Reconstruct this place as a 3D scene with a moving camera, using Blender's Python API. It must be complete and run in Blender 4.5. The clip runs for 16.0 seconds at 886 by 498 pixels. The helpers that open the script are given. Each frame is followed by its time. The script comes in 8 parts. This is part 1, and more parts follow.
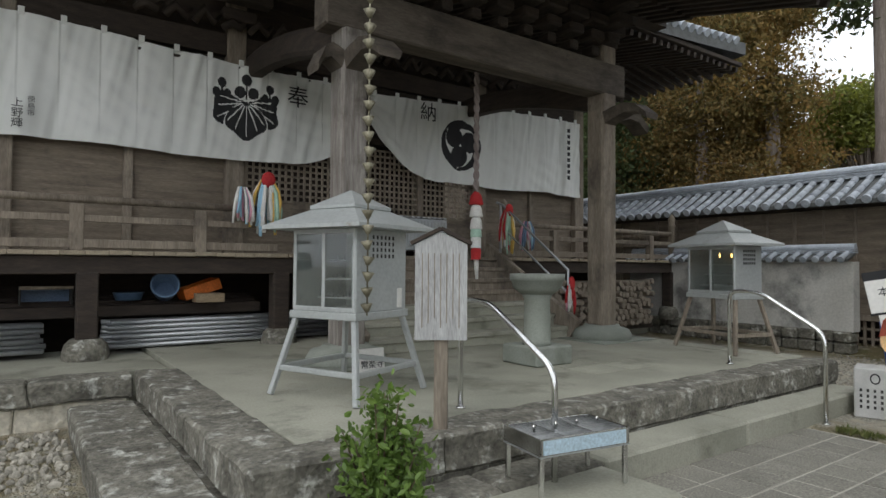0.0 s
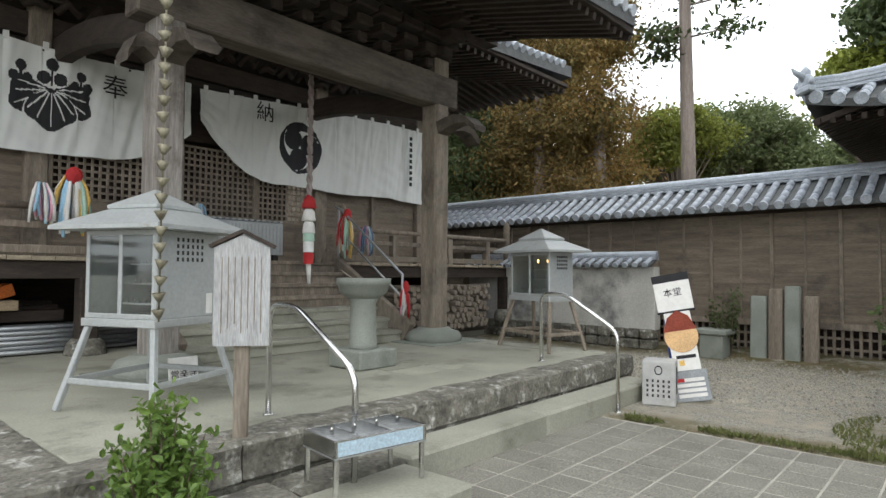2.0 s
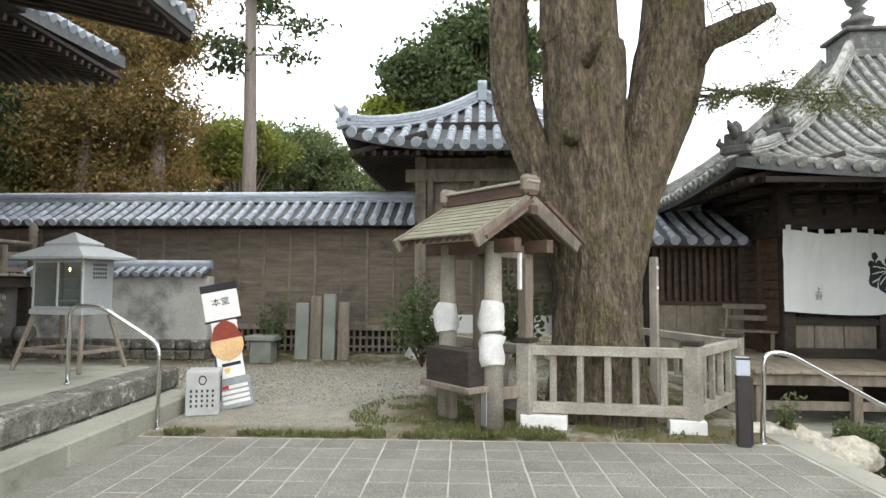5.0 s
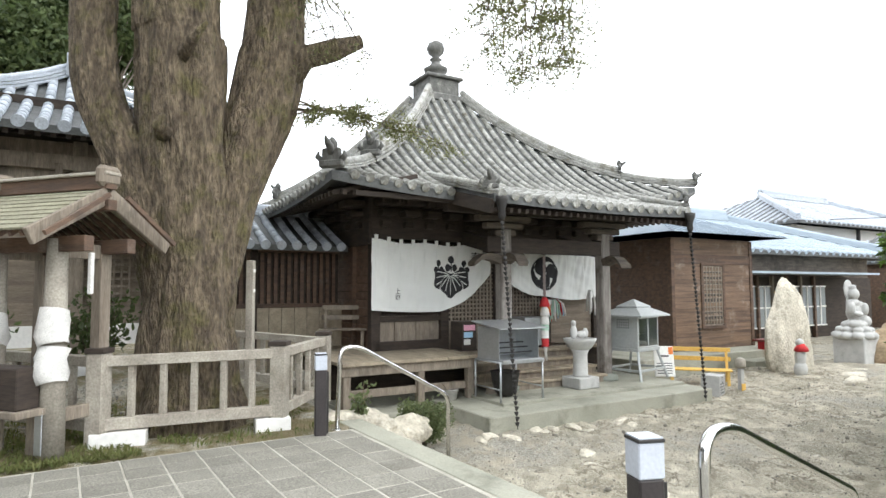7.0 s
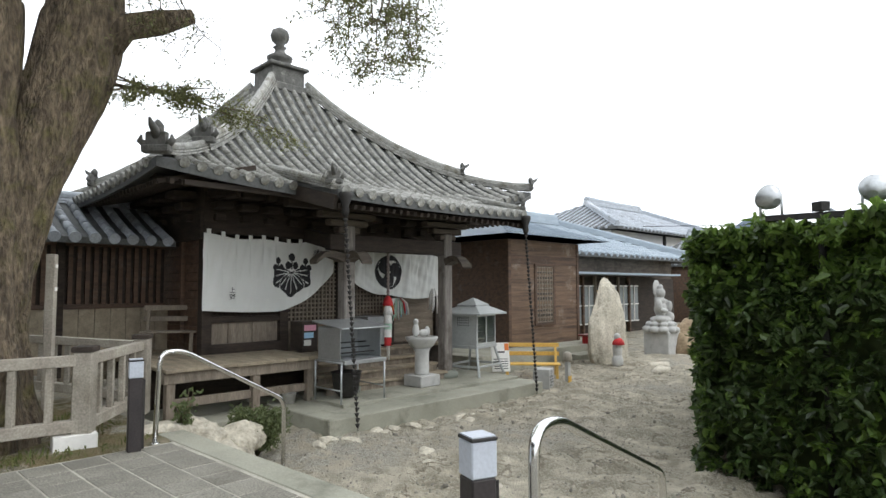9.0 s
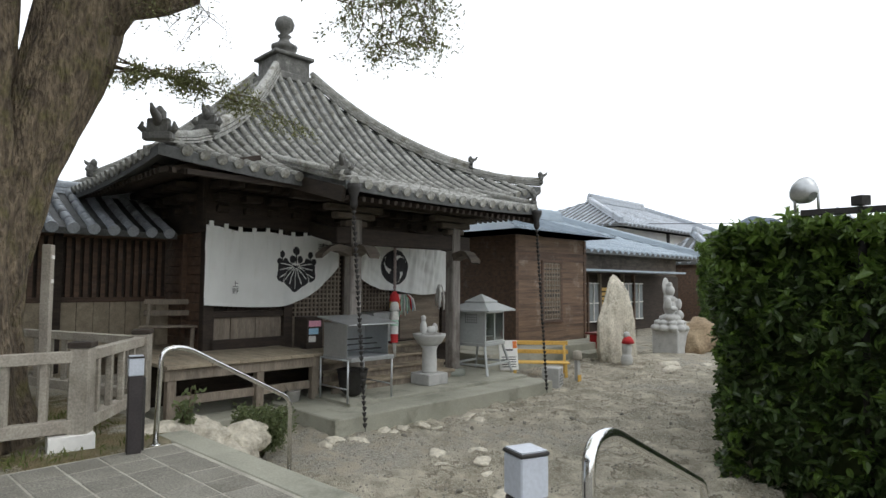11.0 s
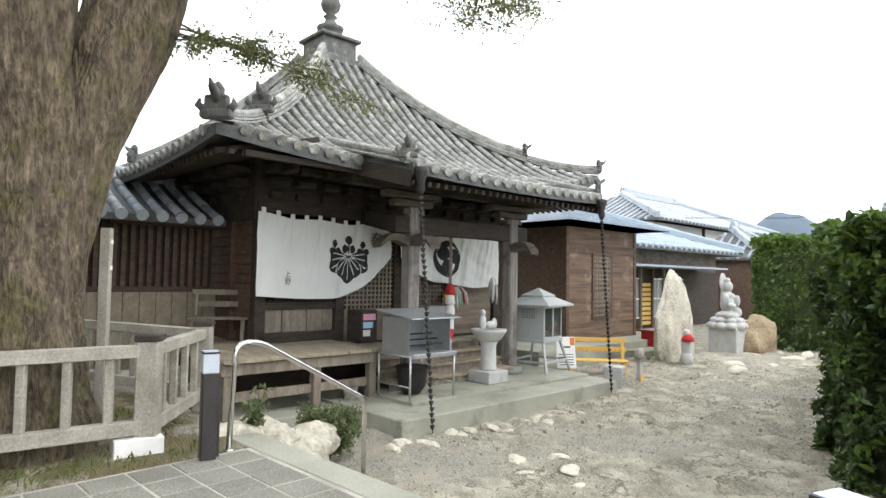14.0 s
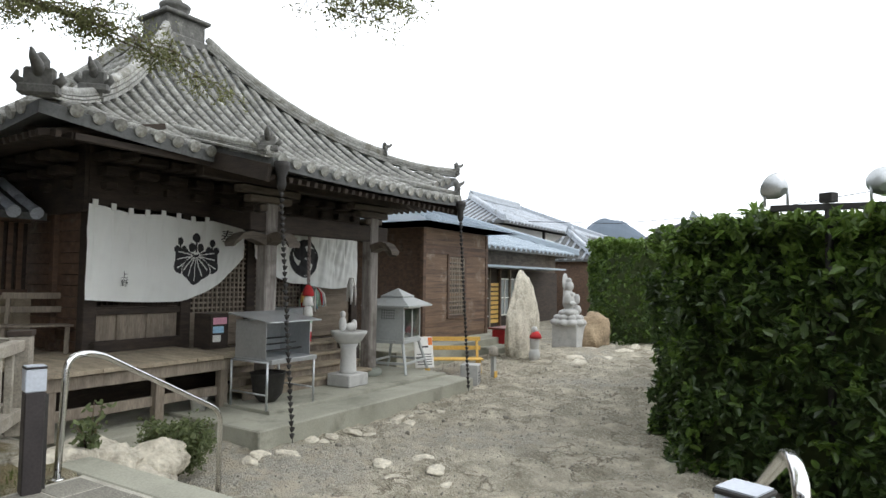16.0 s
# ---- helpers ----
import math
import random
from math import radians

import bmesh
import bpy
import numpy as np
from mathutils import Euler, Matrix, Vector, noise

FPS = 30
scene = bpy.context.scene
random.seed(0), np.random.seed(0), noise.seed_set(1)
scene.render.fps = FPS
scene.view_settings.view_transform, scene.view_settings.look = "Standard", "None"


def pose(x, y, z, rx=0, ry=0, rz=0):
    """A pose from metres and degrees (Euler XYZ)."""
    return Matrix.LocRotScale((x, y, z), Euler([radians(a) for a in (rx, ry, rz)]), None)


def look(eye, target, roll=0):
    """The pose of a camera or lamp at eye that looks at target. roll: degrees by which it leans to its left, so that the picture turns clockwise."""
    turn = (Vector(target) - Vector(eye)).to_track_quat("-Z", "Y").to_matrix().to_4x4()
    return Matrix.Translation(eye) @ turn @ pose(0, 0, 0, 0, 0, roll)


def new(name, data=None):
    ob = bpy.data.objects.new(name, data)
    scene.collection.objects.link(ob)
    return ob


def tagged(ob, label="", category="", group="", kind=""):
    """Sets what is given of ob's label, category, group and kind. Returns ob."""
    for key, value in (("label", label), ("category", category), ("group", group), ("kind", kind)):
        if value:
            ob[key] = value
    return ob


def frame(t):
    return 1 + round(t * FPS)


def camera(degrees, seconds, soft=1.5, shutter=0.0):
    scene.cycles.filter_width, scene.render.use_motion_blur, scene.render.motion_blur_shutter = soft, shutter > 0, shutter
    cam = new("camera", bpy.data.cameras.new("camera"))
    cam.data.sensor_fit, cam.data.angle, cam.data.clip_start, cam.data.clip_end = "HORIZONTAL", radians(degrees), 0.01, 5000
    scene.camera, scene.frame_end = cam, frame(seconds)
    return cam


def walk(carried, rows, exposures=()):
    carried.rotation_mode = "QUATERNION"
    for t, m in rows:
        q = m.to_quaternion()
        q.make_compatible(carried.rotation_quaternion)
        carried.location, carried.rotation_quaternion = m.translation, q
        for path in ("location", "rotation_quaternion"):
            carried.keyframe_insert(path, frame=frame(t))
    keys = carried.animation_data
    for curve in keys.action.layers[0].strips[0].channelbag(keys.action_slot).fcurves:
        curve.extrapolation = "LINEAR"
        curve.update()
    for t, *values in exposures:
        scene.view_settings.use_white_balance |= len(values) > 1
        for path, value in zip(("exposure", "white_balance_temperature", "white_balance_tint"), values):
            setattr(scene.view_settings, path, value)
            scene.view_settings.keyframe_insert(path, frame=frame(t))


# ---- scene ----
# camera and walk
cam = camera(72.2, 16.0)
METRES, EYE, TILT, LEAN, TURN = 3.0, 1.5, 0.0, 0.0, 0.0
ROWS = [
    (0.0, 0.0, 0.0, 0.0, -0.01, 1.59, -0.37),
    (0.5, 0.0264, -0.0004, 0.0006, -1.98, 1.69, -0.41),
    (1.0, 0.0569, -0.0122, 0.003, -5.45, 1.8, -0.45),
    (1.5, 0.0827, -0.0203, 0.0019, -9.61, 1.94, -0.45),
    (2.0, 0.1139, -0.0311, -0.0019, -13.28, 2.17, -0.42),
    (2.5, 0.1317, -0.038, -0.0032, -17.44, 2.22, -0.49),
    (3.0, 0.1364, -0.0557, 0.0011, -25.83, 2.41, -0.49),
    (3.5, 0.1278, -0.0578, 0.0024, -34.29, 2.66, -0.46),
    (6.0, 0.1517, -0.1535, -0.0039, -65.23, 3.51, -0.18),
    (6.5, 0.1543, -0.1943, -0.008, -74.2, 3.59, -0.04),
    (7.0, 0.1729, -0.2084, -0.0056, -86.82, 3.75, 0.23),
    (7.5, 0.1942, -0.2015, -0.0042, -95.3, 3.81, 0.38),
    (8.0, 0.2078, -0.2079, -0.0044, -100.99, 3.82, 0.45),
    (10.5, 0.2957, -0.2463, -0.0182, -101.23, 3.41, -0.15),
    (11.0, 0.3394, -0.1937, -0.0129, -101.3, 3.3, -0.31),
    (11.5, 0.3815, -0.1546, -0.0132, -100.84, 3.27, -0.4),
    (12.0, 0.4562, -0.1166, -0.0185, -98.2, 3.1, -0.59),
    (12.5, 0.5091, -0.0979, -0.0269, -96.81, 2.74, -0.77),
    (13.0, 0.5392, -0.0546, -0.0249, -96.98, 2.71, -0.76),
    (13.5, 0.5545, -0.0142, -0.0237, -98.34, 2.72, -0.88),
    (14.0, 0.5859, 0.0005, -0.0264, -99.6, 2.74, -0.89),
    (14.5, 0.6393, 0.0016, -0.0322, -101.15, 2.59, -0.91),
    (15.0, 0.6498, 0.0007, -0.0355, -104.19, 2.68, -0.98),
    (15.5, 0.652, 0.028, -0.0261, -110.57, 2.84, -0.8),
    (16.0, 0.649, 0.0485, -0.0249, -113.7, 2.96, -0.75),
]
walk(cam, [(t, pose(0, 0, EYE, TILT, LEAN, TURN) @ pose(METRES * x, METRES * y, METRES * z, 90 + pitch, roll, yaw)) for t, x, y, z, yaw, pitch, roll in ROWS], [(0, -0.5), (1.5, -0.05), (3.5, 0.17), (6.0, 0.53), (7.0, 0.6), (8.0, 0.33), (10.5, -0.52), (11.0, -0.44), (12.0, -0.02), (12.5, 0.14), (13.5, 0.46), (14.5, 0.47), (15.5, 0.2), (16.0, -0.08)])


# ---- light ----
world = bpy.data.worlds.new("sky")
scene.world = world
world.use_nodes = True
wn, wl = world.node_tree.nodes, world.node_tree.links
sky = wn.new("ShaderNodeTexSky")
sky.sky_type, sky.sun_disc = "NISHITA", False
sky.sun_elevation, sky.sun_rotation = radians(50), radians(200)
wmix = wn.new("ShaderNodeMix")
wmix.data_type = "RGBA"
wmix.inputs[0].default_value = 0.93
wmix.inputs[7].default_value = (10.4, 10.8, 11.3, 1)
wl.new(sky.outputs[0], wmix.inputs[6])
wl.new(wmix.outputs[2], wn["Background"].inputs[0])
wn["Background"].inputs[1].default_value = 0.19
sun_data = bpy.data.lights.new("sun", "SUN")
sun_data.energy, sun_data.angle, sun_data.color = 0.7, radians(25), (1.0, 0.96, 0.9)
sun_ob = new("sun", sun_data)
sun_ob.matrix_world = look((-8, -16, 28), (4, 4, 0))


# ---- materials ----
def mat(name, c1, c2=None, rough=0.8, metal=0.0, scale=4.0, fine=60.0, bump=0.3, dist=0.01, stretch=(1, 1, 1), stain=None, amount=0.4, stain_scale=1.2, vary=0.12, grain=1.1):
    """Two-scale procedural surface: broad patches between c1 and c2, fine grain, stains, small change from piece to piece."""
    m = bpy.data.materials.new(name)
    m.use_nodes = True
    n, l = m.node_tree.nodes, m.node_tree.links
    b = n["Principled BSDF"]
    co = n.new("ShaderNodeTexCoord")
    mp = n.new("ShaderNodeMapping")
    mp.inputs["Scale"].default_value = stretch
    l.new(co.outputs["Object"], mp.inputs[0])
    info = n.new("ShaderNodeObjectInfo")
    geo = n.new("ShaderNodeNewGeometry")
    add = n.new("ShaderNodeMath")
    add.operation = "ADD"
    l.new(info.outputs["Random"], add.inputs[0])
    l.new(geo.outputs["Random Per Island"], add.inputs[1])
    off = n.new("ShaderNodeVectorMath")
    off.operation = "ADD"
    ofs = n.new("ShaderNodeMath")
    ofs.operation = "MULTIPLY"
    ofs.inputs[1].default_value = 7.3
    l.new(add.outputs[0], ofs.inputs[0])
    l.new(mp.outputs[0], off.inputs[0])
    l.new(ofs.outputs[0], off.inputs[1])
    big = n.new("ShaderNodeTexNoise")
    big.inputs["Scale"].default_value, big.inputs["Detail"].default_value = scale, 5
    small = n.new("ShaderNodeTexNoise")
    small.inputs["Scale"].default_value, small.inputs["Detail"].default_value = fine, 4
    l.new(off.outputs[0], big.inputs[0])
    l.new(off.outputs[0], small.inputs[0])
    ramp = n.new("ShaderNodeMapRange")
    ramp.inputs[1].default_value, ramp.inputs[2].default_value = 0.3, 0.7
    l.new(big.outputs[0], ramp.inputs[0])
    mix = n.new("ShaderNodeMix")
    mix.data_type = "RGBA"
    c2 = c2 or tuple(0.7 * v for v in c1)
    mix.inputs[6].default_value, mix.inputs[7].default_value = (*c1, 1), (*c2, 1)
    l.new(ramp.outputs[0], mix.inputs[0])
    colour = mix.outputs[2]
    if stain:
        st = n.new("ShaderNodeTexNoise")
        st.inputs["Scale"].default_value, st.inputs["Detail"].default_value, st.inputs["Roughness"].default_value = stain_scale, 8, 0.65
        l.new(co.outputs["Object"], st.inputs[0])
        sr = n.new("ShaderNodeMapRange")
        sr.inputs[1].default_value, sr.inputs[2].default_value, sr.inputs[4].default_value = 0.66 - 0.3 * amount, 0.76 - 0.2 * amount, 0.9
        l.new(st.outputs[0], sr.inputs[0])
        m2 = n.new("ShaderNodeMix")
        m2.data_type = "RGBA"
        l.new(sr.outputs[0], m2.inputs[0])
        l.new(colour, m2.inputs[6])
        m2.inputs[7].default_value = (*stain, 1)
        colour = m2.outputs[2]
    val = n.new("ShaderNodeMath")
    val.operation = "MULTIPLY_ADD"
    val.inputs[1].default_value, val.inputs[2].default_value = grain, 1 - grain / 2
    l.new(small.outputs[0], val.inputs[0])
    v2 = n.new("ShaderNodeMath")
    v2.operation = "MULTIPLY_ADD"
    v2.inputs[1].default_value, v2.inputs[2].default_value = vary, 1 - vary
    l.new(add.outputs[0], v2.inputs[0])
    v3 = n.new("ShaderNodeMath")
    v3.operation = "MULTIPLY"
    l.new(val.outputs[0], v3.inputs[0])
    l.new(v2.outputs[0], v3.inputs[1])
    hsv = n.new("ShaderNodeHueSaturation")
    l.new(colour, hsv.inputs["Color"])
    l.new(v3.outputs[0], hsv.inputs["Value"])
    l.new(hsv.outputs[0], b.inputs["Base Color"])
    b.inputs["Roughness"].default_value, b.inputs["Metallic"].default_value = rough, metal
    if bump:
        bp = n.new("ShaderNodeBump")
        bp.inputs["Strength"].default_value, bp.inputs["Distance"].default_value = bump, dist
        l.new(small.outputs[0], bp.inputs["Height"])
        l.new(bp.outputs[0], b.inputs["Normal"])
    return m


# old wood; deep shade under the eaves is worked into its base colour
WOOD_DARK = mat("shade_dark_old_wood", (0.05, 0.036, 0.027), (0.024, 0.018, 0.014), 0.85, scale=3, fine=14, stretch=(1, 1, 5), dist=0.01)
WOOD_GREY = mat("weathered_grey_wood", (0.27, 0.23, 0.18), (0.16, 0.13, 0.1), 0.85, scale=2.5, fine=18, stretch=(4, 4, 0.6), stain=(0.09, 0.075, 0.06), amount=0.4)
WOOD_WALL = mat("weathered_board", (0.23, 0.19, 0.145), (0.13, 0.105, 0.08), 0.85, scale=2, fine=20, stretch=(0.7, 4, 6), stain=(0.07, 0.058, 0.048), amount=0.35)
WOOD_BROWN = mat("brown_wood", (0.14, 0.083, 0.052), (0.065, 0.042, 0.03), 0.7, scale=2, fine=20, stretch=(0.6, 4, 6), stain=(0.16, 0.125, 0.1), amount=0.25, stain_scale=3)
WOOD_SHED = mat("weathered_brown_board", (0.2, 0.13, 0.085), (0.085, 0.058, 0.042), 0.75, scale=2, fine=16, stretch=(0.5, 4, 7), stain=(0.27, 0.22, 0.18), amount=0.35, stain_scale=2.2, vary=0.3)
WOOD_DECK = mat("verandah_board", (0.36, 0.305, 0.22), (0.24, 0.2, 0.145), 0.8, scale=2, fine=18, stretch=(4, 0.7, 4), stain=(0.13, 0.11, 0.085), amount=0.4)
# porch timber, darkened in colour for the shade beneath the roof
WOOD_SHADED = mat("shade_darkened_timber", (0.13, 0.108, 0.085), (0.06, 0.048, 0.038), 0.85, scale=2.5, fine=18, stretch=(0.7, 4, 4), stain=(0.035, 0.028, 0.022), amount=0.45)
PILLAR = mat("bleached_pillar_wood", (0.3, 0.28, 0.255), (0.15, 0.13, 0.115), 0.9, scale=3, fine=16, stretch=(6, 6, 0.5), stain=(0.1, 0.085, 0.07), amount=0.5, stain_scale=2.0)
FENCE_W = mat("sun_bleached_fence_wood", (0.4, 0.37, 0.31), (0.27, 0.24, 0.2), 0.85, scale=2, fine=25, stretch=(2, 2, 2), stain=(0.2, 0.18, 0.14), amount=0.4)
TILE = mat("grey_roof_tile", (0.46, 0.5, 0.55), (0.31, 0.345, 0.39), 0.36, scale=5, fine=40, bump=0.15, stain=(0.12, 0.125, 0.11), amount=0.3, stain_scale=0.9, vary=0.25)
TILE_OLD = mat("mossy_old_roof_tile", (0.4, 0.4, 0.375), (0.2, 0.2, 0.18), 0.6, scale=6, fine=28, bump=0.4, stain=(0.12, 0.11, 0.075), amount=0.48, stain_scale=3.5, vary=0.35, grain=1.6)
TILE_DARK = mat("dark_grey_ridge_tile", (0.16, 0.16, 0.15), (0.08, 0.08, 0.074), 0.7, scale=6, fine=30, bump=0.4, stain=(0.3, 0.3, 0.27), amount=0.3, stain_scale=5)
# darker than the cover tiles, so shade in the gaps is painted in
TROUGH = mat("gap_shade_trough_tile", (0.1, 0.105, 0.105), (0.06, 0.062, 0.06), 0.7, scale=5, fine=30, bump=0.4)
TILE_BLUE = mat("blue_grey_roof_sheet", (0.36, 0.43, 0.49), (0.29, 0.35, 0.41), 0.45, scale=1.5, fine=30, bump=0.1, grain=0.4)
CONC = mat("grey_concrete", (0.37, 0.365, 0.3), (0.25, 0.25, 0.2), 0.85, scale=1.3, fine=60, bump=0.25, dist=0.004, stain=(0.16, 0.16, 0.125), amount=0.42, stain_scale=1.6, grain=0.6)
STONE = mat("lichened_stone", (0.21, 0.2, 0.165), (0.085, 0.08, 0.065), 0.95, scale=5, fine=26, bump=0.9, dist=0.025, stain=(0.5, 0.5, 0.45), amount=0.38, stain_scale=7, grain=1.8)
STONE_G = mat("greenish_stone", (0.27, 0.29, 0.255), (0.2, 0.215, 0.185), 0.85, scale=3, fine=60, bump=0.3, stain=(0.14, 0.15, 0.12), amount=0.35, grain=0.5)
GRANITE = mat("pale_granite", (0.5, 0.5, 0.48), (0.4, 0.4, 0.385), 0.8, scale=8, fine=150, bump=0.2, dist=0.003, stain=(0.27, 0.27, 0.245), amount=0.25, stain_scale=3, grain=0.5)
ROCK = mat("pale_rock", (0.6, 0.56, 0.46), (0.42, 0.385, 0.31), 0.95, scale=3, fine=20, bump=0.8, dist=0.03, stain=(0.2, 0.18, 0.14), amount=0.35, stain_scale=2.5)
PAVE = mat("exposed_aggregate_paver", (0.24, 0.23, 0.195), (0.175, 0.167, 0.14), 0.95, scale=2, fine=75, bump=0.6, dist=0.006, stain=(0.15, 0.14, 0.115), amount=0.35, grain=1.9)
GROUT = mat("pale_paving_joint", (0.44, 0.42, 0.36), (0.26, 0.245, 0.205), 0.95, scale=2.5, fine=90, bump=0.2)
PLASTER = mat("stained_white_plaster", (0.62, 0.61, 0.57), (0.48, 0.47, 0.43), 0.9, scale=1.5, fine=30, bump=0.1, stain=(0.12, 0.12, 0.115), amount=0.55, stain_scale=0.9, grain=0.5)
WHITE = mat("white_wall", (0.78, 0.77, 0.73), (0.7, 0.69, 0.66), 0.8, scale=1, fine=20, bump=0.05, grain=0.3)
BOARD_G = mat("silver_grey_board", (0.4, 0.405, 0.4), (0.31, 0.31, 0.305), 0.85, scale=3, fine=30, stretch=(5, 5, 0.6), bump=0.2)
STEEL = mat("galvanised_steel", (0.5, 0.52, 0.53), (0.42, 0.44, 0.45), 0.42, 0.75, scale=3, fine=25, bump=0.05, grain=0.4)
PAINT_G = mat("pale_grey_painted_steel", (0.42, 0.44, 0.43), (0.36, 0.38, 0.375), 0.45, 0.2, scale=2, fine=30, bump=0.05, stain=(0.27, 0.25, 0.2), amount=0.12, stain_scale=5, grain=0.4)
CHROME = mat("polished_stainless_steel", (0.7, 0.7, 0.69), (0.62, 0.62, 0.61), 0.18, 1.0, scale=3, fine=40, bump=0.02, grain=0.4)
BRASS = mat("tarnished_chain_metal", (0.3, 0.28, 0.2), (0.17, 0.155, 0.11), 0.5, 0.6, scale=8, fine=60, bump=0.2)
IRON = mat("dark_iron", (0.05, 0.048, 0.045), (0.03, 0.028, 0.027), 0.6, 0.5, scale=8, fine=60)
BLACKP = mat("black_brown_post", (0.035, 0.028, 0.028), (0.022, 0.018, 0.018), 0.5, scale=6, fine=60, bump=0.1)
CLOTH = mat("white_banner_cloth", (0.74, 0.75, 0.72), (0.67, 0.68, 0.65), 0.9, scale=1.2, fine=200, bump=0.1, dist=0.002, vary=0.02, grain=0.3)
INK = mat("black_dye", (0.02, 0.02, 0.022), (0.026, 0.026, 0.028), 0.9, fine=200, bump=0.05, vary=0.02)
RED = mat("red_cloth", (0.5, 0.03, 0.03), (0.36, 0.02, 0.025), 0.85, scale=9, fine=120)
WHITEC = mat("white_cotton", (0.72, 0.71, 0.68), (0.58, 0.57, 0.54), 0.9, scale=9, fine=120)
PINK = mat("pink_paper", (0.72, 0.36, 0.44), (0.6, 0.28, 0.38), 0.85, scale=9, fine=120)
BLUEP = mat("pale_blue_paper", (0.35, 0.58, 0.72), (0.28, 0.45, 0.62), 0.85, scale=9, fine=120)
GREENP = mat("pale_green_paper", (0.45, 0.62, 0.5), (0.35, 0.52, 0.42), 0.85, scale=9, fine=120)
ORANGE = mat("orange_plastic", (0.75, 0.2, 0.03), (0.62, 0.15, 0.02), 0.5, fine=60, bump=0.1)
BLUE = mat("blue_plastic", (0.13, 0.21, 0.33), (0.09, 0.15, 0.25), 0.45, fine=60, bump=0.1)
YELLOW = mat("yellow_painted_wood", (0.72, 0.47, 0.12), (0.62, 0.38, 0.08), 0.55, fine=40, bump=0.1)
BARK = mat("grey_brown_bark", (0.25, 0.195, 0.13), (0.07, 0.052, 0.035), 0.95, scale=6, fine=16, stretch=(2.2, 2.2, 0.7), bump=1.0, dist=0.14, stain=(0.13, 0.115, 0.045), amount=0.5, stain_scale=3.2, grain=2.2)
TRUNK = mat("pale_cedar_bark", (0.27, 0.23, 0.2), (0.17, 0.14, 0.12), 0.95, scale=3, fine=16, stretch=(5, 5, 0.5), bump=0.6)
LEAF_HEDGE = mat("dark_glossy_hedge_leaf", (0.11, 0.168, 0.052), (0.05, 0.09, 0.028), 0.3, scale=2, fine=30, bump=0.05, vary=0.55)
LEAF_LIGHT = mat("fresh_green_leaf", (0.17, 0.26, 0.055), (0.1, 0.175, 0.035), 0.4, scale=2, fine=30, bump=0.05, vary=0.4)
LEAF_CEDAR = mat("dark_cedar_needles", (0.11, 0.14, 0.05), (0.05, 0.08, 0.03), 0.7, scale=0.5, fine=10, bump=0.05, vary=0.45)
LEAF_BROWN = mat("rusty_cedar_needles", (0.33, 0.19, 0.055), (0.12, 0.13, 0.045), 0.7, scale=0.6, fine=10, bump=0.05, vary=0.45)
LEAF_YELL = mat("yellow_green_bamboo_leaf", (0.3, 0.32, 0.05), (0.19, 0.23, 0.05), 0.6, scale=0.5, fine=10, bump=0.05, vary=0.4)
LEAF_OAK = mat("grey_green_oak_leaf", (0.17, 0.2, 0.085), (0.1, 0.135, 0.055), 0.6, scale=0.5, fine=10, bump=0.05, vary=0.4)
LEAF_TREE = mat("olive_yew_needles", (0.25, 0.26, 0.1), (0.15, 0.165, 0.07), 0.6, scale=2, fine=10, bump=0.05, vary=0.4)
GRASS = mat("grass_blade", (0.12, 0.16, 0.045), (0.17, 0.16, 0.06), 0.7, scale=1, fine=30, bump=0, vary=0.4)
PEBBLE = mat("grey_pebble", (0.46, 0.43, 0.36), (0.32, 0.3, 0.25), 0.9, scale=4, fine=50, bump=0.3, vary=0.5)
GLASS = bpy.data.materials.new("clear_glass")
GLASS.use_nodes = True
gb = GLASS.node_tree.nodes["Principled BSDF"]
gb.inputs["Base Color"].default_value = (0.9, 0.95, 0.93, 1)
gb.inputs["Roughness"].default_value = 0.03
gb.inputs["Transmission Weight"].default_value = 1.0
gb.inputs["IOR"].default_value = 1.45
for leafy in (LEAF_HEDGE, LEAF_LIGHT, LEAF_CEDAR, LEAF_BROWN, LEAF_YELL, LEAF_OAK, LEAF_TREE, GRASS):
    ln, ll = leafy.node_tree.nodes, leafy.node_tree.links
    body = ln["Principled BSDF"]
    glow = ln.new("ShaderNodeBsdfTranslucent")
    ll.new(body.inputs["Base Color"].links[0].from_socket, glow.inputs[0])
    blend = ln.new("ShaderNodeMixShader")
    blend.inputs[0].default_value = 0.4
    ll.new(body.outputs[0], blend.inputs[1])
    ll.new(glow.outputs[0], blend.inputs[2])
    ll.new(blend.outputs[0], ln["Material Output"].inputs[0])
LAMPW = mat("frosted_lamp_cover", (0.5, 0.54, 0.6), (0.45, 0.48, 0.54), 0.35, fine=60, bump=0.02, grain=0.4)
PANE_GREY = mat("grey_frosted_window", (0.3, 0.33, 0.34), (0.2, 0.22, 0.23), 0.25, scale=1, fine=10, bump=0, grain=0.3)
# blue-grey base colour carries the distance haze on the hills
MOUNT = mat("haze_tinted_hill", (0.13, 0.16, 0.2), (0.1, 0.13, 0.165), 1.0, scale=0.01, fine=0.06, bump=0, grain=0.4)

# ground: pale sand with gravel, bare rock, moss
GROUND = bpy.data.materials.new("sandy_gravel_ground")
GROUND.use_nodes = True


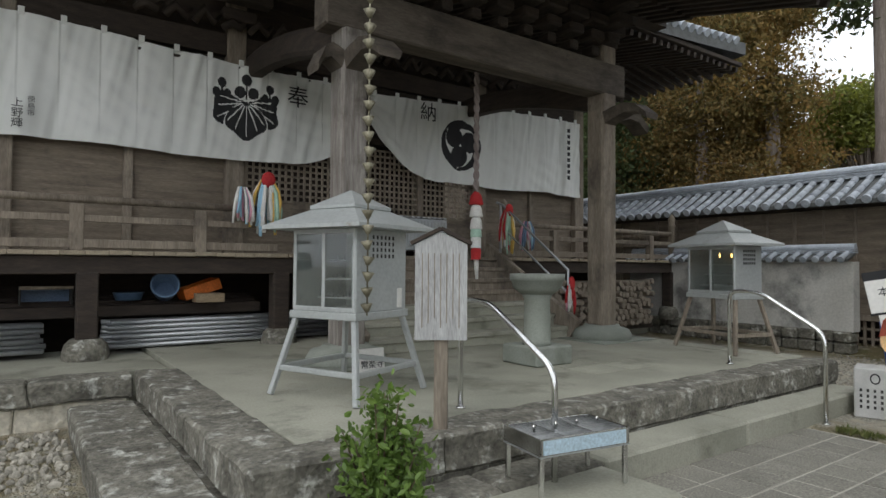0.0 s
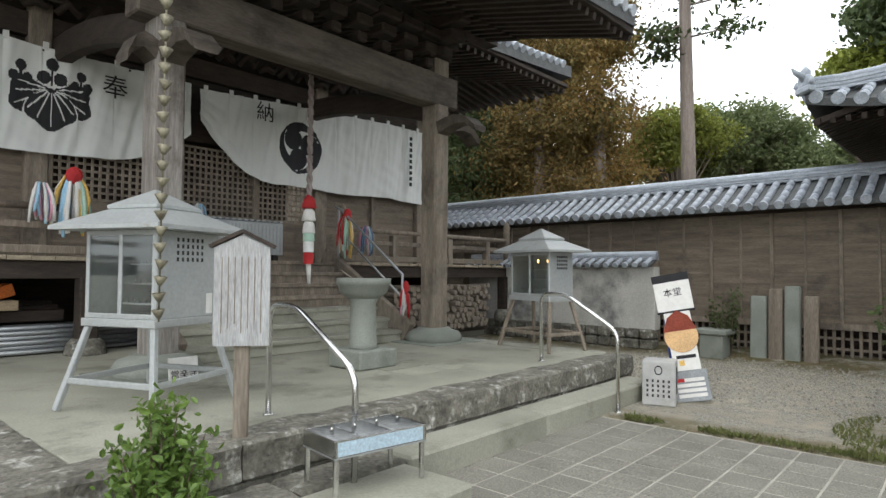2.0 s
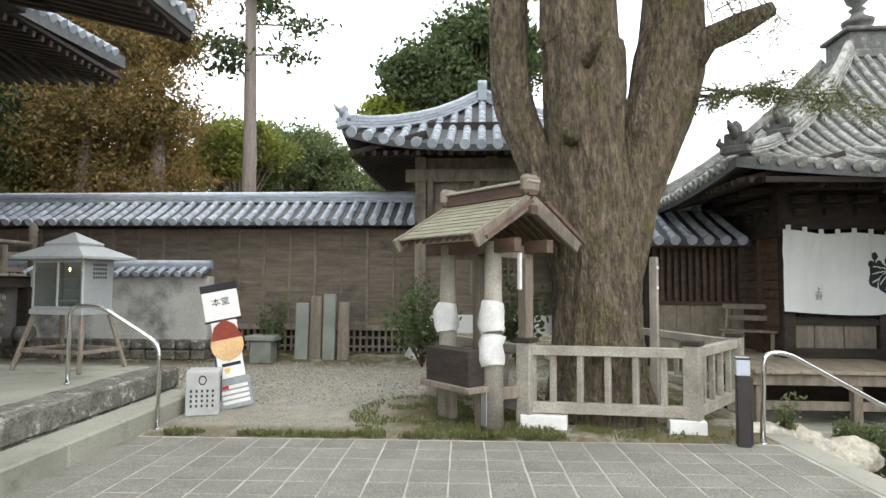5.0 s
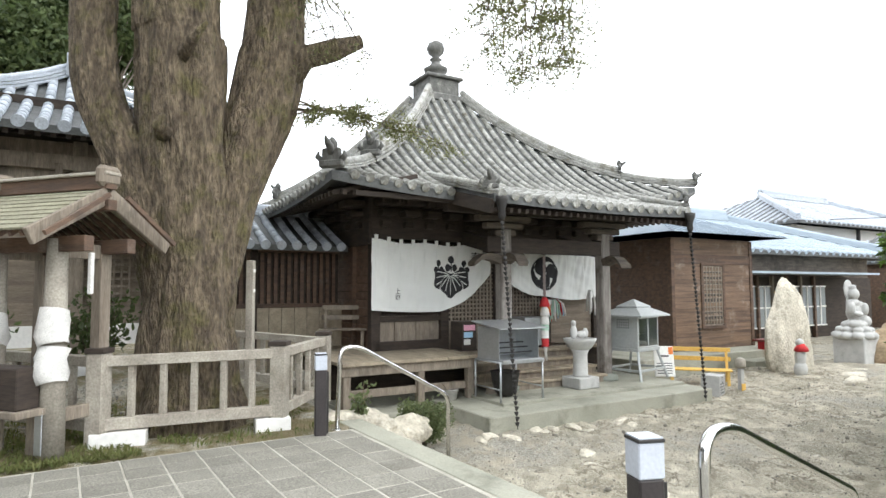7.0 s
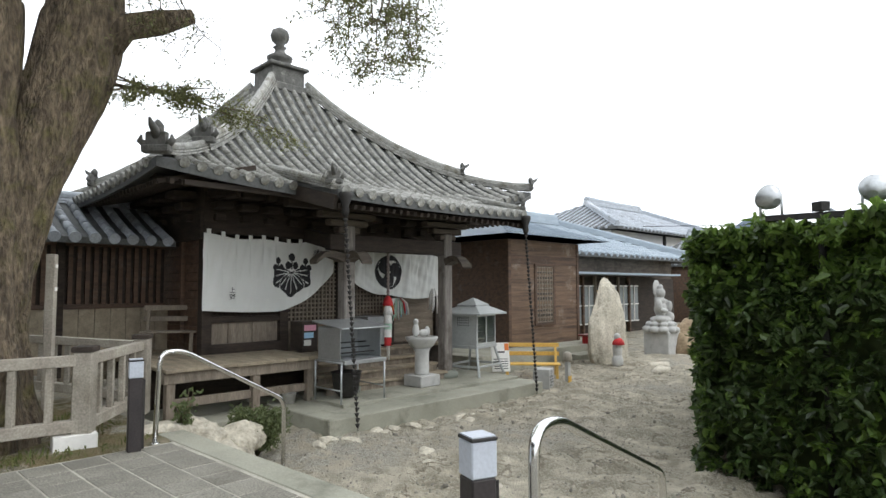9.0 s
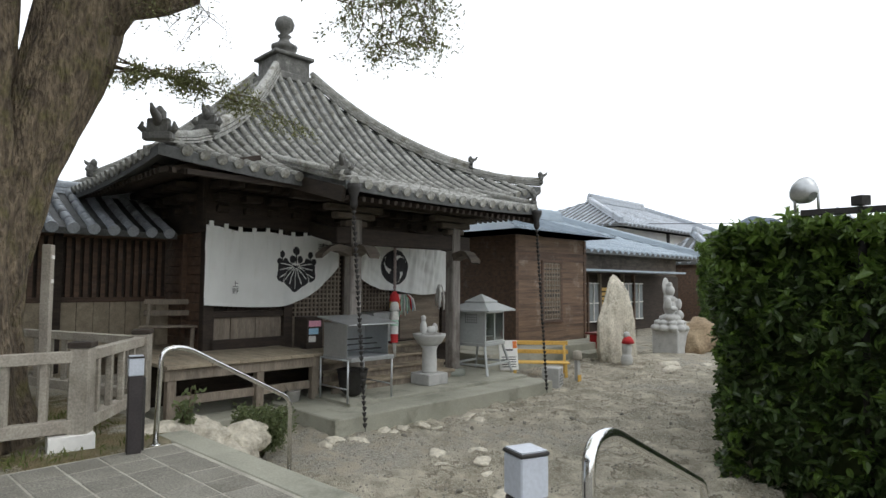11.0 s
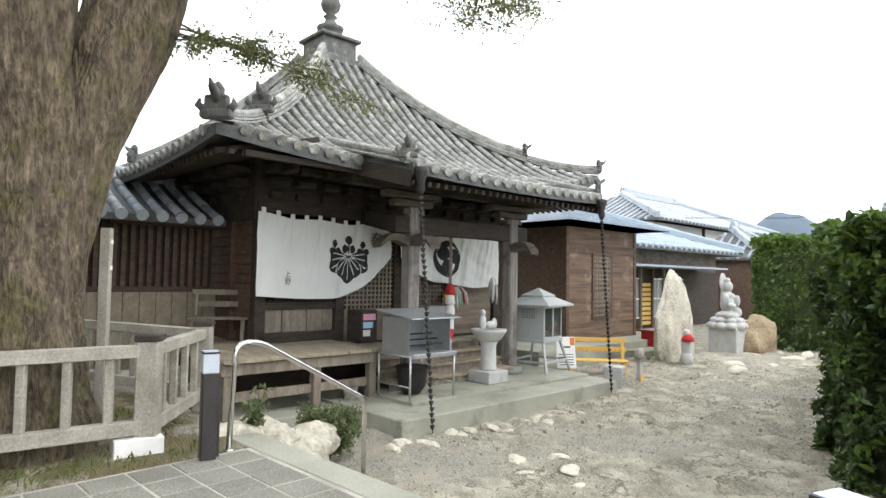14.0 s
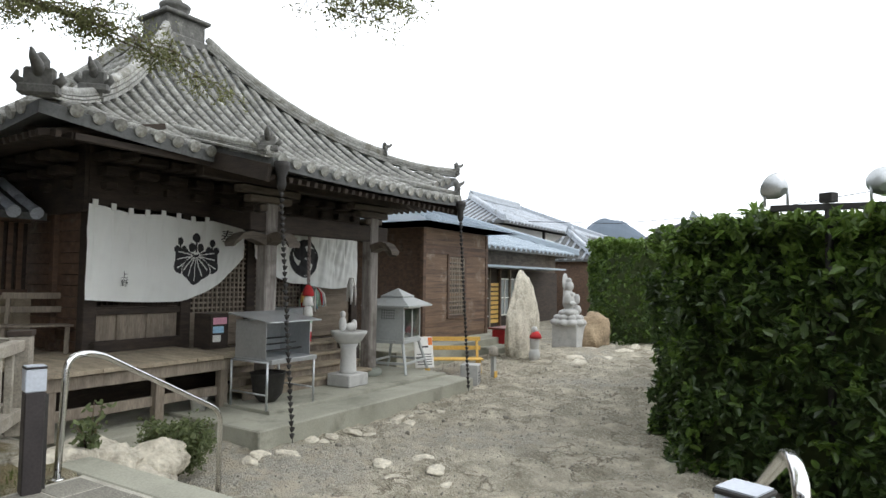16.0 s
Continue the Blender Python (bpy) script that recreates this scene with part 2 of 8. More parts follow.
def ground_nodes():
    n, l = GROUND.node_tree.nodes, GROUND.node_tree.links
    b = n["Principled BSDF"]
    b.inputs["Roughness"].default_value = 0.95
    co = n.new("ShaderNodeTexCoord")

    def tex(scale, detail, rough=0.55):
        t = n.new("ShaderNodeTexNoise")
        t.inputs["Scale"].default_value, t.inputs["Detail"].default_value, t.inputs["Roughness"].default_value = scale, detail, rough
        l.new(co.outputs["Object"], t.inputs[0])
        return t.outputs[0]

    def rng(v, a, c):
        r = n.new("ShaderNodeMapRange")
        r.inputs[1].default_value, r.inputs[2].default_value = a, c
        l.new(v, r.inputs[0])
        return r.outputs[0]

    def mixc(f, a, c):
        m = n.new("ShaderNodeMix")
        m.data_type = "RGBA"
        l.new(f, m.inputs[0])
        for i, v in ((6, a), (7, c)):
            if isinstance(v, tuple):
                m.inputs[i].default_value = (*v, 1)
            else:
                l.new(v, m.inputs[i])
        return m.outputs[2]

    vor = n.new("ShaderNodeTexVoronoi")
    vor.inputs["Scale"].default_value = 55
    l.new(co.outputs["Object"], vor.inputs[0])
    stones = mixc(rng(vor.outputs["Color"], 0.2, 0.9), (0.32, 0.3, 0.25), (0.6, 0.57, 0.48))
    att = n.new("ShaderNodeVertexColor")
    att.layer_name = "kind"
    sep = n.new("ShaderNodeSeparateColor")
    l.new(att.outputs[0], sep.inputs[0])
    sand = mixc(rng(tex(1.2, 7), 0.35, 0.68), (0.62, 0.56, 0.44), (0.45, 0.4, 0.3))
    rock = mixc(rng(tex(3.2, 10, 0.75), 0.38, 0.6), (0.4, 0.36, 0.27), (0.72, 0.67, 0.54))
    soft = mixc(rng(tex(3.5, 6, 0.7), 0.45, 0.6), stones, sand)
    crack = n.new("ShaderNodeMath")
    crack.operation = "SUBTRACT"
    l.new(tex(0.9, 9, 0.6), crack.inputs[0])
    crack.inputs[1].default_value = 0.5
    width = n.new("ShaderNodeMath")
    width.operation = "ABSOLUTE"
    l.new(crack.outputs[0], width.inputs[0])
    rock = mixc(rng(width.outputs[0], 0.016, 0.0), rock, (0.2, 0.165, 0.115))
    grit = mixc(rng(tex(38, 4, 0.7), 0.4, 0.62), (0.3, 0.27, 0.2), rock)
    base = mixc(sep.outputs[0], soft, mixc(rng(tex(1.7, 6), 0.42, 0.56), grit, rock))
    moss = mixc(rng(tex(5, 6), 0.35, 0.65), (0.16, 0.15, 0.06), (0.24, 0.185, 0.1))
    mask = n.new("ShaderNodeMath")
    mask.operation = "MULTIPLY"
    l.new(sep.outputs[1], mask.inputs[0])
    l.new(rng(tex(2.0, 8, 0.7), 0.36, 0.5), mask.inputs[1])
    base = mixc(mask.outputs[0], base, moss)
    l.new(base, b.inputs["Base Color"])
    bp = n.new("ShaderNodeBump")
    bp.inputs["Strength"].default_value, bp.inputs["Distance"].default_value = 1.0, 0.04
    hs = n.new("ShaderNodeMath")
    hs.operation = "ADD"
    l.new(tex(14, 8, 0.7), hs.inputs[0])
    l.new(vor.outputs["Distance"], hs.inputs[1])
    l.new(hs.outputs[0], bp.inputs["Height"])
    l.new(bp.outputs[0], b.inputs["Normal"])


ground_nodes()

# ---- building helpers ----
A_TURN, B_TURN = 35.4, -56.7
FA, FB = pose(0, 0, 0, 0, 0, A_TURN), pose(0, 0, 0, 0, 0, B_TURN)
rnd = random.Random(7)


def bx(bm, x0, x1, y0, y1, z0, z1, bevel=0.0, m=None):
    """A box with a small bevel."""
    r = bmesh.ops.create_cube(bm, size=1, matrix=Matrix.Translation(((x0 + x1) / 2, (y0 + y1) / 2, (z0 + z1) / 2)) @ Matrix.Diagonal((abs(x1 - x0), abs(y1 - y0), abs(z1 - z0), 1)))
    vs = r["verts"]
    if bevel:
        es = list({e for v in vs for e in v.link_edges})
        r = bmesh.ops.bevel(bm, geom=es, offset=bevel, segments=1, affect="EDGES")
        vs = list({v for f in r["faces"] for v in f.verts} | {v for v in vs if v.is_valid})
    if m is not None:
        bmesh.ops.transform(bm, matrix=m, verts=vs)
    return vs


def beam(bm, p, q, w, h, bevel=0.006):
    """A squared timber from p to q, w wide and h high."""
    p, q = Vector(p), Vector(q)
    d = q - p
    up = Vector((0, 0, 1)) if abs(d.normalized().z) < 0.95 else Vector((0, 1, 0))
    x = d.normalized()
    y = up.cross(x).normalized()
    zz = x.cross(y)
    m = Matrix((x, y, zz)).transposed().to_4x4()
    m.translation = (p + q) / 2
    return bx(bm, -d.length / 2, d.length / 2, -w / 2, w / 2, -h / 2, h / 2, bevel, m)


def tube(bm, pts, radii, seg=10, rough=0.0, freq=1.0, cap=True):
    """A round body swept along pts, with a radius at each, uneven by rough."""
    pts = [Vector(p) for p in pts]
    if not isinstance(radii, (list, tuple)):
        radii = [radii] * len(pts)
    rings = []
    side = None
    for i, p in enumerate(pts):
        d = (pts[min(i + 1, len(pts) - 1)] - pts[max(i - 1, 0)]).normalized()
        if side is None:
            side = d.orthogonal().normalized()
        side = (side - d * side.dot(d)).normalized()
        other = d.cross(side)
        ring = []
        for k in range(seg):
            a = 2 * math.pi * k / seg
            v = side * math.cos(a) + other * math.sin(a)
            r = radii[i]
            if rough:
                r *= 1 + rough * noise.noise((p + v * radii[i]) * freq) + 0.5 * rough * noise.noise((p * 0.4 + v * 2.3 * radii[i]) * freq * 2.5)
            ring.append(bm.verts.new(p + v * r))
        rings.append(ring)
    for a, b in zip(rings, rings[1:]):
        for k in range(seg):
            f = bm.faces.new((a[k], a[(k + 1) % seg], b[(k + 1) % seg], b[k]))
            f.smooth = True
    if cap:
        bm.faces.new(list(reversed(rings[0])))
        bm.faces.new(rings[-1])
    return [v for r in rings for v in r]


def lathe(bm, profile, seg=24, at=(0, 0, 0), square=False):
    """A turned body from (radius, height) pairs."""
    rings = []
    for r, h in profile:
        rings.append([bm.verts.new((at[0] + r * math.cos(2 * math.pi * (k + 0.5 * square) / seg), at[1] + r * math.sin(2 * math.pi * (k + 0.5 * square) / seg), at[2] + h)) for k in range(seg)])
    for a, b in zip(rings, rings[1:]):
        for k in range(seg):
            f = bm.faces.new((a[k], a[(k + 1) % seg], b[(k + 1) % seg], b[k]))
            f.smooth = not square
    bm.faces.new(list(reversed(rings[0])))
    bm.faces.new(rings[-1])


def mesh_of(bm, material, name="mesh"):
    bmesh.ops.recalc_face_normals(bm, faces=bm.faces)
    me = bpy.data.meshes.new(name)
    bm.to_mesh(me)
    bm.free()
    for m in material if isinstance(material, (list, tuple)) else [material]:
        me.materials.append(m)
    return me


def part(name, bm, material, parent, label=""):
    """Links a bmesh (or mesh) as one mesh under a thing or a part."""
    me = bm if isinstance(bm, bpy.types.Mesh) else mesh_of(bm, material, name)
    ob = new(name, me)
    ob.parent = parent
    return tagged(ob, label)


def thing(name, m, label, category, group="", kind=""):
    ob = new(name)
    ob.matrix_world = m
    return tagged(ob, label, category, group, kind)


def solid(name, bm, material, m, label, category="", group="", kind=""):
    """A thing or piece of the setting that is one mesh."""
    ob = new(name, bm if isinstance(bm, bpy.types.Mesh) else mesh_of(bm, material, name))
    ob.matrix_world = m
    return tagged(ob, label, category, group, kind)


def boxpart(name, parent, material, x0, x1, y0, y1, z0, z1, bevel=0.006, label=""):
    bm = bmesh.new()
    bx(bm, x0, x1, y0, y1, z0, z1, bevel)
    return part(name, bm, material, parent, label)


def beampart(name, parent, material, p, q, w, h, bevel=0.006, label=""):
    bm = bmesh.new()
    beam(bm, p, q, w, h, bevel)
    return part(name, bm, material, parent, label)


def tubepart(name, parent, material, pts, r, seg=10, label="", rough=0.0, freq=1.0):
    bm = bmesh.new()
    tube(bm, pts, r, seg, rough, freq)
    return part(name, bm, material, parent, label)


def lathepart(name, parent, material, profile, at=(0, 0, 0), seg=24, label="", square=False):
    bm = bmesh.new()
    lathe(bm, profile, seg, at, square)
    return part(name, bm, material, parent, label)


def pieces(name, parent, mesh, mats, limit=300, rest_name="", key=None):
    """Alike pieces: the first `limit` are objects on one mesh, the rest one joined part."""
    for m in mats[:limit]:
        ob = new(name, mesh)
        ob.parent = parent
        ob.matrix_basis = m
    rest = mats[limit:]
    if rest:
        vs = np.array([v.co[:] for v in mesh.vertices])
        fs = [tuple(p.vertices) for p in mesh.polygons]
        allv, allf = [], []
        for i, m in enumerate(rest):
            a = np.array(m)
            allv.append(vs @ a[:3, :3].T + a[:3, 3])
            k = i * len(vs)
            allf += [tuple(j + k for j in f) for f in fs]
        me = bpy.data.meshes.new(rest_name or name + "_field")
        me.from_pydata(np.concatenate(allv).tolist(), [], allf)
        for mm in mesh.materials:
            me.materials.append(mm)
        me.polygons.foreach_set("use_smooth", [p.use_smooth for p in mesh.polygons] * len(rest))
        ob = new(rest_name or name + "_field", me)
        ob.parent = parent
        tagged(ob, kind="stuff")


def cards(name, pts, size, material, parent=None, seed=1, flat=0.0, long=1.6, label="", category="", kind="", aim=None, oval=False):
    """Many small bent leaves, one at each point, turned at random."""
    r = np.random.RandomState(seed)
    n = len(pts)
    P = np.asarray(pts, float)
    d = r.normal(size=(n, 3))
    d[:, 2] *= 1 - flat
    if aim is not None:
        d = 0.62 * d + np.asarray(aim)
    d /= np.linalg.norm(d, axis=1)[:, None]
    e = r.normal(size=(n, 3))
    if aim is not None:
        e = 0.45 * e + np.stack([-d[:, 1], d[:, 0], 0 * d[:, 0]], 1) / np.maximum(0.2, np.hypot(d[:, 0], d[:, 1]))[:, None]
    e -= d * (e * d).sum(1)[:, None]
    e /= np.linalg.norm(e, axis=1)[:, None]
    s = size * r.uniform(0.6, 1.4, n)[:, None]
    nn = np.cross(d, e)
    a = P - d * s * long * 0.5
    c = P + d * s * long * 0.5 - nn * s * 0.1
    if oval:
        l1, l2 = P - d * s * long * 0.18 + e * s * 0.46 + nn * s * 0.16, P + d * s * long * 0.22 + e * s * 0.4 + nn * s * 0.12
        r1, r2 = P - d * s * long * 0.18 - e * s * 0.46 + nn * s * 0.16, P + d * s * long * 0.22 - e * s * 0.4 + nn * s * 0.12
        V = np.stack([a, l1, l2, c, r2, r1], 1).reshape(-1, 3)
        k6 = 6 * np.arange(n)[:, None]
        F = np.concatenate([k6 + np.array([0, 1, 2, 3]), k6 + np.array([0, 3, 4, 5])])
    else:
        b1 = P + e * s * 0.5 + nn * s * 0.12
        b2 = P - e * s * 0.5 + nn * s * 0.12
        V = np.stack([a, b1, c, b2], 1).reshape(-1, 3)
        F = np.arange(4 * n).reshape(n, 4)
    me = bpy.data.meshes.new(name)
    me.from_pydata(V.tolist(), [], F.tolist())
    me.materials.append(material)
    ob = new(name, me)
    if parent is not None:
        ob.parent = parent
    return tagged(ob, label, category, kind=kind)


def lettering(name, text, size, material, m, parent=None, align="CENTER"):
    """Raised writing from the built-in font, as a thin mesh."""
    cu = bpy.data.curves.new(name, "FONT")
    cu.body, cu.size, cu.align_x, cu.align_y, cu.extrude = text, size, align, "CENTER", 0.0015
    tmp = bpy.data.objects.new(name, cu)
    scene.collection.objects.link(tmp)
    me = bpy.data.meshes.new_from_object(tmp.evaluated_get(bpy.context.evaluated_depsgraph_get()))
    bpy.data.objects.remove(tmp)
    me.materials.clear()
    me.materials.append(material)
    ob = new(name, me)
    ob.parent = parent
    ob.matrix_basis = m
    return ob


# ---- ground ----
def in_a(x, y):
    c, s = math.cos(radians(A_TURN)), math.sin(radians(A_TURN))
    return x * c + y * s, -x * s + y * c


def in_b(x, y):
    c, s = math.cos(radians(B_TURN)), math.sin(radians(B_TURN))
    return x * c + y * s, -x * s + y * c


def smooth(v, a, b):
    k = min(1, max(0, (v - a) / (b - a)))
    return k * k * (3 - 2 * k)


def ground_height(x, y):
    u, v = in_a(x, y)
    s, d = in_b(x, y)
    drop = smooth(-v, 3.55, 4.9)
    h = -0.6 * drop
    rough = drop * smooth(14 - abs(x - 8), 0, 4)
    h += 0.12 * rough * smooth(s, 8, 14)
    h += rough * (0.06 * noise.noise((x * 0.9, y * 0.9, 0)) - 0.09 * max(0, 0.22 - abs(noise.noise((x * 1.3 + 0.4 * y, y * 1.3, 4)))) * 2 + 0.09 * abs(noise.noise((x * 3.3, y * 3.3, 8))) + 0.05 * abs(noise.noise((x * 7, y * 7, 2))) * smooth(noise.noise((x * 0.6, y * 0.6, 5)) + 0.5, 0.3, 0.6) - 0.03)
    if s > 12.5 and v < -5 and d < 9.5:
        h += 0.12 * smooth(s, 12.5, 14.5) * smooth(9.5 - d, 0, 1)
    if u < 1.0 and v > 2.6:
        h += 0.0 + 0.03 * noise.noise((x * 3, y * 3, 1)) - 0.03
    if -3.55 < v < 2.78 and -6 < u < 6.2:
        h -= 0.05
    if d > 11.2 and s < 4:
        h += 0.1 * smooth(d, 11.2, 12.2)
    return h


def build_ground():
    xs = np.concatenate([np.linspace(-900, -14, 8), np.arange(-12, 4, 0.16), np.arange(4, 14, 0.065), np.arange(14, 24.01, 0.16), np.linspace(27, 900, 8)])
    ys = np.concatenate([np.linspace(-900, -20, 8), np.arange(-18, -7, 0.16), np.arange(-7, 2, 0.065), np.arange(2, 18.01, 0.16), np.linspace(20, 900, 8)])
    V = [(x, y, ground_height(x, y) if -13 < x < 25 and -19 < y < 19 else (-0.6 if y < 0 else 0)) for y in ys for x in xs]
    nx = len(xs)
    F = [(j * nx + i, j * nx + i + 1, (j + 1) * nx + i + 1, (j + 1) * nx + i) for j in range(len(ys) - 1) for i in range(nx - 1)]
    me = bpy.data.meshes.new("ground")
    me.from_pydata(V, [], F)
    me.materials.append(GROUND)
    me.polygons.foreach_set("use_smooth", [True] * len(F))
    col = me.color_attributes.new("kind", "FLOAT_COLOR", "POINT")
    data = []
    for x, y, z in V:
        u, v = in_a(x, y)
        s, d = in_b(x, y)
        rocky = smooth(-v, 3.6, 4.6) * smooth(noise.noise((x * 0.5, y * 0.5, 3)) + 0.5, 0.1, 0.5)
        moss = smooth(d, 10.6, 11.6) * (v > -3.4)
        moss = max(moss, smooth(1.9 - math.hypot(x - 6.6, y - 3.4), 0, 0.8), smooth(2.4 - math.hypot(x - 7.8, y - 2.6), 0, 0.8) if v > -3.6 else 0)
        moss = max(moss, 0.8 * smooth(0.35 - abs(u - 6.35), 0, 0.2) if v > -1.5 else 0)
        moss = max(moss, 0.85 * smooth(0.9 - abs(u + 0.1), 0, 0.7) * (2.8 < v < 6.6))
        data += [rocky, moss, 0, 1]
    col.data.foreach_set("color", data)
    solid("ground", me, None, Matrix(), "pale sandy ground with gravel, bare rock and moss", "ground", kind="structure")


build_ground()


# ---- tiled roofs ----
def tile_mesh(r, length, material):
    """One rounded cover tile, lying along +x, slightly wider at its lower end."""
    bm = bmesh.new()
    seg = 6
    rings = []
    for x, k in ((0, 1.0), (length, 0.88)):
        rings.append([bm.verts.new((x, r * k * math.cos(math.pi * i / seg), r * k * math.sin(math.pi * i / seg))) for i in range(seg + 1)])
    for i in range(seg):
        bm.faces.new((rings[0][i], rings[0][i + 1], rings[1][i + 1], rings[1][i])).smooth = True
    bm.faces.new(rings[0])
    return mesh_of(bm, material, "cover_tile")


def roof_slope(parent, e0, e1, t0, t1, material, sag=0.3, lift=0.0, pitch=0.27, length=0.28, limit=0, r=0.075, under=0.12, lift_ends=(1, 1), rows=None):
    """One tiled slope: eave from e0 to e1, top from t0 to t1, sagging between, its eave corners lifted."""
    e0, e1, t0, t1 = (Vector(p) for p in (e0, e1, t0, t1))

    def at(a, b):
        e = e0.lerp(e1, a)
        t = t0.lerp(t1, a)
        p = e.lerp(t, b)
        p.z -= sag * 4 * b * (1 - b) * 0.5 + 0.0
        w = lift_ends[0] * max(0, 1 - 2 * a) ** 2.5 + lift_ends[1] * max(0, 2 * a - 1) ** 2.5
        p.z += lift * w * (1 - b) ** 1.5
        return p

    na, nb = 24, 10
    vs, fs = [], []
    for j in range(nb + 1):
        for i in range(na + 1):
            vs.append(at(i / na, j / nb))
    n0 = len(vs)
    vs += [v - Vector((0, 0, under)) for v in vs[:n0]]
    w = na + 1
    for j in range(nb):
        for i in range(na):
            q = (j * w + i, j * w + i + 1, (j + 1) * w + i + 1, (j + 1) * w + i)
            fs.append(q)
            fs.append(tuple(n0 + k for k in reversed(q)))
    for i in range(na):
        fs.append((i, i + n0, i + 1 + n0, i + 1))
    for j in range(nb):
        fs.append((j * w, (j + 1) * w, (j + 1) * w + n0, j * w + n0))
        fs.append((j * w + na, j * w + na + n0, (j + 1) * w + na + n0, (j + 1) * w + na))
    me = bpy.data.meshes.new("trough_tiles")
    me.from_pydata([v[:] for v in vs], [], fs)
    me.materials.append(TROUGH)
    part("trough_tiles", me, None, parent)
    # cover tiles run straight up the slope, square to the eave
    run = (e1 - e0)
    width = run.length
    ex = run.normalized()
    ta, tb = (t0 - e0).dot(ex) / width, (t1 - e0).dot(ex) / width
    cm = tile_mesh(r, length * 1.06, material)
    em = bpy.data.meshes.new("eave_disc")
    bm = bmesh.new()
    bmesh.ops.create_cone(bm, cap_ends=True, segments=12, radius1=r * 1.12, radius2=r * 1.12, depth=0.05, matrix=pose(0, 0, 0, 0, 90, 0))
    em = mesh_of(bm, material, "eave_tile")
    mats, ends = [], []
    n = rows or max(2, int(width / pitch))
    for i in range(n):
        f = (i + 0.5) / n
        # the share of the slope that this straight row can climb
        top = 1.0
        if f < ta:
            top = f / ta
        elif f > tb:
            top = (1 - f) / (1 - tb)
        if top < 0.05:
            continue

        def on(b, f=f):
            lo, hi = ta * b, 1 + (tb - 1) * b
            a = (f - lo) / max(1e-4, hi - lo)
            return at(min(1, max(0, a)), b)

        slope_len = ((t0 + t1) / 2 - (e0 + e1) / 2).length * top
        k = max(1, round(slope_len / length))
        for j in range(k):
            p, q = on(top * j / k), on(top * (j + 1) / k)
            x = (q - p)
            L = x.length
            x.normalize()
            y = Vector((0, 0, 1)).cross(x).normalized()
            zz = x.cross(y)
            m = Matrix((x * (L / length), y, zz)).transposed().to_4x4()
            m.translation = p + zz * (0.008 + 0.006 * rnd.random())
            mats.append((j, m))
            if j == 0:
                m2 = Matrix((x, y, zz)).transposed().to_4x4()
                m2.translation = p - x * 0.015 + zz * 0.005
                ends.append(m2)
    mats.sort(key=lambda q: q[0])
    pieces("cover_tile", parent, cm, [m for _, m in mats], limit, "cover_tiles")
    pieces("eave_tile", parent, em, ends, 60 if limit else 0, "eave_tiles")
    return at


def ridge(parent, pts, material, w=0.26, h=0.28, name="ridge"):
    """A stacked-tile ridge along pts."""
    pts = [Vector(p) for p in pts]
    for k in range(3):
        o = Vector((0, 0, h * (k + 0.5) / 3.6))
        hw, hh = w * (1 - 0.16 * k) / 2, h / 7.2 - 0.006
        bm = bmesh.new()
        rows = []
        for i, p in enumerate(pts):
            d = pts[min(i + 1, len(pts) - 1)] - pts[max(i - 1, 0)]
            y = Vector((-d.y, d.x, 0)).normalized()
            rows.append([bm.verts.new(p + o + y * a * hw + Vector((0, 0, b * hh))) for a, b in ((-1, -1), (1, -1), (1, 1), (-1, 1))])
        for a, b in zip(rows, rows[1:]):
            for i in range(4):
                bm.faces.new((a[i], a[(i + 1) % 4], b[(i + 1) % 4], b[i]))
        bm.faces.new(rows[0])
        bm.faces.new(rows[-1])
        part(name + "_course", bm, material, parent)
    return tubepart(name + "_cap", parent, material, [p + Vector((0, 0, h * 0.9)) for p in pts], w * 0.28, 10)


def ridge_end(parent, at, yaw, material, s=1.0, name="ridge_end_tile"):
    """An ogre tile with a rearing tip."""
    bm = bmesh.new()
    m = Matrix.Translation(at) @ pose(0, 0, 0, 0, 0, yaw) @ Matrix.Scale(s, 4)
    vs = bx(bm, -0.06, 0.06, -0.2, 0.2, 0, 0.34, 0.03) + tube(bm, [(-0.02, 0, 0.3), (-0.02, 0, 0.46), (-0.02, 0, 0.56)], [0.1, 0.11, 0.03], 10)
    vs += bx(bm, -0.09, 0.09, -0.26, 0.26, -0.05, 0.1, 0.03)
    vs += tube(bm, [(0.0, 0, 0.25), (0.1, 0, 0.36), (0.22, 0, 0.42), (0.3, 0, 0.52)], [0.09, 0.08, 0.06, 0.02], 8)
    vs += tube(bm, [(0, -0.2, 0.1), (0.03, -0.3, 0.18), (0.02, -0.27, 0.28)], [0.07, 0.06, 0.02], 8)
    vs += tube(bm, [(0, 0.2, 0.1), (0.03, 0.3, 0.18), (0.02, 0.27, 0.28)], [0.07, 0.06, 0.02], 8)
    bmesh.ops.transform(bm, matrix=m, verts=list({v for v in vs if v.is_valid}))
    return part(name, bm, material, parent)


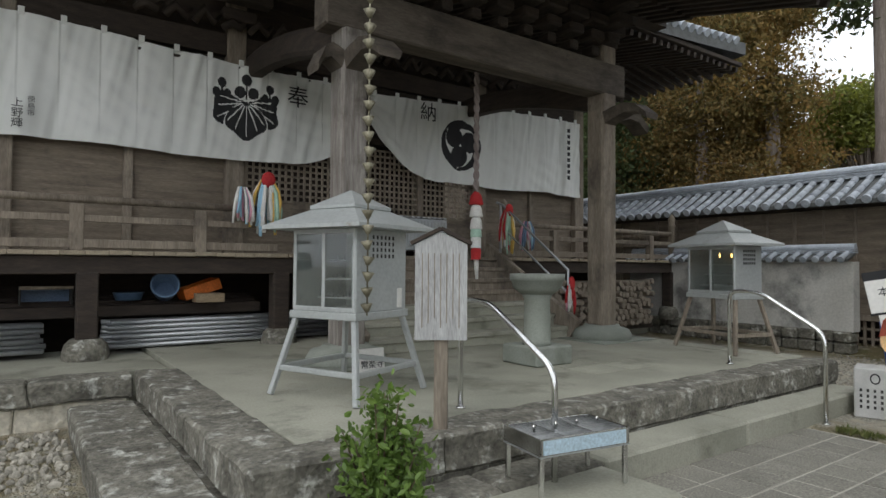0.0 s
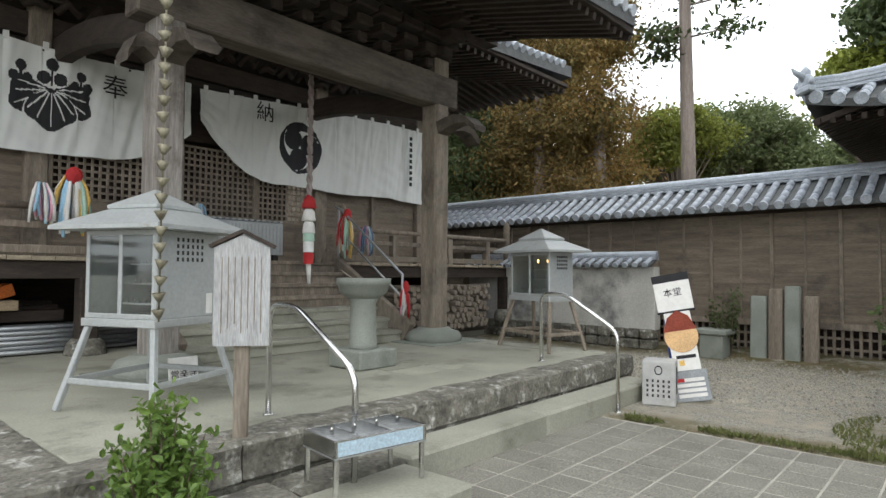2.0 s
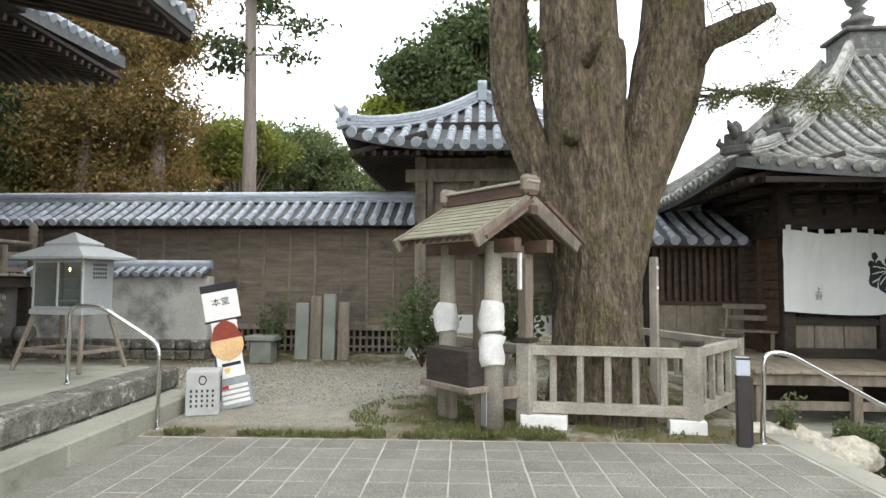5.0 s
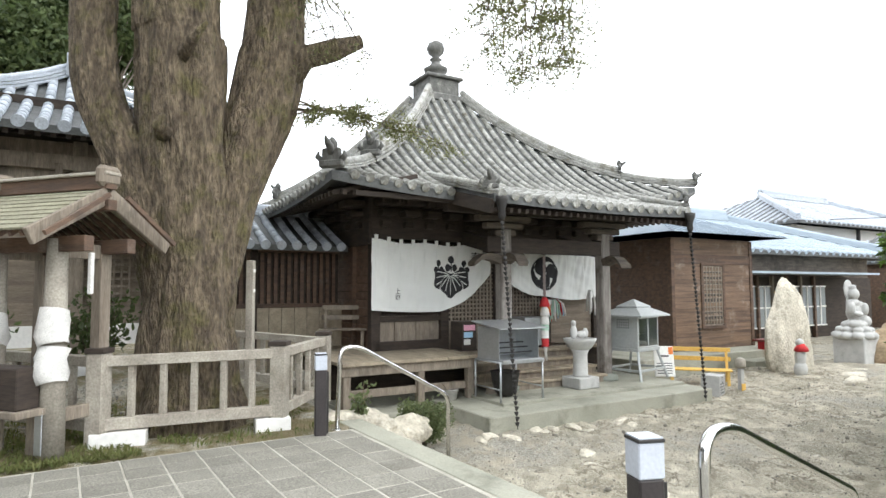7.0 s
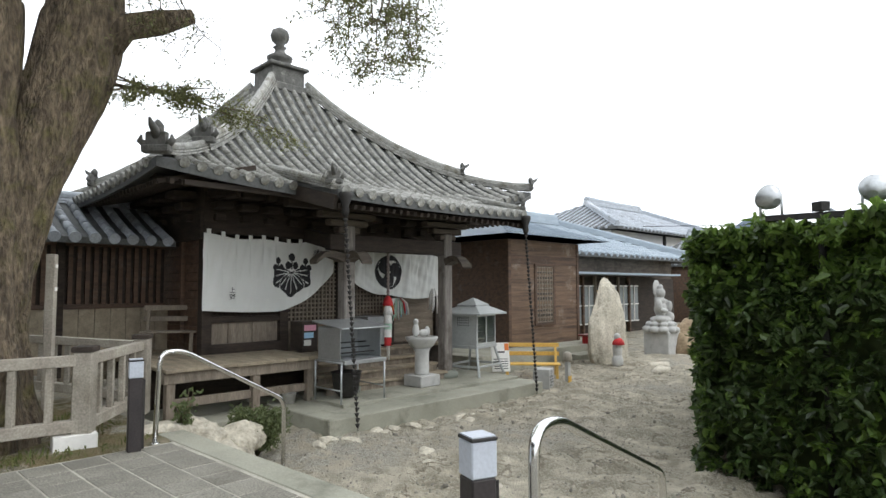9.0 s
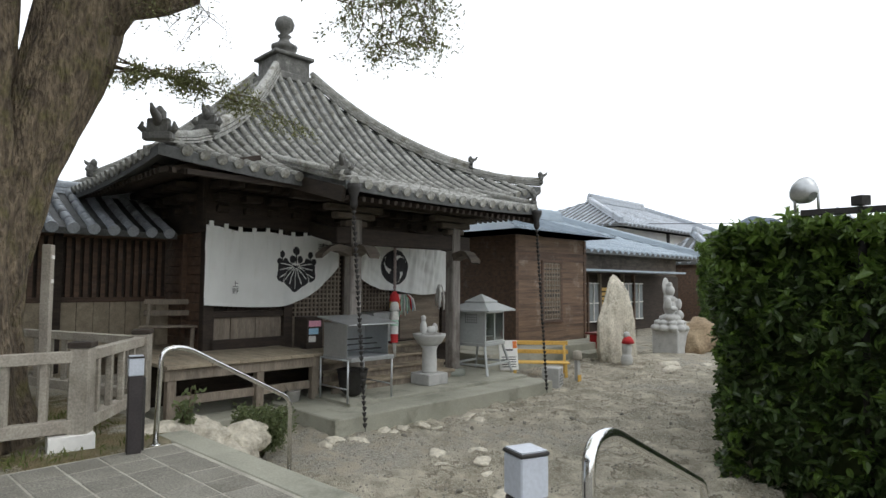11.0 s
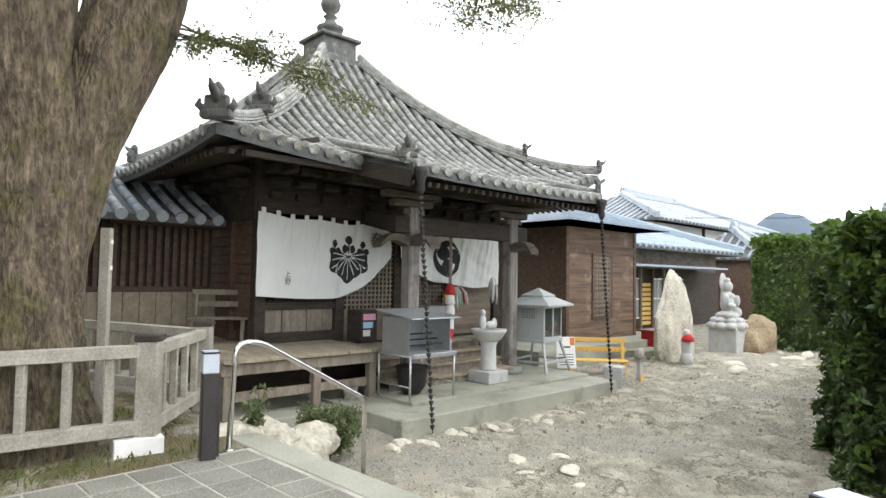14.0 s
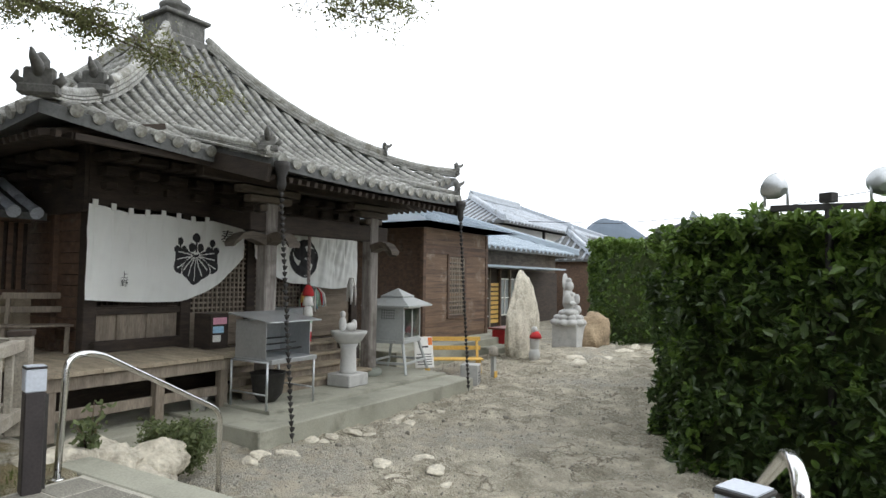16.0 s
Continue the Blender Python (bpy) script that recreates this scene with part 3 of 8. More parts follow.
def rafters(parent, x0, x1, y0, y1, z0, z1, step, w, h, material, along="y"):
    """Rows of square rafters under an eave, each one a part."""
    n = int((x1 - x0) / step)
    L = math.hypot(y1 - y0, z1 - z0)
    bm = bmesh.new()
    bx(bm, 0, L, -w / 2, w / 2, -h / 2, h / 2)
    me = mesh_of(bm, material, "rafter")
    ms = []
    for i in range(n + 1):
        x = x0 + step * i
        p, q = (Vector((x, y0, z0)), Vector((x, y1, z1))) if along == "y" else (Vector((y0, x, z0)), Vector((y1, x, z1)))
        d = (q - p).normalized()
        yy = Vector((0, 0, 1)).cross(d).normalized()
        m = Matrix((d, yy, d.cross(yy))).transposed().to_4x4()
        m.translation = p
        ms.append(m)
    pieces("rafter", parent, me, ms, 300, "rafters")


def nosing(parent, at, yaw, material, length=0.75, s=1.0):
    """A carved beam end (curled bracket) that sticks out of a pillar."""
    bm = bmesh.new()
    m = Matrix.Translation(at) @ pose(0, 0, 0, 0, 0, yaw)
    prof = [(0, 0.0), (0.25, 0.06), (0.5, 0.1), (0.75, 0.06), (1.0, -0.1)]
    rows = []
    for k, (f, h) in enumerate(prof):
        t = 0.2 * (1 - 0.55 * f) * s
        rows.append([bm.verts.new((f * length, y, h * s + z)) for y, z in ((-0.13 * s, -t / 2), (0.13 * s, -t / 2), (0.16 * s, t / 2), (-0.16 * s, t / 2))])
    for a, b in zip(rows, rows[1:]):
        for i in range(4):
            bm.faces.new((a[i], a[(i + 1) % 4], b[(i + 1) % 4], b[i]))
    bm.faces.new(rows[0])
    bm.faces.new(rows[-1])
    bmesh.ops.transform(bm, matrix=m, verts=bm.verts)
    return part("carved_beam_end", bm, material, parent)


# ---- banners ----
def crest(x, z, s):
    """True where the paulownia crest of half-width s, centred at 0, is dyed."""
    x, z = x / s, z / s

    def leaf(bx_, bz, ang, length, grow=1.0):
        dx, dz = x - bx_, z - bz
        r, phi = math.hypot(dx, dz), (math.atan2(dz, dx) - ang + math.pi) % (2 * math.pi) - math.pi
        if abs(phi) > 1.22:
            return None
        edge = length * grow * math.cos(phi * 1.27) ** 0.5 * (1 + 0.05 * math.cos(9 * phi))
        if r > edge:
            return None
        vein = any(abs(phi - k * 0.36) * r < 0.02 for k in range(-3, 4)) and 0.14 < r < edge * 0.88
        return not vein

    mid = leaf(0, 0.24, -math.pi / 2, 1.2)
    if mid is not None:
        return mid
    if leaf(0, 0.24, -math.pi / 2, 1.2, 1.06) is None:
        for k in (-1, 1):
            hit = leaf(0.03 * k, 0.2, -math.pi / 2 + k * 1.0, 1.1)
            if hit is not None and k * x > 0:
                return hit
    for cx, cz, k in ((0, 0.62, 1.0), (-0.76, 0.5, 0.82), (0.76, 0.5, 0.82)):
        if abs(x - cx) < 0.03 and cz - 0.3 * k < z < cz + 0.2:
            return True
        for dx, dz in ((-0.2, -0.1), (0.2, -0.1), (0, 0.3)):
            if math.hypot(x - cx - dx * k, (z - cz - dz * k) * 0.85) < 0.165 * k:
                return True
    return False


def tomoe(x, z, s):
    """True where the three-comma roundel of radius s is dyed."""
    r = math.hypot(x, z) / s
    if r > 1:
        return False
    for k in range(3):
        a = 2 * math.pi * k / 3 + 0.35
        if math.hypot(x / s - 0.46 * math.cos(a), z / s - 0.46 * math.sin(a)) < 0.42:
            return True
        sweep = (a - math.atan2(z, x)) % (2 * math.pi)
        if sweep < 2.3 and r > 0.46 + 0.5 * sweep / 2.3:
            return True
    return False


def banner(name, m, x0, x1, top, bottom, marks, label, step=0.012, wave=0.055, tab=0.45):
    """Hanging cloth. top and bottom are functions of x; marks(x, z) says where it is dyed black."""
    root = thing(name, m, label, "banner", "hung temple banners")
    nx = int((x1 - x0) / step)
    nz = 90
    V, F, K = [], [], []
    for j in range(nz + 1):
        for i in range(nx + 1):
            x = x0 + (x1 - x0) * i / nx
            zt, zb = top(x), bottom(x)
            z = zt + (zb - zt) * j / nz
            f = j / nz
            y = wave * (noise.noise((x * 2.2, f * 0.5, 1.7)) + 0.5 * noise.noise((x * 5 + f, f * 0.7, 5.1))) * (0.5 + 0.8 * f)
            y += wave * 0.55 * noise.noise((x * 9 + 2.5 * f, f * 0.8, 3.3)) * (1.15 - 0.5 * f)
            y += wave * 0.35 * noise.noise((x * 3 - 6 * f, f * 5 + x, 8.8))
            y += 0.02 * math.exp(-((x % tab) / 0.05) ** 2) * (1 - f)
            V.append((x, y, z))
    w = nx + 1
    for j in range(nz):
        for i in range(nx):
            F.append((j * w + i, j * w + i + 1, (j + 1) * w + i + 1, (j + 1) * w + i))
            a, b = V[j * w + i], V[(j + 1) * w + i + 1]
            K.append(1 if marks((a[0] + b[0]) / 2, (a[2] + b[2]) / 2) else 0)
    me = bpy.data.meshes.new("cloth")
    me.from_pydata(V, [], F)
    me.materials.append(CLOTH)
    me.materials.append(INK)
    me.polygons.foreach_set("material_index", K)
    me.polygons.foreach_set("use_smooth", [True] * len(F))
    part("cloth", me, None, root)
    x = x0 + 0.05
    while x < x1:
        boxpart("hanging_loop", root, CLOTH, x, x + 0.07, -0.012, 0.012, top(x) - 0.03, top(x) + 0.07, 0.003)
        x += tab
    return root


def lattice(parent, x0, x1, y, z0, z1, step, bar, material, back=None):
    """A square wooden lattice with each bar a part, before a dark opening."""
    n, k = max(1, round((x1 - x0) / step)), max(1, round((z1 - z0) / step))
    for i in range(n + 1):
        x = x0 + (x1 - x0) * i / n
        boxpart("lattice_bar", parent, material, x - bar / 2, x + bar / 2, y - 0.014, y + 0.014, z0, z1, 0)
    for j in range(k + 1):
        z = z0 + (z1 - z0) * j / k
        boxpart("lattice_bar", parent, material, x0, x1, y - 0.018, y + 0.01, z - bar / 2, z + bar / 2, 0)


def plank_wall(parent, x0, x1, y, z0, z1, board, material, post=None, posts=(), side=1):
    """Lapped horizontal boards, each a part, with posts before them."""
    n = max(1, round((z1 - z0) / board))
    h = (z1 - z0) / n
    for i in range(n):
        z = z0 + h * i
        bm = bmesh.new()
        bx(bm, x0, x1, -0.011, 0.011, 0, h + 0.012)
        bmesh.ops.transform(bm, matrix=pose(0, y, z, 4.5 * side * (0.8 + 0.4 * rnd.random())), verts=bm.verts)
        part("board", bm, material, parent)
    for px in posts:
        boxpart("post", parent, post or material, px - 0.06, px + 0.06, y - 0.06 * side - 0.03, y - 0.06 * side + 0.06, z0, z1, 0.006)


# ---- main hall (frame A) ----
def stone_row(parent, name, x0, x1, y0, y1, z0, z1, n, material, along="x"):
    """A row of rough-edged stones or slabs, each a part."""
    cuts = [0] + sorted((i + rnd.uniform(-0.25, 0.25)) / n for i in range(1, n)) + [1]
    for a, b in zip(cuts, cuts[1:]):
        bm = bmesh.new()
        if along == "x":
            bx(bm, x0 + (x1 - x0) * a + 0.004, x0 + (x1 - x0) * b - 0.004, y0, y1, z0, z1 + rnd.uniform(-0.008, 0.004), 0.02)
        else:
            bx(bm, x0, x1, y0 + (y1 - y0) * a + 0.004, y0 + (y1 - y0) * b - 0.004, z0, z1 + rnd.uniform(-0.008, 0.004), 0.02)
        if material is not CONC:
            bmesh.ops.subdivide_edges(bm, edges=[e for e in bm.edges if e.calc_length() > 0.12], cuts=5, use_grid_fill=True)
            for v in bm.verts:
                q = v.co * 4.5
                v.co += Vector((noise.noise(q), noise.noise(q + Vector((9, 0, 0))), 0.7 * noise.noise(q + Vector((0, 9, 0))))) * 0.028
        part(name, bm, material, parent)


def hall_platform():
    root = thing("stone_platform", FA, "grey concrete temple platform edged with lichened stone slabs", "platform", kind="structure")
    boxpart("platform_floor", root, CONC, 1.4, 7.4, 3.45, 9.0, 0.0, 0.444)
    stone_row(root, "edge_stone", 1.0, 7.8, 3.09, 3.46, 0.2, 0.45, 5, STONE)
    stone_row(root, "edge_stone", 1.0, 1.41, 3.47, 6.6, 0.2, 0.45, 3, STONE, "y")
    stone_row(root, "edge_stone", 7.4, 7.8, 3.47, 8.8, 0.0, 0.45, 5, CONC, "y")
    boxpart("footing", root, STONE, 0.5, 1.39, 2.95, 6.55, -0.1, 0.165)
    boxpart("footing", root, STONE, 1.02, 7.78, 3.11, 3.44, -0.2, 0.198)
    stone_row(root, "step_stone", 1.0, 3.3, 2.72, 3.085, -0.1, 0.19, 3, STONE)
    stone_row(root, "step_stone", 3.3, 7.6, 2.72, 3.085, -0.1, 0.2, 2, CONC)
    stone_row(root, "side_step_stone", 0.45, 0.99, 2.9, 6.5, -0.1, 0.2, 4, STONE, "y")
    stone_row(root, "ledge_stone", -7, 1.0, 6.62, 7.0, 0.2, 0.42, 9, STONE)
    stone_row(root, "ledge_stone", -7, 0.97, 6.68, 7.0, -0.1, 0.198, 7, ROCK)
    boxpart("under_floor", root, CONC, -7, 1.38, 7.0, 9.0, 0.0, 0.4)
    boxpart("under_floor", root, CONC, 7.82, 13, 8.6, 9.0, 0.0, 0.3)
    for k in range(4):
        x, y = 4.7 + 0.55 * (k % 2), 4.0 + 0.42 * (k // 2)
        boxpart("floor_slab", root, CONC, x, x + 0.52, y, y + 0.4, 0.43, 0.4485 + 0.001 * k, 0.002)


hall_platform()


def main_hall():
    root = thing("temple_hall", FA, "old dark timber temple hall with a tiled roof and porch", "building")
    PU = (2.96, 7.1)
    PV = 5.95
    # porch pillars on round stones
    for i, u in enumerate(PU):
        bm = bmesh.new()
        bx(bm, u - 0.155, u + 0.155, PV - 0.155, PV + 0.155, 0.62, 4.75, 0.03)
        p = part("pillar", bm, PILLAR if i == 0 else WOOD_GREY, root, "weathered square porch pillar")
        lathepart("base_stone", root, STONE_G, [(0.36, 0.4), (0.42, 0.45), (0.43, 0.52), (0.38, 0.6), (0.27, 0.63), (0.25, 0.66)], (u, PV, 0), 28)
        boxpart("base_slab", root, STONE_G, u - 0.55, u + 0.55, PV - 0.5, PV + 0.5, 0.4, 0.463)
        nosing(root, (u + (0.12 if i else -0.12), PV, 3.72 if i else 3.66), 0 if i else 180, WOOD_SHADED, 0.8 if i else 0.3)
        nosing(root, (u, PV - 0.12, 3.66), -90, WOOD_SHADED, 0.75, 0.9)
        # bracket blocks over the pillar
        for k, (w, z) in enumerate(((0.5, 4.75), (0.85, 4.98), (1.2, 5.2))):
            boxpart("bracket", root, WOOD_DARK, u - w / 2, u + w / 2, PV - 0.12, PV + 0.12, z, z + 0.16, 0.02)
            boxpart("bracket", root, WOOD_DARK, u - 0.12, u + 0.12, PV - w / 2, PV + w / 2, z + 0.01, z + 0.17, 0.02)
        # curved tie beam from the pillar back to the hall
        bm = bmesh.new()
        rows = []
        for k in range(9):
            f = k / 8
            y, z = PV + 3.3 * f, 3.95 + 0.55 * math.sin(f * 1.7)
            rows.append([bm.verts.new((u + a * 0.12, y, z + b * 0.17)) for a, b in ((-1, -0.7), (-0.7, -1), (0.7, -1), (1, -0.7), (1, 0.7), (0.7, 1), (-0.7, 1), (-1, 0.7))])
        for a, b in zip(rows, rows[1:]):
            for q in range(8):
                bm.faces.new((a[q], a[(q + 1) % 8], b[(q + 1) % 8], b[q]))
        bm.faces.new(rows[0])
        bm.faces.new(rows[-1])
        part("rainbow_beam", bm, WOOD_DARK, root)
    boxpart("porch_beam", root, WOOD_SHADED, PU[0] - 0.35, PU[1] + 0.35, PV - 0.16, PV + 0.16, 4.02, 4.5, 0.02, "carved lintel beam across the porch")
    # carved supports and bracket sets between beam and purlin
    for k in range(9):
        u = PU[0] + 0.35 + k * 0.44
        for j, w in enumerate((0.16, 0.28, 0.4)):
            boxpart("bracket", root, WOOD_DARK, u - w / 2, u + w / 2, PV - 0.14 - 0.05 * j, PV + 0.1, 4.56 + j * 0.22, 4.7 + j * 0.22, 0.025)
    boxpart("purlin", root, WOOD_DARK, 1.5, 8.55, PV - 0.12, PV + 0.12, 5.36, 5.58, 0.01)
    # stairs
    n = 7
    for i in range(n):
        y = 6.3 + i * 0.27
        z = 0.45 + 1.2 * (i + 1) / n
        boxpart("stair_tread", root, WOOD_GREY if i > 2 else CONC, 3.35, 6.75, y - 0.03, y + 0.3, z - 0.06, z, 0.008)
        boxpart("stair_riser", root, WOOD_GREY if i > 2 else CONC, 3.36, 6.74, y, y + 0.03, z - 1.2 / n, z - 0.06, 0)
    for u in (3.3, 6.8):
        beampart("stringer", root, WOOD_GREY, (u, 6.2, 0.56), (u, 8.25, 1.75), 0.1, 0.34)
    # verandah
    mesh_b = bmesh.new()
    bx(mesh_b, 0, 0.235, 0, 1.35, -0.05, 0, 0.004)
    bme = mesh_of(mesh_b, WOOD_DECK, "deck_board")
    ms = []
    for i in range(80):
        u = -7 + 0.24 * i
        if u < 12.1:
            ms.append(pose(u, 7.95 + rnd.uniform(-0.015, 0.015), 1.65 + rnd.uniform(-0.004, 0.004)))
    pieces("deck_board", root, bme, ms)
    for a, b in ((-7, 3.2), (6.9, 12.15)):
        boxpart("verandah_beam", root, WOOD_DARK, a, b, 8.02, 8.2, 1.38, 1.59, 0.01)
    for u in (-4.0, -1.6, 0.72, 3.0, 7.0, 9.5, 11.9):
        boxpart("verandah_post", root, WOOD_DARK, u - 0.11, u + 0.11, 7.98, 8.2, 0.62, 1.4, 0.015)
        lathepart("post_stone", root, STONE, [(0.22, 0.35), (0.25, 0.45), (0.22, 0.58), (0.16, 0.64)], (u, 8.08, 0), 10)
    # railing
    for a, b, posts in ((-7, 2.95, (-3.4, -1.4, 0.6, 1.95)), (7.05, 12.0, (8.3, 9.9, 11.2))):
        tubepart("top_rail", root, WOOD_GREY, [(a, 8.08, 2.24), (b, 8.08, 2.24)], 0.045)
        boxpart("middle_rail", root, WOOD_GREY, a, b, 8.05, 8.11, 1.98, 2.06)
        boxpart("bottom_rail", root, WOOD_GREY, a, b, 8.03, 8.13, 1.68, 1.78)
        for u in posts:
            boxpart("rail_post", root, WOOD_GREY, u - 0.07, u + 0.07, 8.02, 8.14, 1.65, 2.18)
    for u in (7.05, 12.0):
        lathepart("end_post", root, WOOD_GREY, [(0.075, 1.65), (0.075, 2.4), (0.09, 2.42), (0.06, 2.46), (0.085, 2.54), (0.05, 2.64), (0.01, 2.68)], (u, 8.08, 0), 14)
    # hall body
    W0, W1, WV = -0.15, 10.2, 9.3
    for u in (-3.2, W0, 2.7, 7.4, W1):
        boxpart("hall_post", root, WOOD_GREY, u - 0.14, u + 0.14, WV - 0.14, WV + 0.14, 1.65, 5.6, 0.015)
    for a, b in ((-7.0, -3.34), (-3.06, W0 - 0.14), (W0 + 0.14, 2.56), (7.54, W1 - 0.14)):
        plank_wall(root, a, b, WV, 1.65, 3.2, 0.17, WOOD_WALL, WOOD_GREY, ((a + b) / 2,))
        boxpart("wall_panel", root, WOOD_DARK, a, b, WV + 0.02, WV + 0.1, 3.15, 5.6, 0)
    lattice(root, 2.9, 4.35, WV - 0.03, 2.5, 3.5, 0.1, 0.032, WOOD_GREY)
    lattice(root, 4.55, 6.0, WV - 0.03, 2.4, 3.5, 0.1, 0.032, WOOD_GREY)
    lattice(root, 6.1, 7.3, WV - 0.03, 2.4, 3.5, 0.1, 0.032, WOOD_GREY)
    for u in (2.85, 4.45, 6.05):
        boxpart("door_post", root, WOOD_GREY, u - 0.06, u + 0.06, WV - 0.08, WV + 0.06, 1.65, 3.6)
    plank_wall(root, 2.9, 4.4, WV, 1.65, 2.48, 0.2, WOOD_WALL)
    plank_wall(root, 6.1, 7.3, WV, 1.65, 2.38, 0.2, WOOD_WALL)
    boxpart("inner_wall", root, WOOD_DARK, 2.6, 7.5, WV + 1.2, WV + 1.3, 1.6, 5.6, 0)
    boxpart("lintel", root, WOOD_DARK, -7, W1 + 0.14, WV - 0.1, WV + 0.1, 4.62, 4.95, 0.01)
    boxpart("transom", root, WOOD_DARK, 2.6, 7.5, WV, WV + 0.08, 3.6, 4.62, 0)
    boxpart("inner_floor", root, WOOD_DECK, -7, W1, WV, WV + 1.3, 1.5, 1.64, 0)
    boxpart("side_wall", root, WOOD_WALL, W1 - 0.06, W1 + 0.06, WV + 0.14, 18, 1.65, 5.6, 0)
    boxpart("side_verandah", root, WOOD_DECK, W1, 12.15, 9.3, 18, 1.58, 1.645)
    for y in (10, 13, 16):
        boxpart("verandah_post", root, WOOD_DARK, 11.8, 12.0, y, y + 0.2, 0, 1.6, 0.01)
    for z in (1.7, 1.98, 2.2):
        boxpart("side_rail", root, WOOD_GREY, 12.0, 12.07, 8.1, 18, z, z + 0.07)
    # carved frieze over the banner
    for i in range(34):
        u = -3 + i * 0.39
        bm = bmesh.new()
        tube(bm, [(u, WV - 0.2, 4.98), (u + 0.12, WV - 0.28, 5.12 + 0.06 * math.sin(i * 2.1)), (u + 0.26, WV - 0.24, 5.02), (u + 0.36, WV - 0.2, 5.16)], [0.05, 0.07, 0.06, 0.03], 6, 0.3, 6)
        part("frieze_carving", bm, WOOD_DARK, root)
    for u in (-3.2, -0.15, 2.7, 7.4, 10.2):
        for k, w in enumerate((0.5, 0.85, 1.2)):
            boxpart("bracket", root, WOOD_DARK, u - w / 2, u + w / 2, WV - 0.3 - k * 0.2, WV - 0.05 - k * 0.2, 5.1 + k * 0.24, 5.28 + k * 0.24, 0.02)
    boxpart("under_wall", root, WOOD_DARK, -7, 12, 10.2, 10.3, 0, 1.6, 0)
    # porch roof and main roof
    P0, P1 = 1.55, 8.5
    at = roof_slope(root, (P0, 3.35, 5.12), (P1, 3.35, 5.12), (P0, 9.0, 7.2), (P1, 9.0, 7.2), TILE, 0.3, 0.12, under=0.2)
    rafters(root, P0 + 0.1, P1 - 0.05, 3.45, 6.2, 4.88, 5.55, 0.2, 0.075, 0.09, WOOD_DARK)
    rafters(root, P0 + 0.1, P1 - 0.05, 5.2, 9.2, 5.28, 6.1, 0.2, 0.075, 0.09, WOOD_DARK)
    boxpart("eave_board", root, WOOD_DARK, P0, P1, 3.38, 3.5, 4.93, 5.02)
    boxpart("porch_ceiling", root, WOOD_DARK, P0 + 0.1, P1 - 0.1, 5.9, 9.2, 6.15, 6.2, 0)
    for u, yaw in ((P0, 180), (P1, 0)):
        beampart("barge_board", root, WOOD_DARK, (u, 3.4, 5.0), (u, 8.8, 6.9), 0.07, 0.3)
    roof_slope(root, (-8, 6.75, 5.95), (12.7, 6.75, 5.95), (-8, 13.5, 11), (8.0, 13.5, 11), TILE, 0.6, 0.35, under=0.25, lift_ends=(0, 1))
    roof_slope(root, (12.7, 6.75, 5.95), (12.7, 20, 5.95), (8, 13.5, 11), (8, 14.5, 11), TILE, 0.6, 0.35, under=0.25, lift_ends=(1, 0))
    rafters(root, -7.5, 12.6, 6.85, 9.3, 5.72, 6.15, 0.22, 0.08, 0.1, WOOD_DARK)
    rafters(root, 7.0, 18, 12.6, 10.2, 5.72, 6.15, 0.24, 0.08, 0.1, WOOD_DARK, "x")
    boxpart("eave_board", root, WOOD_DARK, -8, 12.65, 6.8, 6.9, 5.8, 5.88)
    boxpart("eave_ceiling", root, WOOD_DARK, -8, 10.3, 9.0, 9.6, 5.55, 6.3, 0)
    # added dark panel, blocks the sky between lintel and roof
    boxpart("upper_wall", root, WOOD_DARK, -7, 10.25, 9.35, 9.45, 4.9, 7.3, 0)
    boxpart("back_wall", root, WOOD_DARK, -7.1, -7.0, 9.3, 18, 0, 6, 0)
    lathepart("gutter_box", root, IRON, [(0.05, 4.55), (0.09, 4.65), (0.07, 4.8), (0.13, 4.95), (0.13, 5.0)], (1.86, 3.45, 0), 8)


main_hall()


def main_banner():
    top1 = lambda x: 4.55 + 0.05 * math.cos(x * 1.3) - 0.14 * max(0, min(1, (x - 2.2) / 2.3))
    low1 = lambda x: 3.06 + 0.02 * math.sin(x * 2) + (0.45 * max(0, (x - 3.5) / 1.1) ** 2 if x > 3.5 else 0)
    low2 = lambda x: 3.02 + (0.85 * max(0, (6.4 - x) / 1.5) ** 2 if x < 6.4 else 0) + 0.02 * math.sin(x * 3)
    top2 = lambda x: 4.42 + 0.2 * max(0, min(1, (x - 5) / 4))
    b1 = banner("temple_banner", FA @ pose(0, 9.06, 0), -3.2, 4.75, top1, low1, lambda x, z: crest(x - 2.82, z - 3.82, 0.47), "white cloth banner with black paulownia crest under eaves")
    b2 = banner("temple_banner", FA @ pose(0, 9.05, 0), 4.9, 10.1, top2, low2, lambda x, z: tomoe(x - 6.83, z - 3.76, 0.47), "white cloth banner with black three-comma roundel under eaves")
    lettering("lettering", "奉", 0.36, INK, pose(3.58, -0.11, 4.08, 90), b1)
    lettering("lettering", "納", 0.36, INK, pose(6.02, -0.11, 4.22, 90), b2)
    for k in range(9):
        bm = bmesh.new()
        bx(bm, 9.58, 9.66, -0.11, -0.106, 4.35 - k * 0.125, 4.43 - k * 0.125)
        part("ink_mark", bm, INK, b2)
    lettering("lettering", "\u4e0a\n\u91ce\n\u8f1d", 0.125, INK, pose(0.02, -0.11, 3.32, 90), b1)
    lettering("lettering", "\u5fb3\n\u5cf6\n\u5e02", 0.085, INK, pose(0.16, -0.11, 3.42, 90), b1)
    boxpart("hanging_pole", b1, WOOD_DARK, -3.2, 4.75, 0.03, 0.07, 4.42, 4.46)


main_banner()


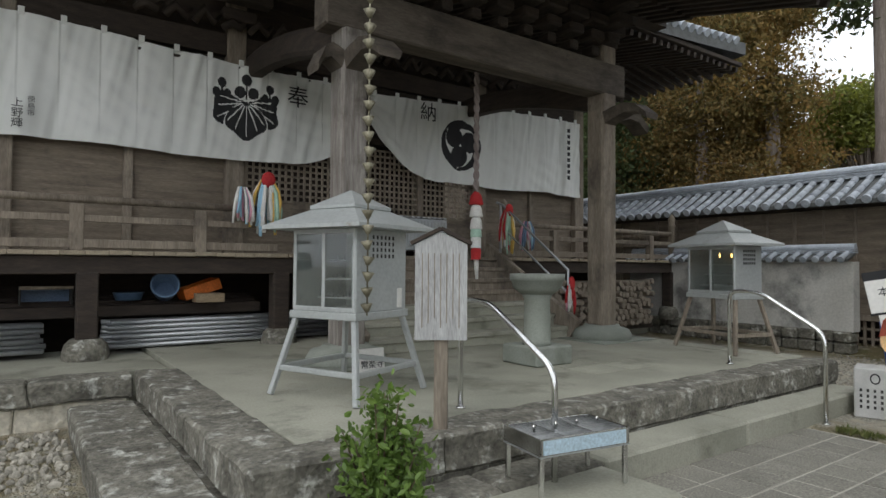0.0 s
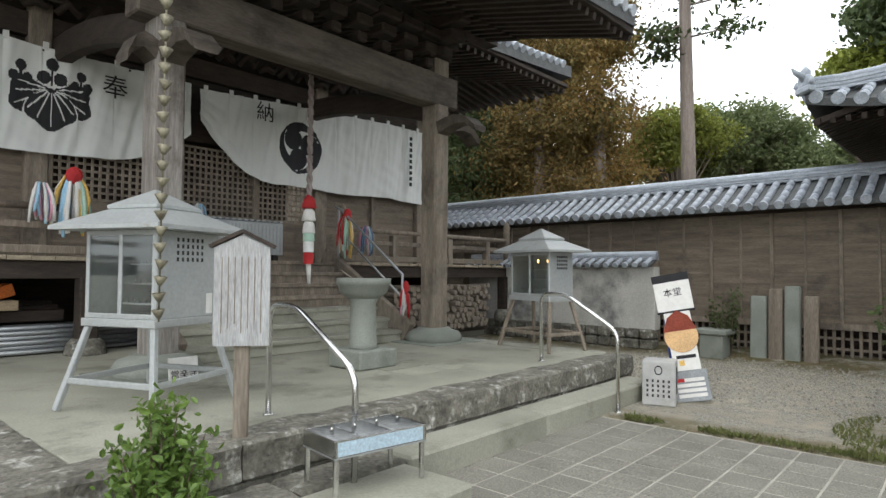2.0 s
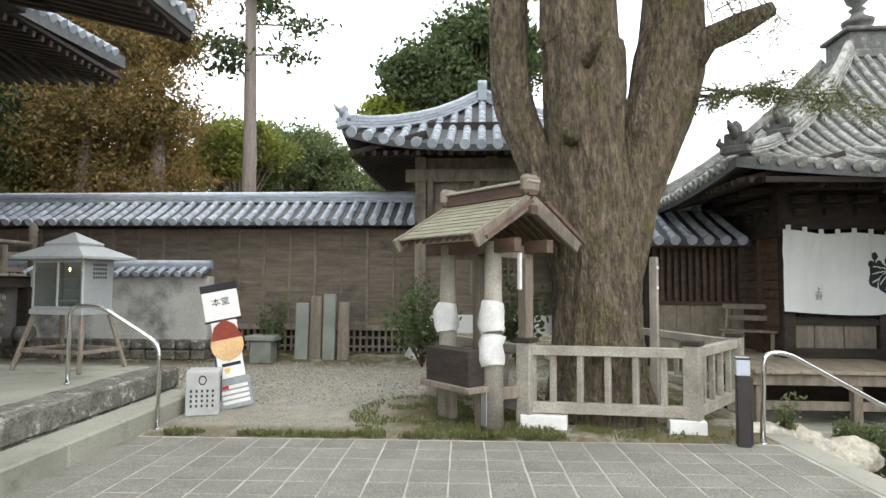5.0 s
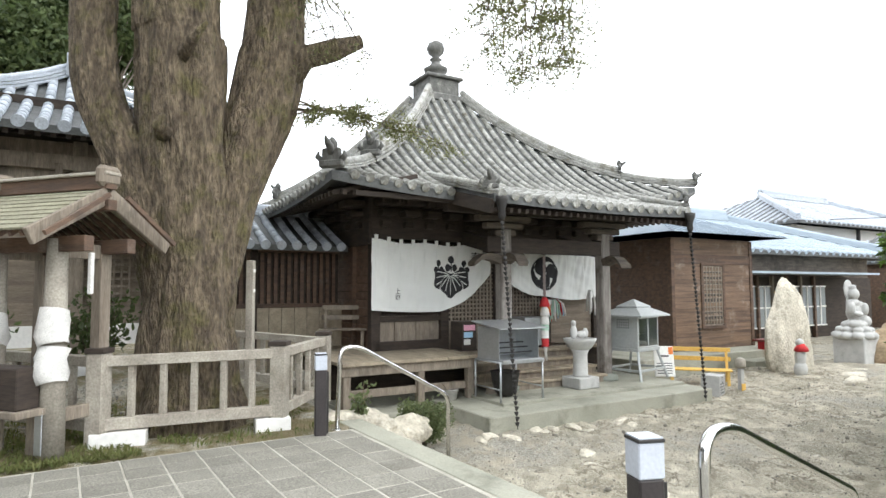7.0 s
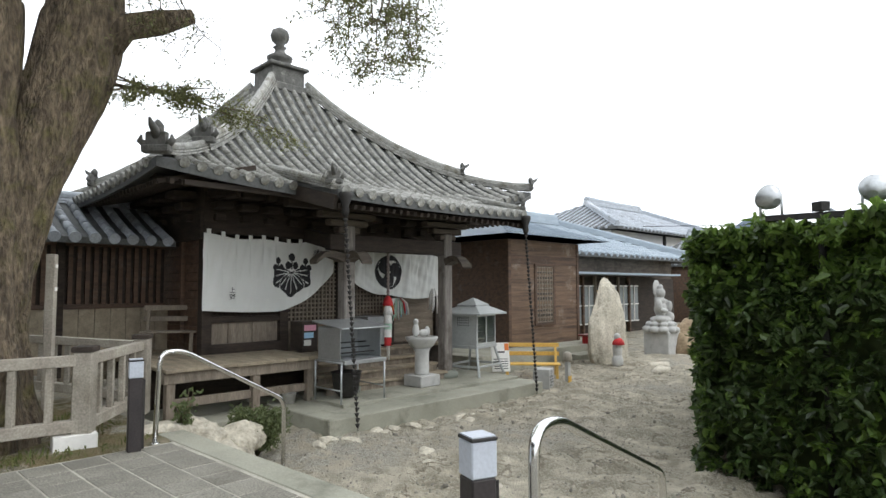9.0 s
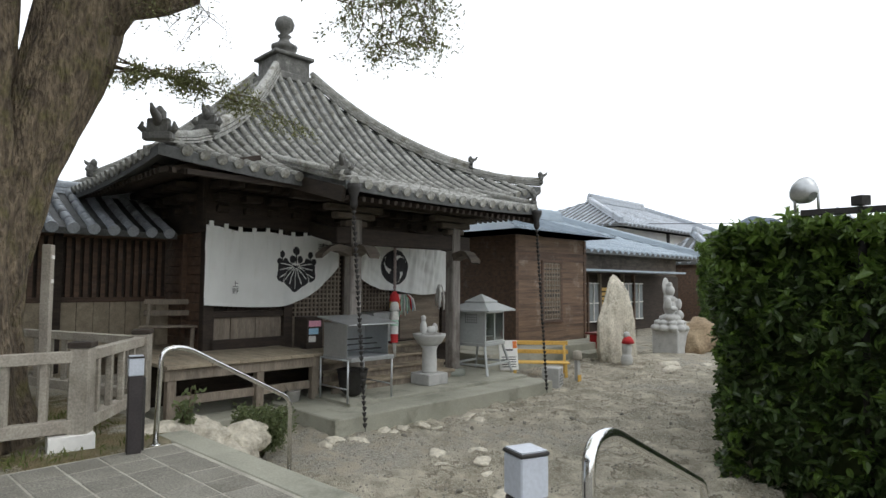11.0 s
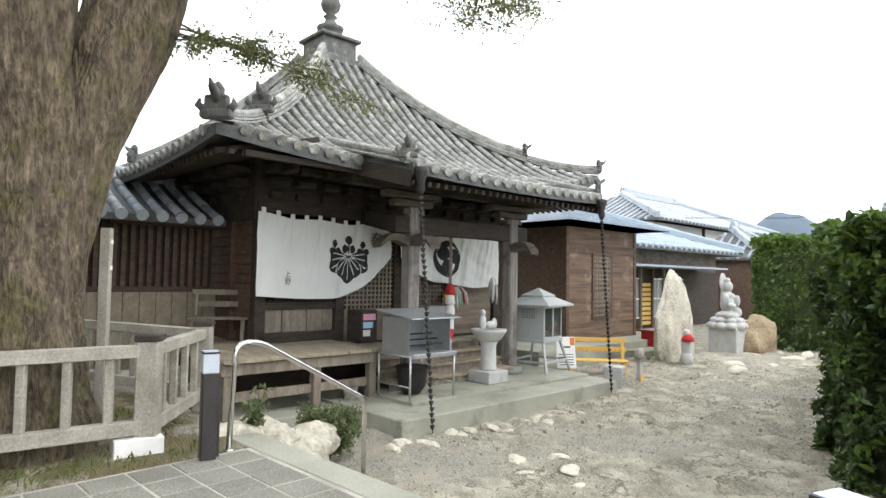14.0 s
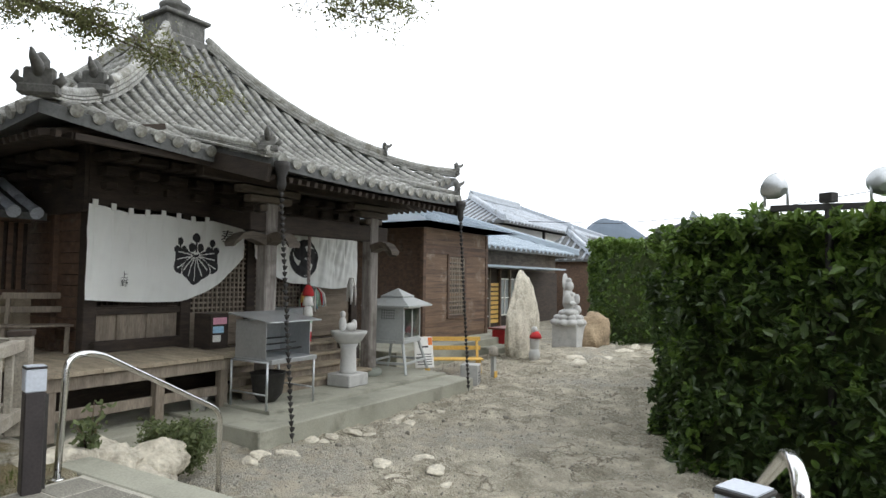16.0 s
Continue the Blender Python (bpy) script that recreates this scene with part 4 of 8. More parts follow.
# ---- paving ----
def paving():
    bm = bmesh.new()
    bx(bm, -6, 6.15, -3.5, 2.7, -0.2, -0.004)
    root = solid("pavement", bm, GROUT, FA, "square grey aggregate pavers with pale mortar joints", "pavement", kind="structure")
    bm = bmesh.new()
    bx(bm, 0, 0.295, 0, 0.295, -0.03, 0, 0.005)
    me = mesh_of(bm, PAVE, "paver")
    ms = []
    for i in range(40):
        for j in range(20):
            u, v = 6.12 - 0.31 * (i + 1), -3.46 + 0.31 * j
            if u > -6 and v < 2.45:
                ms.append((math.hypot(u - 4, v), pose(u, v, rnd.uniform(-0.002, 0.003))))
    ms.sort(key=lambda q: q[0])
    pieces("paver", root, me, [m for _, m in ms], 300, "pavers")
    bm = bmesh.new()
    bx(bm, 1.0, 6.55, -3.78, -3.5, -0.3, 0.004, 0.01)
    solid("ramp_edge", bm, CONC, FA, "smooth grey concrete strip at the paving edge", kind="structure")


paving()


# ---- precinct wall and gate building (frame B) ----
def precinct_wall():
    root = thing("wall_north", FB, "long weathered board precinct wall with tiled coping", "wall", kind="structure")
    a, b, d = -16.0, -0.85, 12.5
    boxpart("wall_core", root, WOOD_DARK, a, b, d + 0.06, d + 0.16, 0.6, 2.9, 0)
    n = round((b - a) / 1.05)
    for i in range(n):
        x0, x1 = a + (b - a) * i / n, a + (b - a) * (i + 1) / n
        for k in range(12):
            z = 0.62 + k * 0.175
            bm = bmesh.new()
            bx(bm, x0 + 0.03, x1 - 0.03, -0.01, 0.01, 0, 0.185)
            bmesh.ops.transform(bm, matrix=pose(0, d + 0.025, z, 5.0 + rnd.uniform(-1.2, 1.2)), verts=bm.verts)
            part("board", bm, WOOD_WALL, root)
        boxpart("batten", root, WOOD_GREY, x0 - 0.03, x0 + 0.03, d - 0.035, d + 0.05, 0.6, 2.75)
        boxpart("batten", root, WOOD_GREY, (x0 + x1) / 2 - 0.02, (x0 + x1) / 2 + 0.02, d - 0.02, d + 0.05, 0.6, 2.75)
    boxpart("sill_beam", root, WOOD_GREY, a, b, d - 0.05, d + 0.12, 0.55, 0.66)
    for i in range(round((b - a) / 0.13)):
        x = a + 0.13 * i
        boxpart("grille_bar", root, WOOD_GREY, x, x + 0.045, d + 0.02, d + 0.06, 0.1, 0.56, 0)
    for z in (0.2, 0.38):
        boxpart("grille_rail", root, WOOD_GREY, a, b, d + 0.03, d + 0.07, z, z + 0.04, 0)
    boxpart("base_back", root, WOOD_DARK, a, b, d + 0.35, d + 0.4, 0.05, 0.6, 0)
    roof_slope(root, (a, d - 0.55, 2.72), (b, d - 0.55, 2.72), (a, d + 0.35, 3.22), (b, d + 0.35, 3.22), TILE, 0.04, 0, pitch=0.25, limit=240, r=0.07, under=0.08)
    roof_slope(root, (b, d + 1.3, 2.72), (a, d + 1.3, 2.72), (b, d + 0.35, 3.22), (a, d + 0.35, 3.22), TILE, 0.04, 0, pitch=0.25, r=0.07, under=0.08)
    ridge(root, [(a, d + 0.35, 3.2), (b, d + 0.35, 3.2)], TILE, 0.24, 0.2)
    boxpart("eave_beam", root, WOOD_DARK, a, b, d - 0.1, d + 0.1, 2.62, 2.76)


precinct_wall()


def gate_house():
    root = thing("gate_building", FB, "timber gate building with blue-grey hipped tile roof", "building")
    x0, x1, y0, y1 = -0.8, 1.9, 12.1, 15.5
    ex0, ex1, ey0, ey1 = -2.1, 2.9, 10.95, 16.6
    z, zr, ym = 4.0, 5.55, 13.6
    for x in (x0, 0.6, x1):
        boxpart("post", root, WOOD_GREY, x - 0.11, x + 0.11, y0 - 0.11, y0 + 0.11, 0.25, 4.0, 0.01)
        lathepart("post_stone", root, GRANITE, [(0.3, 0), (0.3, 0.12), (0.22, 0.26)], (x, y0, 0), 14)
    plank_wall(root, x0 + 0.1, x1, y0 + 0.08, 0.9, 2.9, 0.19, WOOD_WALL)
    boxpart("plaster_band", root, WHITE, x0 + 0.1, x1, y0 + 0.03, y0 + 0.1, 0.55, 0.9, 0)
    boxpart("upper_wall", root, WOOD_GREY, x0 + 0.1, x1, y0 + 0.06, y0 + 0.14, 2.9, 4.0, 0)
    lattice(root, 0.2, 1.4, y0 - 0.02, 1.3, 2.3, 0.12, 0.035, WOOD_GREY)
    boxpart("side_wall", root, WOOD_WALL, x0 - 0.05, x0 + 0.05, y0 + 0.1, y1, 0.3, 4.0, 0)
    boxpart("tie_beam", root, WOOD_GREY, x0 - 0.3, x1, y0 - 0.12, y0 - 0.04, 3.5, 3.75)
    for a, b in ((0.25, 0.36), (-0.65, -0.55)):
        boxpart("inscribed_board", root, WOOD_GREY, a, b, y0 - 0.16, y0 - 0.13, 2.9, 3.6)
    # dark box and sheet added so no sky shows under the roof
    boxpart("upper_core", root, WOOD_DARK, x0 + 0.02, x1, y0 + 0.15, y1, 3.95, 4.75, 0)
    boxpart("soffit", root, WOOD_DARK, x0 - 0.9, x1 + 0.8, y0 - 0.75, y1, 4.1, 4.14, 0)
    m = 2.4
    roof_slope(root, (ex0, ey0, z), (ex1, ey0, z), (ex0 + m, ym, zr), (ex1 - m, ym, zr), TILE, 0.35, 0.28, pitch=0.28, r=0.085)
    roof_slope(root, (ex0, ey1, z), (ex0, ey0, z), (ex0 + m, ym, zr), (ex0 + m, ym - 0.02, zr), TILE, 0.35, 0.28, pitch=0.28, r=0.085)
    roof_slope(root, (ex1, ey0, z), (ex1, ey1, z), (ex1 - m, ym - 0.02, zr), (ex1 - m, ym, zr), TILE, 0.35, 0.28, pitch=0.28, r=0.085)
    ridge(root, [(ex0 + m, ym, zr), (ex1 - m, ym, zr)], TILE, 0.35, 0.45)
    for sx, e in ((ex0, 1), (ex1, -1)):
        pts = []
        for k in range(7):
            f = k / 6
            pts.append((sx + e * m * f, ey0 + (ym - ey0) * f, z + (zr - z) * f - 0.35 * 2 * f * (1 - f) + 0.28 * (1 - f) ** 1.5 + 0.03))
        ridge(root, pts, TILE, 0.22, 0.22)
        ridge_end(root, Vector(pts[0]) + Vector((0, 0, 0.05)), 180 + 45 if e > 0 else -45, TILE, 0.7)
    rafters(root, ex0 + 0.15, ex1 - 0.15, ey0 + 0.08, y0 + 0.2, z - 0.13, z + 0.25, 0.2, 0.07, 0.09, WOOD_DARK)
    rafters(root, ey0 + 0.15, ey1 - 0.15, ex0 + 0.08, x0 + 0.2, z - 0.13, z + 0.25, 0.2, 0.07, 0.09, WOOD_DARK, "x")


gate_house()


def corridor():
    root = thing("corridor_building", FB, "dark slatted wooden corridor with a tiled lean-to roof", "building")
    d = 11.9
    x0, x1 = 1.8, 5.2
    boxpart("wall_panel", root, WOOD_DARK, x0, x1, d + 0.06, d + 0.14, 1.2, 2.6, 0)
    for i in range(26):
        x = x0 + 0.13 * i
        boxpart("slat", root, WOOD_BROWN, x, x + 0.07, d, d + 0.05, 1.2, 2.2, 0)
    for i in range(14):
        x = x0 + 0.25 * i
        boxpart("board", root, WOOD_DECK, x, x + 0.24, d + 0.01, d + 0.05, -0.1, 1.14, 0)
    boxpart("rail_beam", root, WOOD_BROWN, x0, x1, d - 0.03, d + 0.1, 1.13, 1.21)
    boxpart("rail_beam", root, WOOD_BROWN, x0, x1, d - 0.03, d + 0.1, 2.2, 2.3)
    for x in (x0, 3.5):
        boxpart("post", root, WOOD_DARK, x - 0.06, x + 0.06, d - 0.05, d + 0.07, 0, 2.5)
    roof_slope(root, (x0 - 1.0, d - 0.75, 2.3), (x1 - 0.1, d - 0.75, 2.3), (x0 - 1.0, d + 0.9, 3.05), (x1 - 0.1, d + 0.9, 3.05), TILE, 0.05, 0, pitch=0.27, r=0.08, under=0.1)
    ridge(root, [(x0 - 1, d + 0.9, 3.0), (x1, d + 0.9, 3.0)], TILE, 0.25, 0.2)


corridor()


# ---- small hall (frame B) ----
def small_hall_platform():
    root = thing("concrete_platform", FB, "low two-step concrete platform before the small hall", "platform", kind="structure")
    boxpart("lower_slab", root, CONC, 5.8, 10.75, 7.38, 10.5, -0.85, -0.36, 0.015)
    boxpart("upper_slab", root, CONC, 6.45, 10.7, 7.95, 10.5, -0.4, -0.31, 0.01)
    boxpart("side_slab", root, CONC, 4.3, 5.79, 8.6, 10.5, -0.8, -0.4, 0.015)
    boxpart("shed_base", root, CONC, 11.2, 16.9, 9.5, 13, -0.8, -0.1, 0.015)
    boxpart("shed_step", root, CONC, 14.6, 16.6, 9.0, 9.49, -0.8, -0.28, 0.015)


small_hall_platform()


def small_hall():
    root = thing("small_temple_hall", FB, "small weathered timber hall with a pyramidal tiled roof", "building")
    s0, s1, d0, d1, F0 = 5.3, 10.7, 10.35, 15.4, 0.36
    pil = (7.2, 9.62)
    PD = 8.95
    # verandah deck
    bm = bmesh.new()
    bx(bm, 0, 0.2, 0, 1.5, -0.05, 0, 0.004)
    me = mesh_of(bm, WOOD_DECK, "deck_board")
    pieces("deck_board", root, me, [pose(4.12 + 0.205 * i, 8.8 + rnd.uniform(-0.01, 0.01), F0 + rnd.uniform(-0.003, 0.003)) for i in range(12)])
    pieces("deck_board", root, me, [pose(6.6 + 0.205 * i, 9.75, F0 - 0.08) for i in range(20)])
    boxpart("deck_beam", root, WOOD_GREY, 4.12, 6.58, 8.86, 8.98, 0.15, 0.3)
    boxpart("lower_rail", root, WOOD_GREY, 4.2, 6.58, 8.95, 9.02, -0.2, -0.08)
    for s in (4.22, 5.5, 6.45):
        boxpart("deck_post", root, WOOD_GREY, s - 0.06, s + 0.06, 8.88, 9.0, -0.4, 0.2)
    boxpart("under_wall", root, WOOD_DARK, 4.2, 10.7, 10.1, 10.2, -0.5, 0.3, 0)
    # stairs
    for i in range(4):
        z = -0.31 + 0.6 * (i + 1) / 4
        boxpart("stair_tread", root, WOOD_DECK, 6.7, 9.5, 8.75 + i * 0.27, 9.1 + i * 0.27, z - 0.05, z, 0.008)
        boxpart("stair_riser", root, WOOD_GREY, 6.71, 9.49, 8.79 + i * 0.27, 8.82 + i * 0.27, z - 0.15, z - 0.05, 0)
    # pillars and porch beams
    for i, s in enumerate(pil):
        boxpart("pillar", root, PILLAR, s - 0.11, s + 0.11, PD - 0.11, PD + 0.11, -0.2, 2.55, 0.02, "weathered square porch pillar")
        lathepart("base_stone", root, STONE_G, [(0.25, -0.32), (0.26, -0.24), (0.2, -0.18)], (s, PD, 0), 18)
        nosing(root, (s + (0.08 if i else -0.08), PD, 1.98), 0 if i else 180, WOOD_SHADED, 0.6, 0.75)
        nosing(root, (s, PD - 0.08, 1.98), -90, WOOD_SHADED, 0.5, 0.75)
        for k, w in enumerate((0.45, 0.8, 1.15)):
            boxpart("bracket", root, WOOD_SHADED, s - w / 2, s + w / 2, PD - 0.1, PD + 0.1, 2.42 + k * 0.13, 2.53 + k * 0.13, 0.02)
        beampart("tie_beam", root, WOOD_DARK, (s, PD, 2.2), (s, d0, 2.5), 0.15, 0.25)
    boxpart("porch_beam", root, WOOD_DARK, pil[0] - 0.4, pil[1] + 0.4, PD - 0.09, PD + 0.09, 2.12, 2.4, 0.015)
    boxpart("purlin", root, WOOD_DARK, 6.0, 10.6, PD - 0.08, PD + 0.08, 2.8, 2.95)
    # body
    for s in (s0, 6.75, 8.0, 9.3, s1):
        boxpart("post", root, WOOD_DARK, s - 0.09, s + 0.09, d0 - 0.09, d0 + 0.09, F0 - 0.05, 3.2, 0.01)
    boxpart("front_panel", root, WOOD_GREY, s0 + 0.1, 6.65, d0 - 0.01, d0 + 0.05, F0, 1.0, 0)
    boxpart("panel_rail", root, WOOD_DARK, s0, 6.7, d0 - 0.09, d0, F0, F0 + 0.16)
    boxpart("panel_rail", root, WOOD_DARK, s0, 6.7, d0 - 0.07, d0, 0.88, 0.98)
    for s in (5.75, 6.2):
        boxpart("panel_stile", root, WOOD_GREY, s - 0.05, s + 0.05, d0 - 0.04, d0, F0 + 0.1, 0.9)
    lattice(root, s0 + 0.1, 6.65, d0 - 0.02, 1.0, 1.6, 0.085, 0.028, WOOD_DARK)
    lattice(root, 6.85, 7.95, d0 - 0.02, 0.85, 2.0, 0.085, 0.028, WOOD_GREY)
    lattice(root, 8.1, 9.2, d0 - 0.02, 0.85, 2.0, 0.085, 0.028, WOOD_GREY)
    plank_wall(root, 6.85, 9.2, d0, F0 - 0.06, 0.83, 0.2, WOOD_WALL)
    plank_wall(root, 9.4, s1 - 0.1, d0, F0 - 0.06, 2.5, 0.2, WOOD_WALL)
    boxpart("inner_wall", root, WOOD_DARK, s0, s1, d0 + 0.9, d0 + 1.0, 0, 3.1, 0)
    boxpart("lintel", root, WOOD_DARK, s0 - 0.1, s1 + 0.1, d0 - 0.12, d0 + 0.05, 2.4, 3.3)
    boxpart("side_wall_far", root, WOOD_WALL, s1 - 0.05, s1 + 0.05, d0, d1, 0, 3.2, 0)
    boxpart("back_wall", root, WOOD_DARK, s0, s1, d1 - 0.1, d1, 0, 3.2, 0)
    for k in range(18):
        z = 0.36 + 0.155 * k
        boxpart("side_board", root, WOOD_BROWN, s0 - 0.03, s0 + 0.03, d0 + 0.1, 12.4, z, z + 0.145, 0)
    for dd in (11.2, 12.3):
        boxpart("side_post", root, WOOD_BROWN, s0 - 0.1, s0 + 0.02, dd - 0.06, dd + 0.06, 0.3, 3.2)
    # roof
    ex0, ex1, ey0, ey1, z = 3.85, 12.05, 8.6, 16.9, 3.05
    ap = (8.0, 12.8)
    h, w = 6.0, 0.45
    kw = dict(sag=0.95, lift=0.62, pitch=0.235, r=0.066, length=0.26, under=0.14)
    tl = [(ap[0] - w, ap[1] - w, h), (ap[0] + w, ap[1] - w, h), (ap[0] + w, ap[1] + w, h), (ap[0] - w, ap[1] + w, h)]
    el = [(ex0, ey0, z), (ex1, ey0, z), (ex1, ey1, z), (ex0, ey1, z)]
    ats = []
    for i in range(4):
        j = (i + 1) % 4
        ats.append(roof_slope(root, el[i], el[j], tl[i], tl[j], TILE_OLD, limit=300 if i == 0 else 0, lift_ends=((0.32, 0.95), (0.95, 0.9), (0.9, 0.4), (0.4, 0.32))[i], **kw))
    for i, f in enumerate(ats):
        pts = [f(0, k / 10) + Vector((0, 0, 0.02)) for k in range(11)]
        ridge(root, pts[3:], TILE_OLD, 0.24, 0.24, "hip_ridge")
        ridge(root, pts[:4], TILE_OLD, 0.18, 0.15, "hip_ridge")
        yaw = (225, -45, 45, 135)[i]
        ridge_end(root, pts[0] + Vector((0, 0, 0.05)), yaw, TILE_DARK, 0.5 if i in (1, 2) else 0.75)
        ridge_end(root, pts[3] + Vector((0, 0, 0.16)), yaw, TILE_DARK, 0.5 if i in (1, 2) else 0.7)
    # porch roof runs on from the main slope
    kx0, kx1 = 6.0, 10.45
    roof_slope(root, (kx0, 7.5, 2.86), (kx1, 7.5, 2.86), (kx0, 9.6, 3.42), (kx1, 9.6, 3.42), TILE_OLD, 0.05, 0.05, pitch=0.235, r=0.066, length=0.26, limit=160, under=0.12)
    for x, yaw in ((kx0, 180), (kx1, 0)):
        ridge(root, [(x, 7.55, 2.9), (x, 9.6, 3.44)], TILE_OLD, 0.17, 0.13, "barge_tiles")
        beampart("barge_board", root, WOOD_DARK, (x, 7.55, 2.72), (x, 9.5, 3.2), 0.06, 0.22)
    ridge_end(root, (kx0, 7.6, 3.02), 225, TILE_DARK, 0.5, "guardian_tile")
    ridge_end(root, (kx1, 7.6, 3.02), -45, TILE_DARK, 0.5, "guardian_tile")
    rafters(root, kx0 + 0.08, kx1 - 0.05, 7.58, 9.3, 2.68, 3.1, 0.15, 0.055, 0.065, WOOD_DARK)
    rafters(root, ex0 + 0.25, ex1 - 0.25, ey0 + 0.1, d0 + 0.1, z - 0.1, z + 0.28, 0.16, 0.06, 0.07, WOOD_DARK)
    rafters(root, ey0 + 0.25, ey1 - 0.25, ex0 + 0.1, s0 + 0.1, z - 0.1, z + 0.28, 0.16, 0.06, 0.07, WOOD_DARK, "x")
    rafters(root, ey0 + 0.25, ey1 - 0.25, ex1 - 0.1, s1 - 0.1, z - 0.1, z + 0.28, 0.16, 0.06, 0.07, WOOD_DARK, "x")
    # added dark sheet that closes the eave gap against light
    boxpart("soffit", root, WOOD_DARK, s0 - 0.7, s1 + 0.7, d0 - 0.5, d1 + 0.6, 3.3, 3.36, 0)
    # bracket sets and carved noses under the eaves
    for q in range(12):
        s_ = s0 + 0.15 + q * (s1 - s0 - 0.3) / 11
        for j, w in enumerate((0.18, 0.3, 0.42)):
            boxpart("bracket", root, WOOD_DARK, s_ - w / 2, s_ + w / 2, d0 - 0.24 - 0.14 * j, d0 - 0.1, 2.62 + 0.19 * j, 2.74 + 0.19 * j, 0.02)
        if q % 2 == 0:
            boxpart("bracket_arm", root, WOOD_DARK, s_ - 0.05, s_ + 0.05, d0 - 0.85, d0 - 0.1, 2.98, 3.1, 0.02)
    for q in range(7):
        d_ = d0 + 0.3 + q * 0.6
        for j, w in enumerate((0.18, 0.3, 0.42)):
            boxpart("bracket", root, WOOD_DARK, s0 - 0.24 - 0.14 * j, s0 - 0.1, d_ - w / 2, d_ + w / 2, 2.62 + 0.19 * j, 2.74 + 0.19 * j, 0.02)
    # plain dark box added to fill the side from wall top to roof
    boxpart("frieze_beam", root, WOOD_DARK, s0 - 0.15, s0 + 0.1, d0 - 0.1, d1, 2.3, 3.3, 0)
    boxpart("eave_board", root, WOOD_DARK, ex0 + 0.4, ex1 - 0.4, ey0 + 0.06, ey0 + 0.14, z - 0.14, z - 0.06)
    # finial
    bm = bmesh.new()
    bx(bm, ap[0] - 0.55, ap[0] + 0.55, ap[1] - 0.55, ap[1] + 0.55, h - 0.08, h + 0.1, 0.02)
    bx(bm, ap[0] - 0.42, ap[0] + 0.42, ap[1] - 0.42, ap[1] + 0.42, h + 0.1, h + 0.5, 0.02)
    bx(bm, ap[0] - 0.5, ap[0] + 0.5, ap[1] - 0.5, ap[1] + 0.5, h + 0.5, h + 0.58, 0.02)
    part("finial_base", bm, TILE_DARK, root)
    lathepart("finial", root, TILE_DARK, [(0.36, h + 0.58), (0.26, h + 0.63), (0.16, h + 0.68), (0.28, h + 0.78), (0.3, h + 0.86), (0.15, h + 0.95), (0.1, h + 1.05), (0.16, h + 1.1), (0.08, h + 1.16), (0.19, h + 1.26), (0.225, h + 1.38), (0.18, h + 1.5), (0.05, h + 1.58)], (ap[0], ap[1], 0), 20)
    for s, zz in ((6.1, 2.72), (10.35, 2.72)):
        lathepart("gutter_box", root, IRON, [(0.03, zz - 0.22), (0.06, zz - 0.15), (0.05, zz - 0.05), (0.1, zz + 0.08), (0.1, zz + 0.14)], (s, 7.45, 0), 8)


small_hall()


def small_banner():
    top = lambda x: 2.38 - 0.06 * math.sin((x - 5.2) * 1.1) + 0.02 * math.cos(x * 6)
    low = lambda x: 1.1 - 0.05 * math.sin((x - 5.2) * 1.5) + (0.75 * ((x - 6.5) / 1.35) ** 2 if x > 6.5 else 0)
    b1 = banner("temple_banner", FB @ pose(0, 10.15, 0), 5.17, 7.75, top, low, lambda x, z: crest(x - 6.83, z - 1.69, 0.38), "white cloth banner with black paulownia crest, swept aside", wave=0.05, tab=0.25)
    low2 = lambda x: 1.28 + 0.6 * max(0, (8.9 - x) / 1.0) ** 1.6 + 0.05 * math.sin(x * 3)
    b2 = banner("temple_banner", FB @ pose(0, 10.15, 0), 7.95, 10.65, lambda x: 2.4 + 0.03 * math.cos(x * 5), low2, lambda x, z: tomoe(x - 9.14, z - 1.8, 0.36), "white cloth banner with black three-comma roundel, swept aside", wave=0.05, tab=0.25)
    lettering("lettering", "奉", 0.26, INK, pose(7.34, -0.08, 2.06, 90), b1)
    lettering("lettering", "\u4e0a\n\u91ce", 0.11, INK, pose(5.64, -0.1, 1.38, 90), b1)


small_banner()


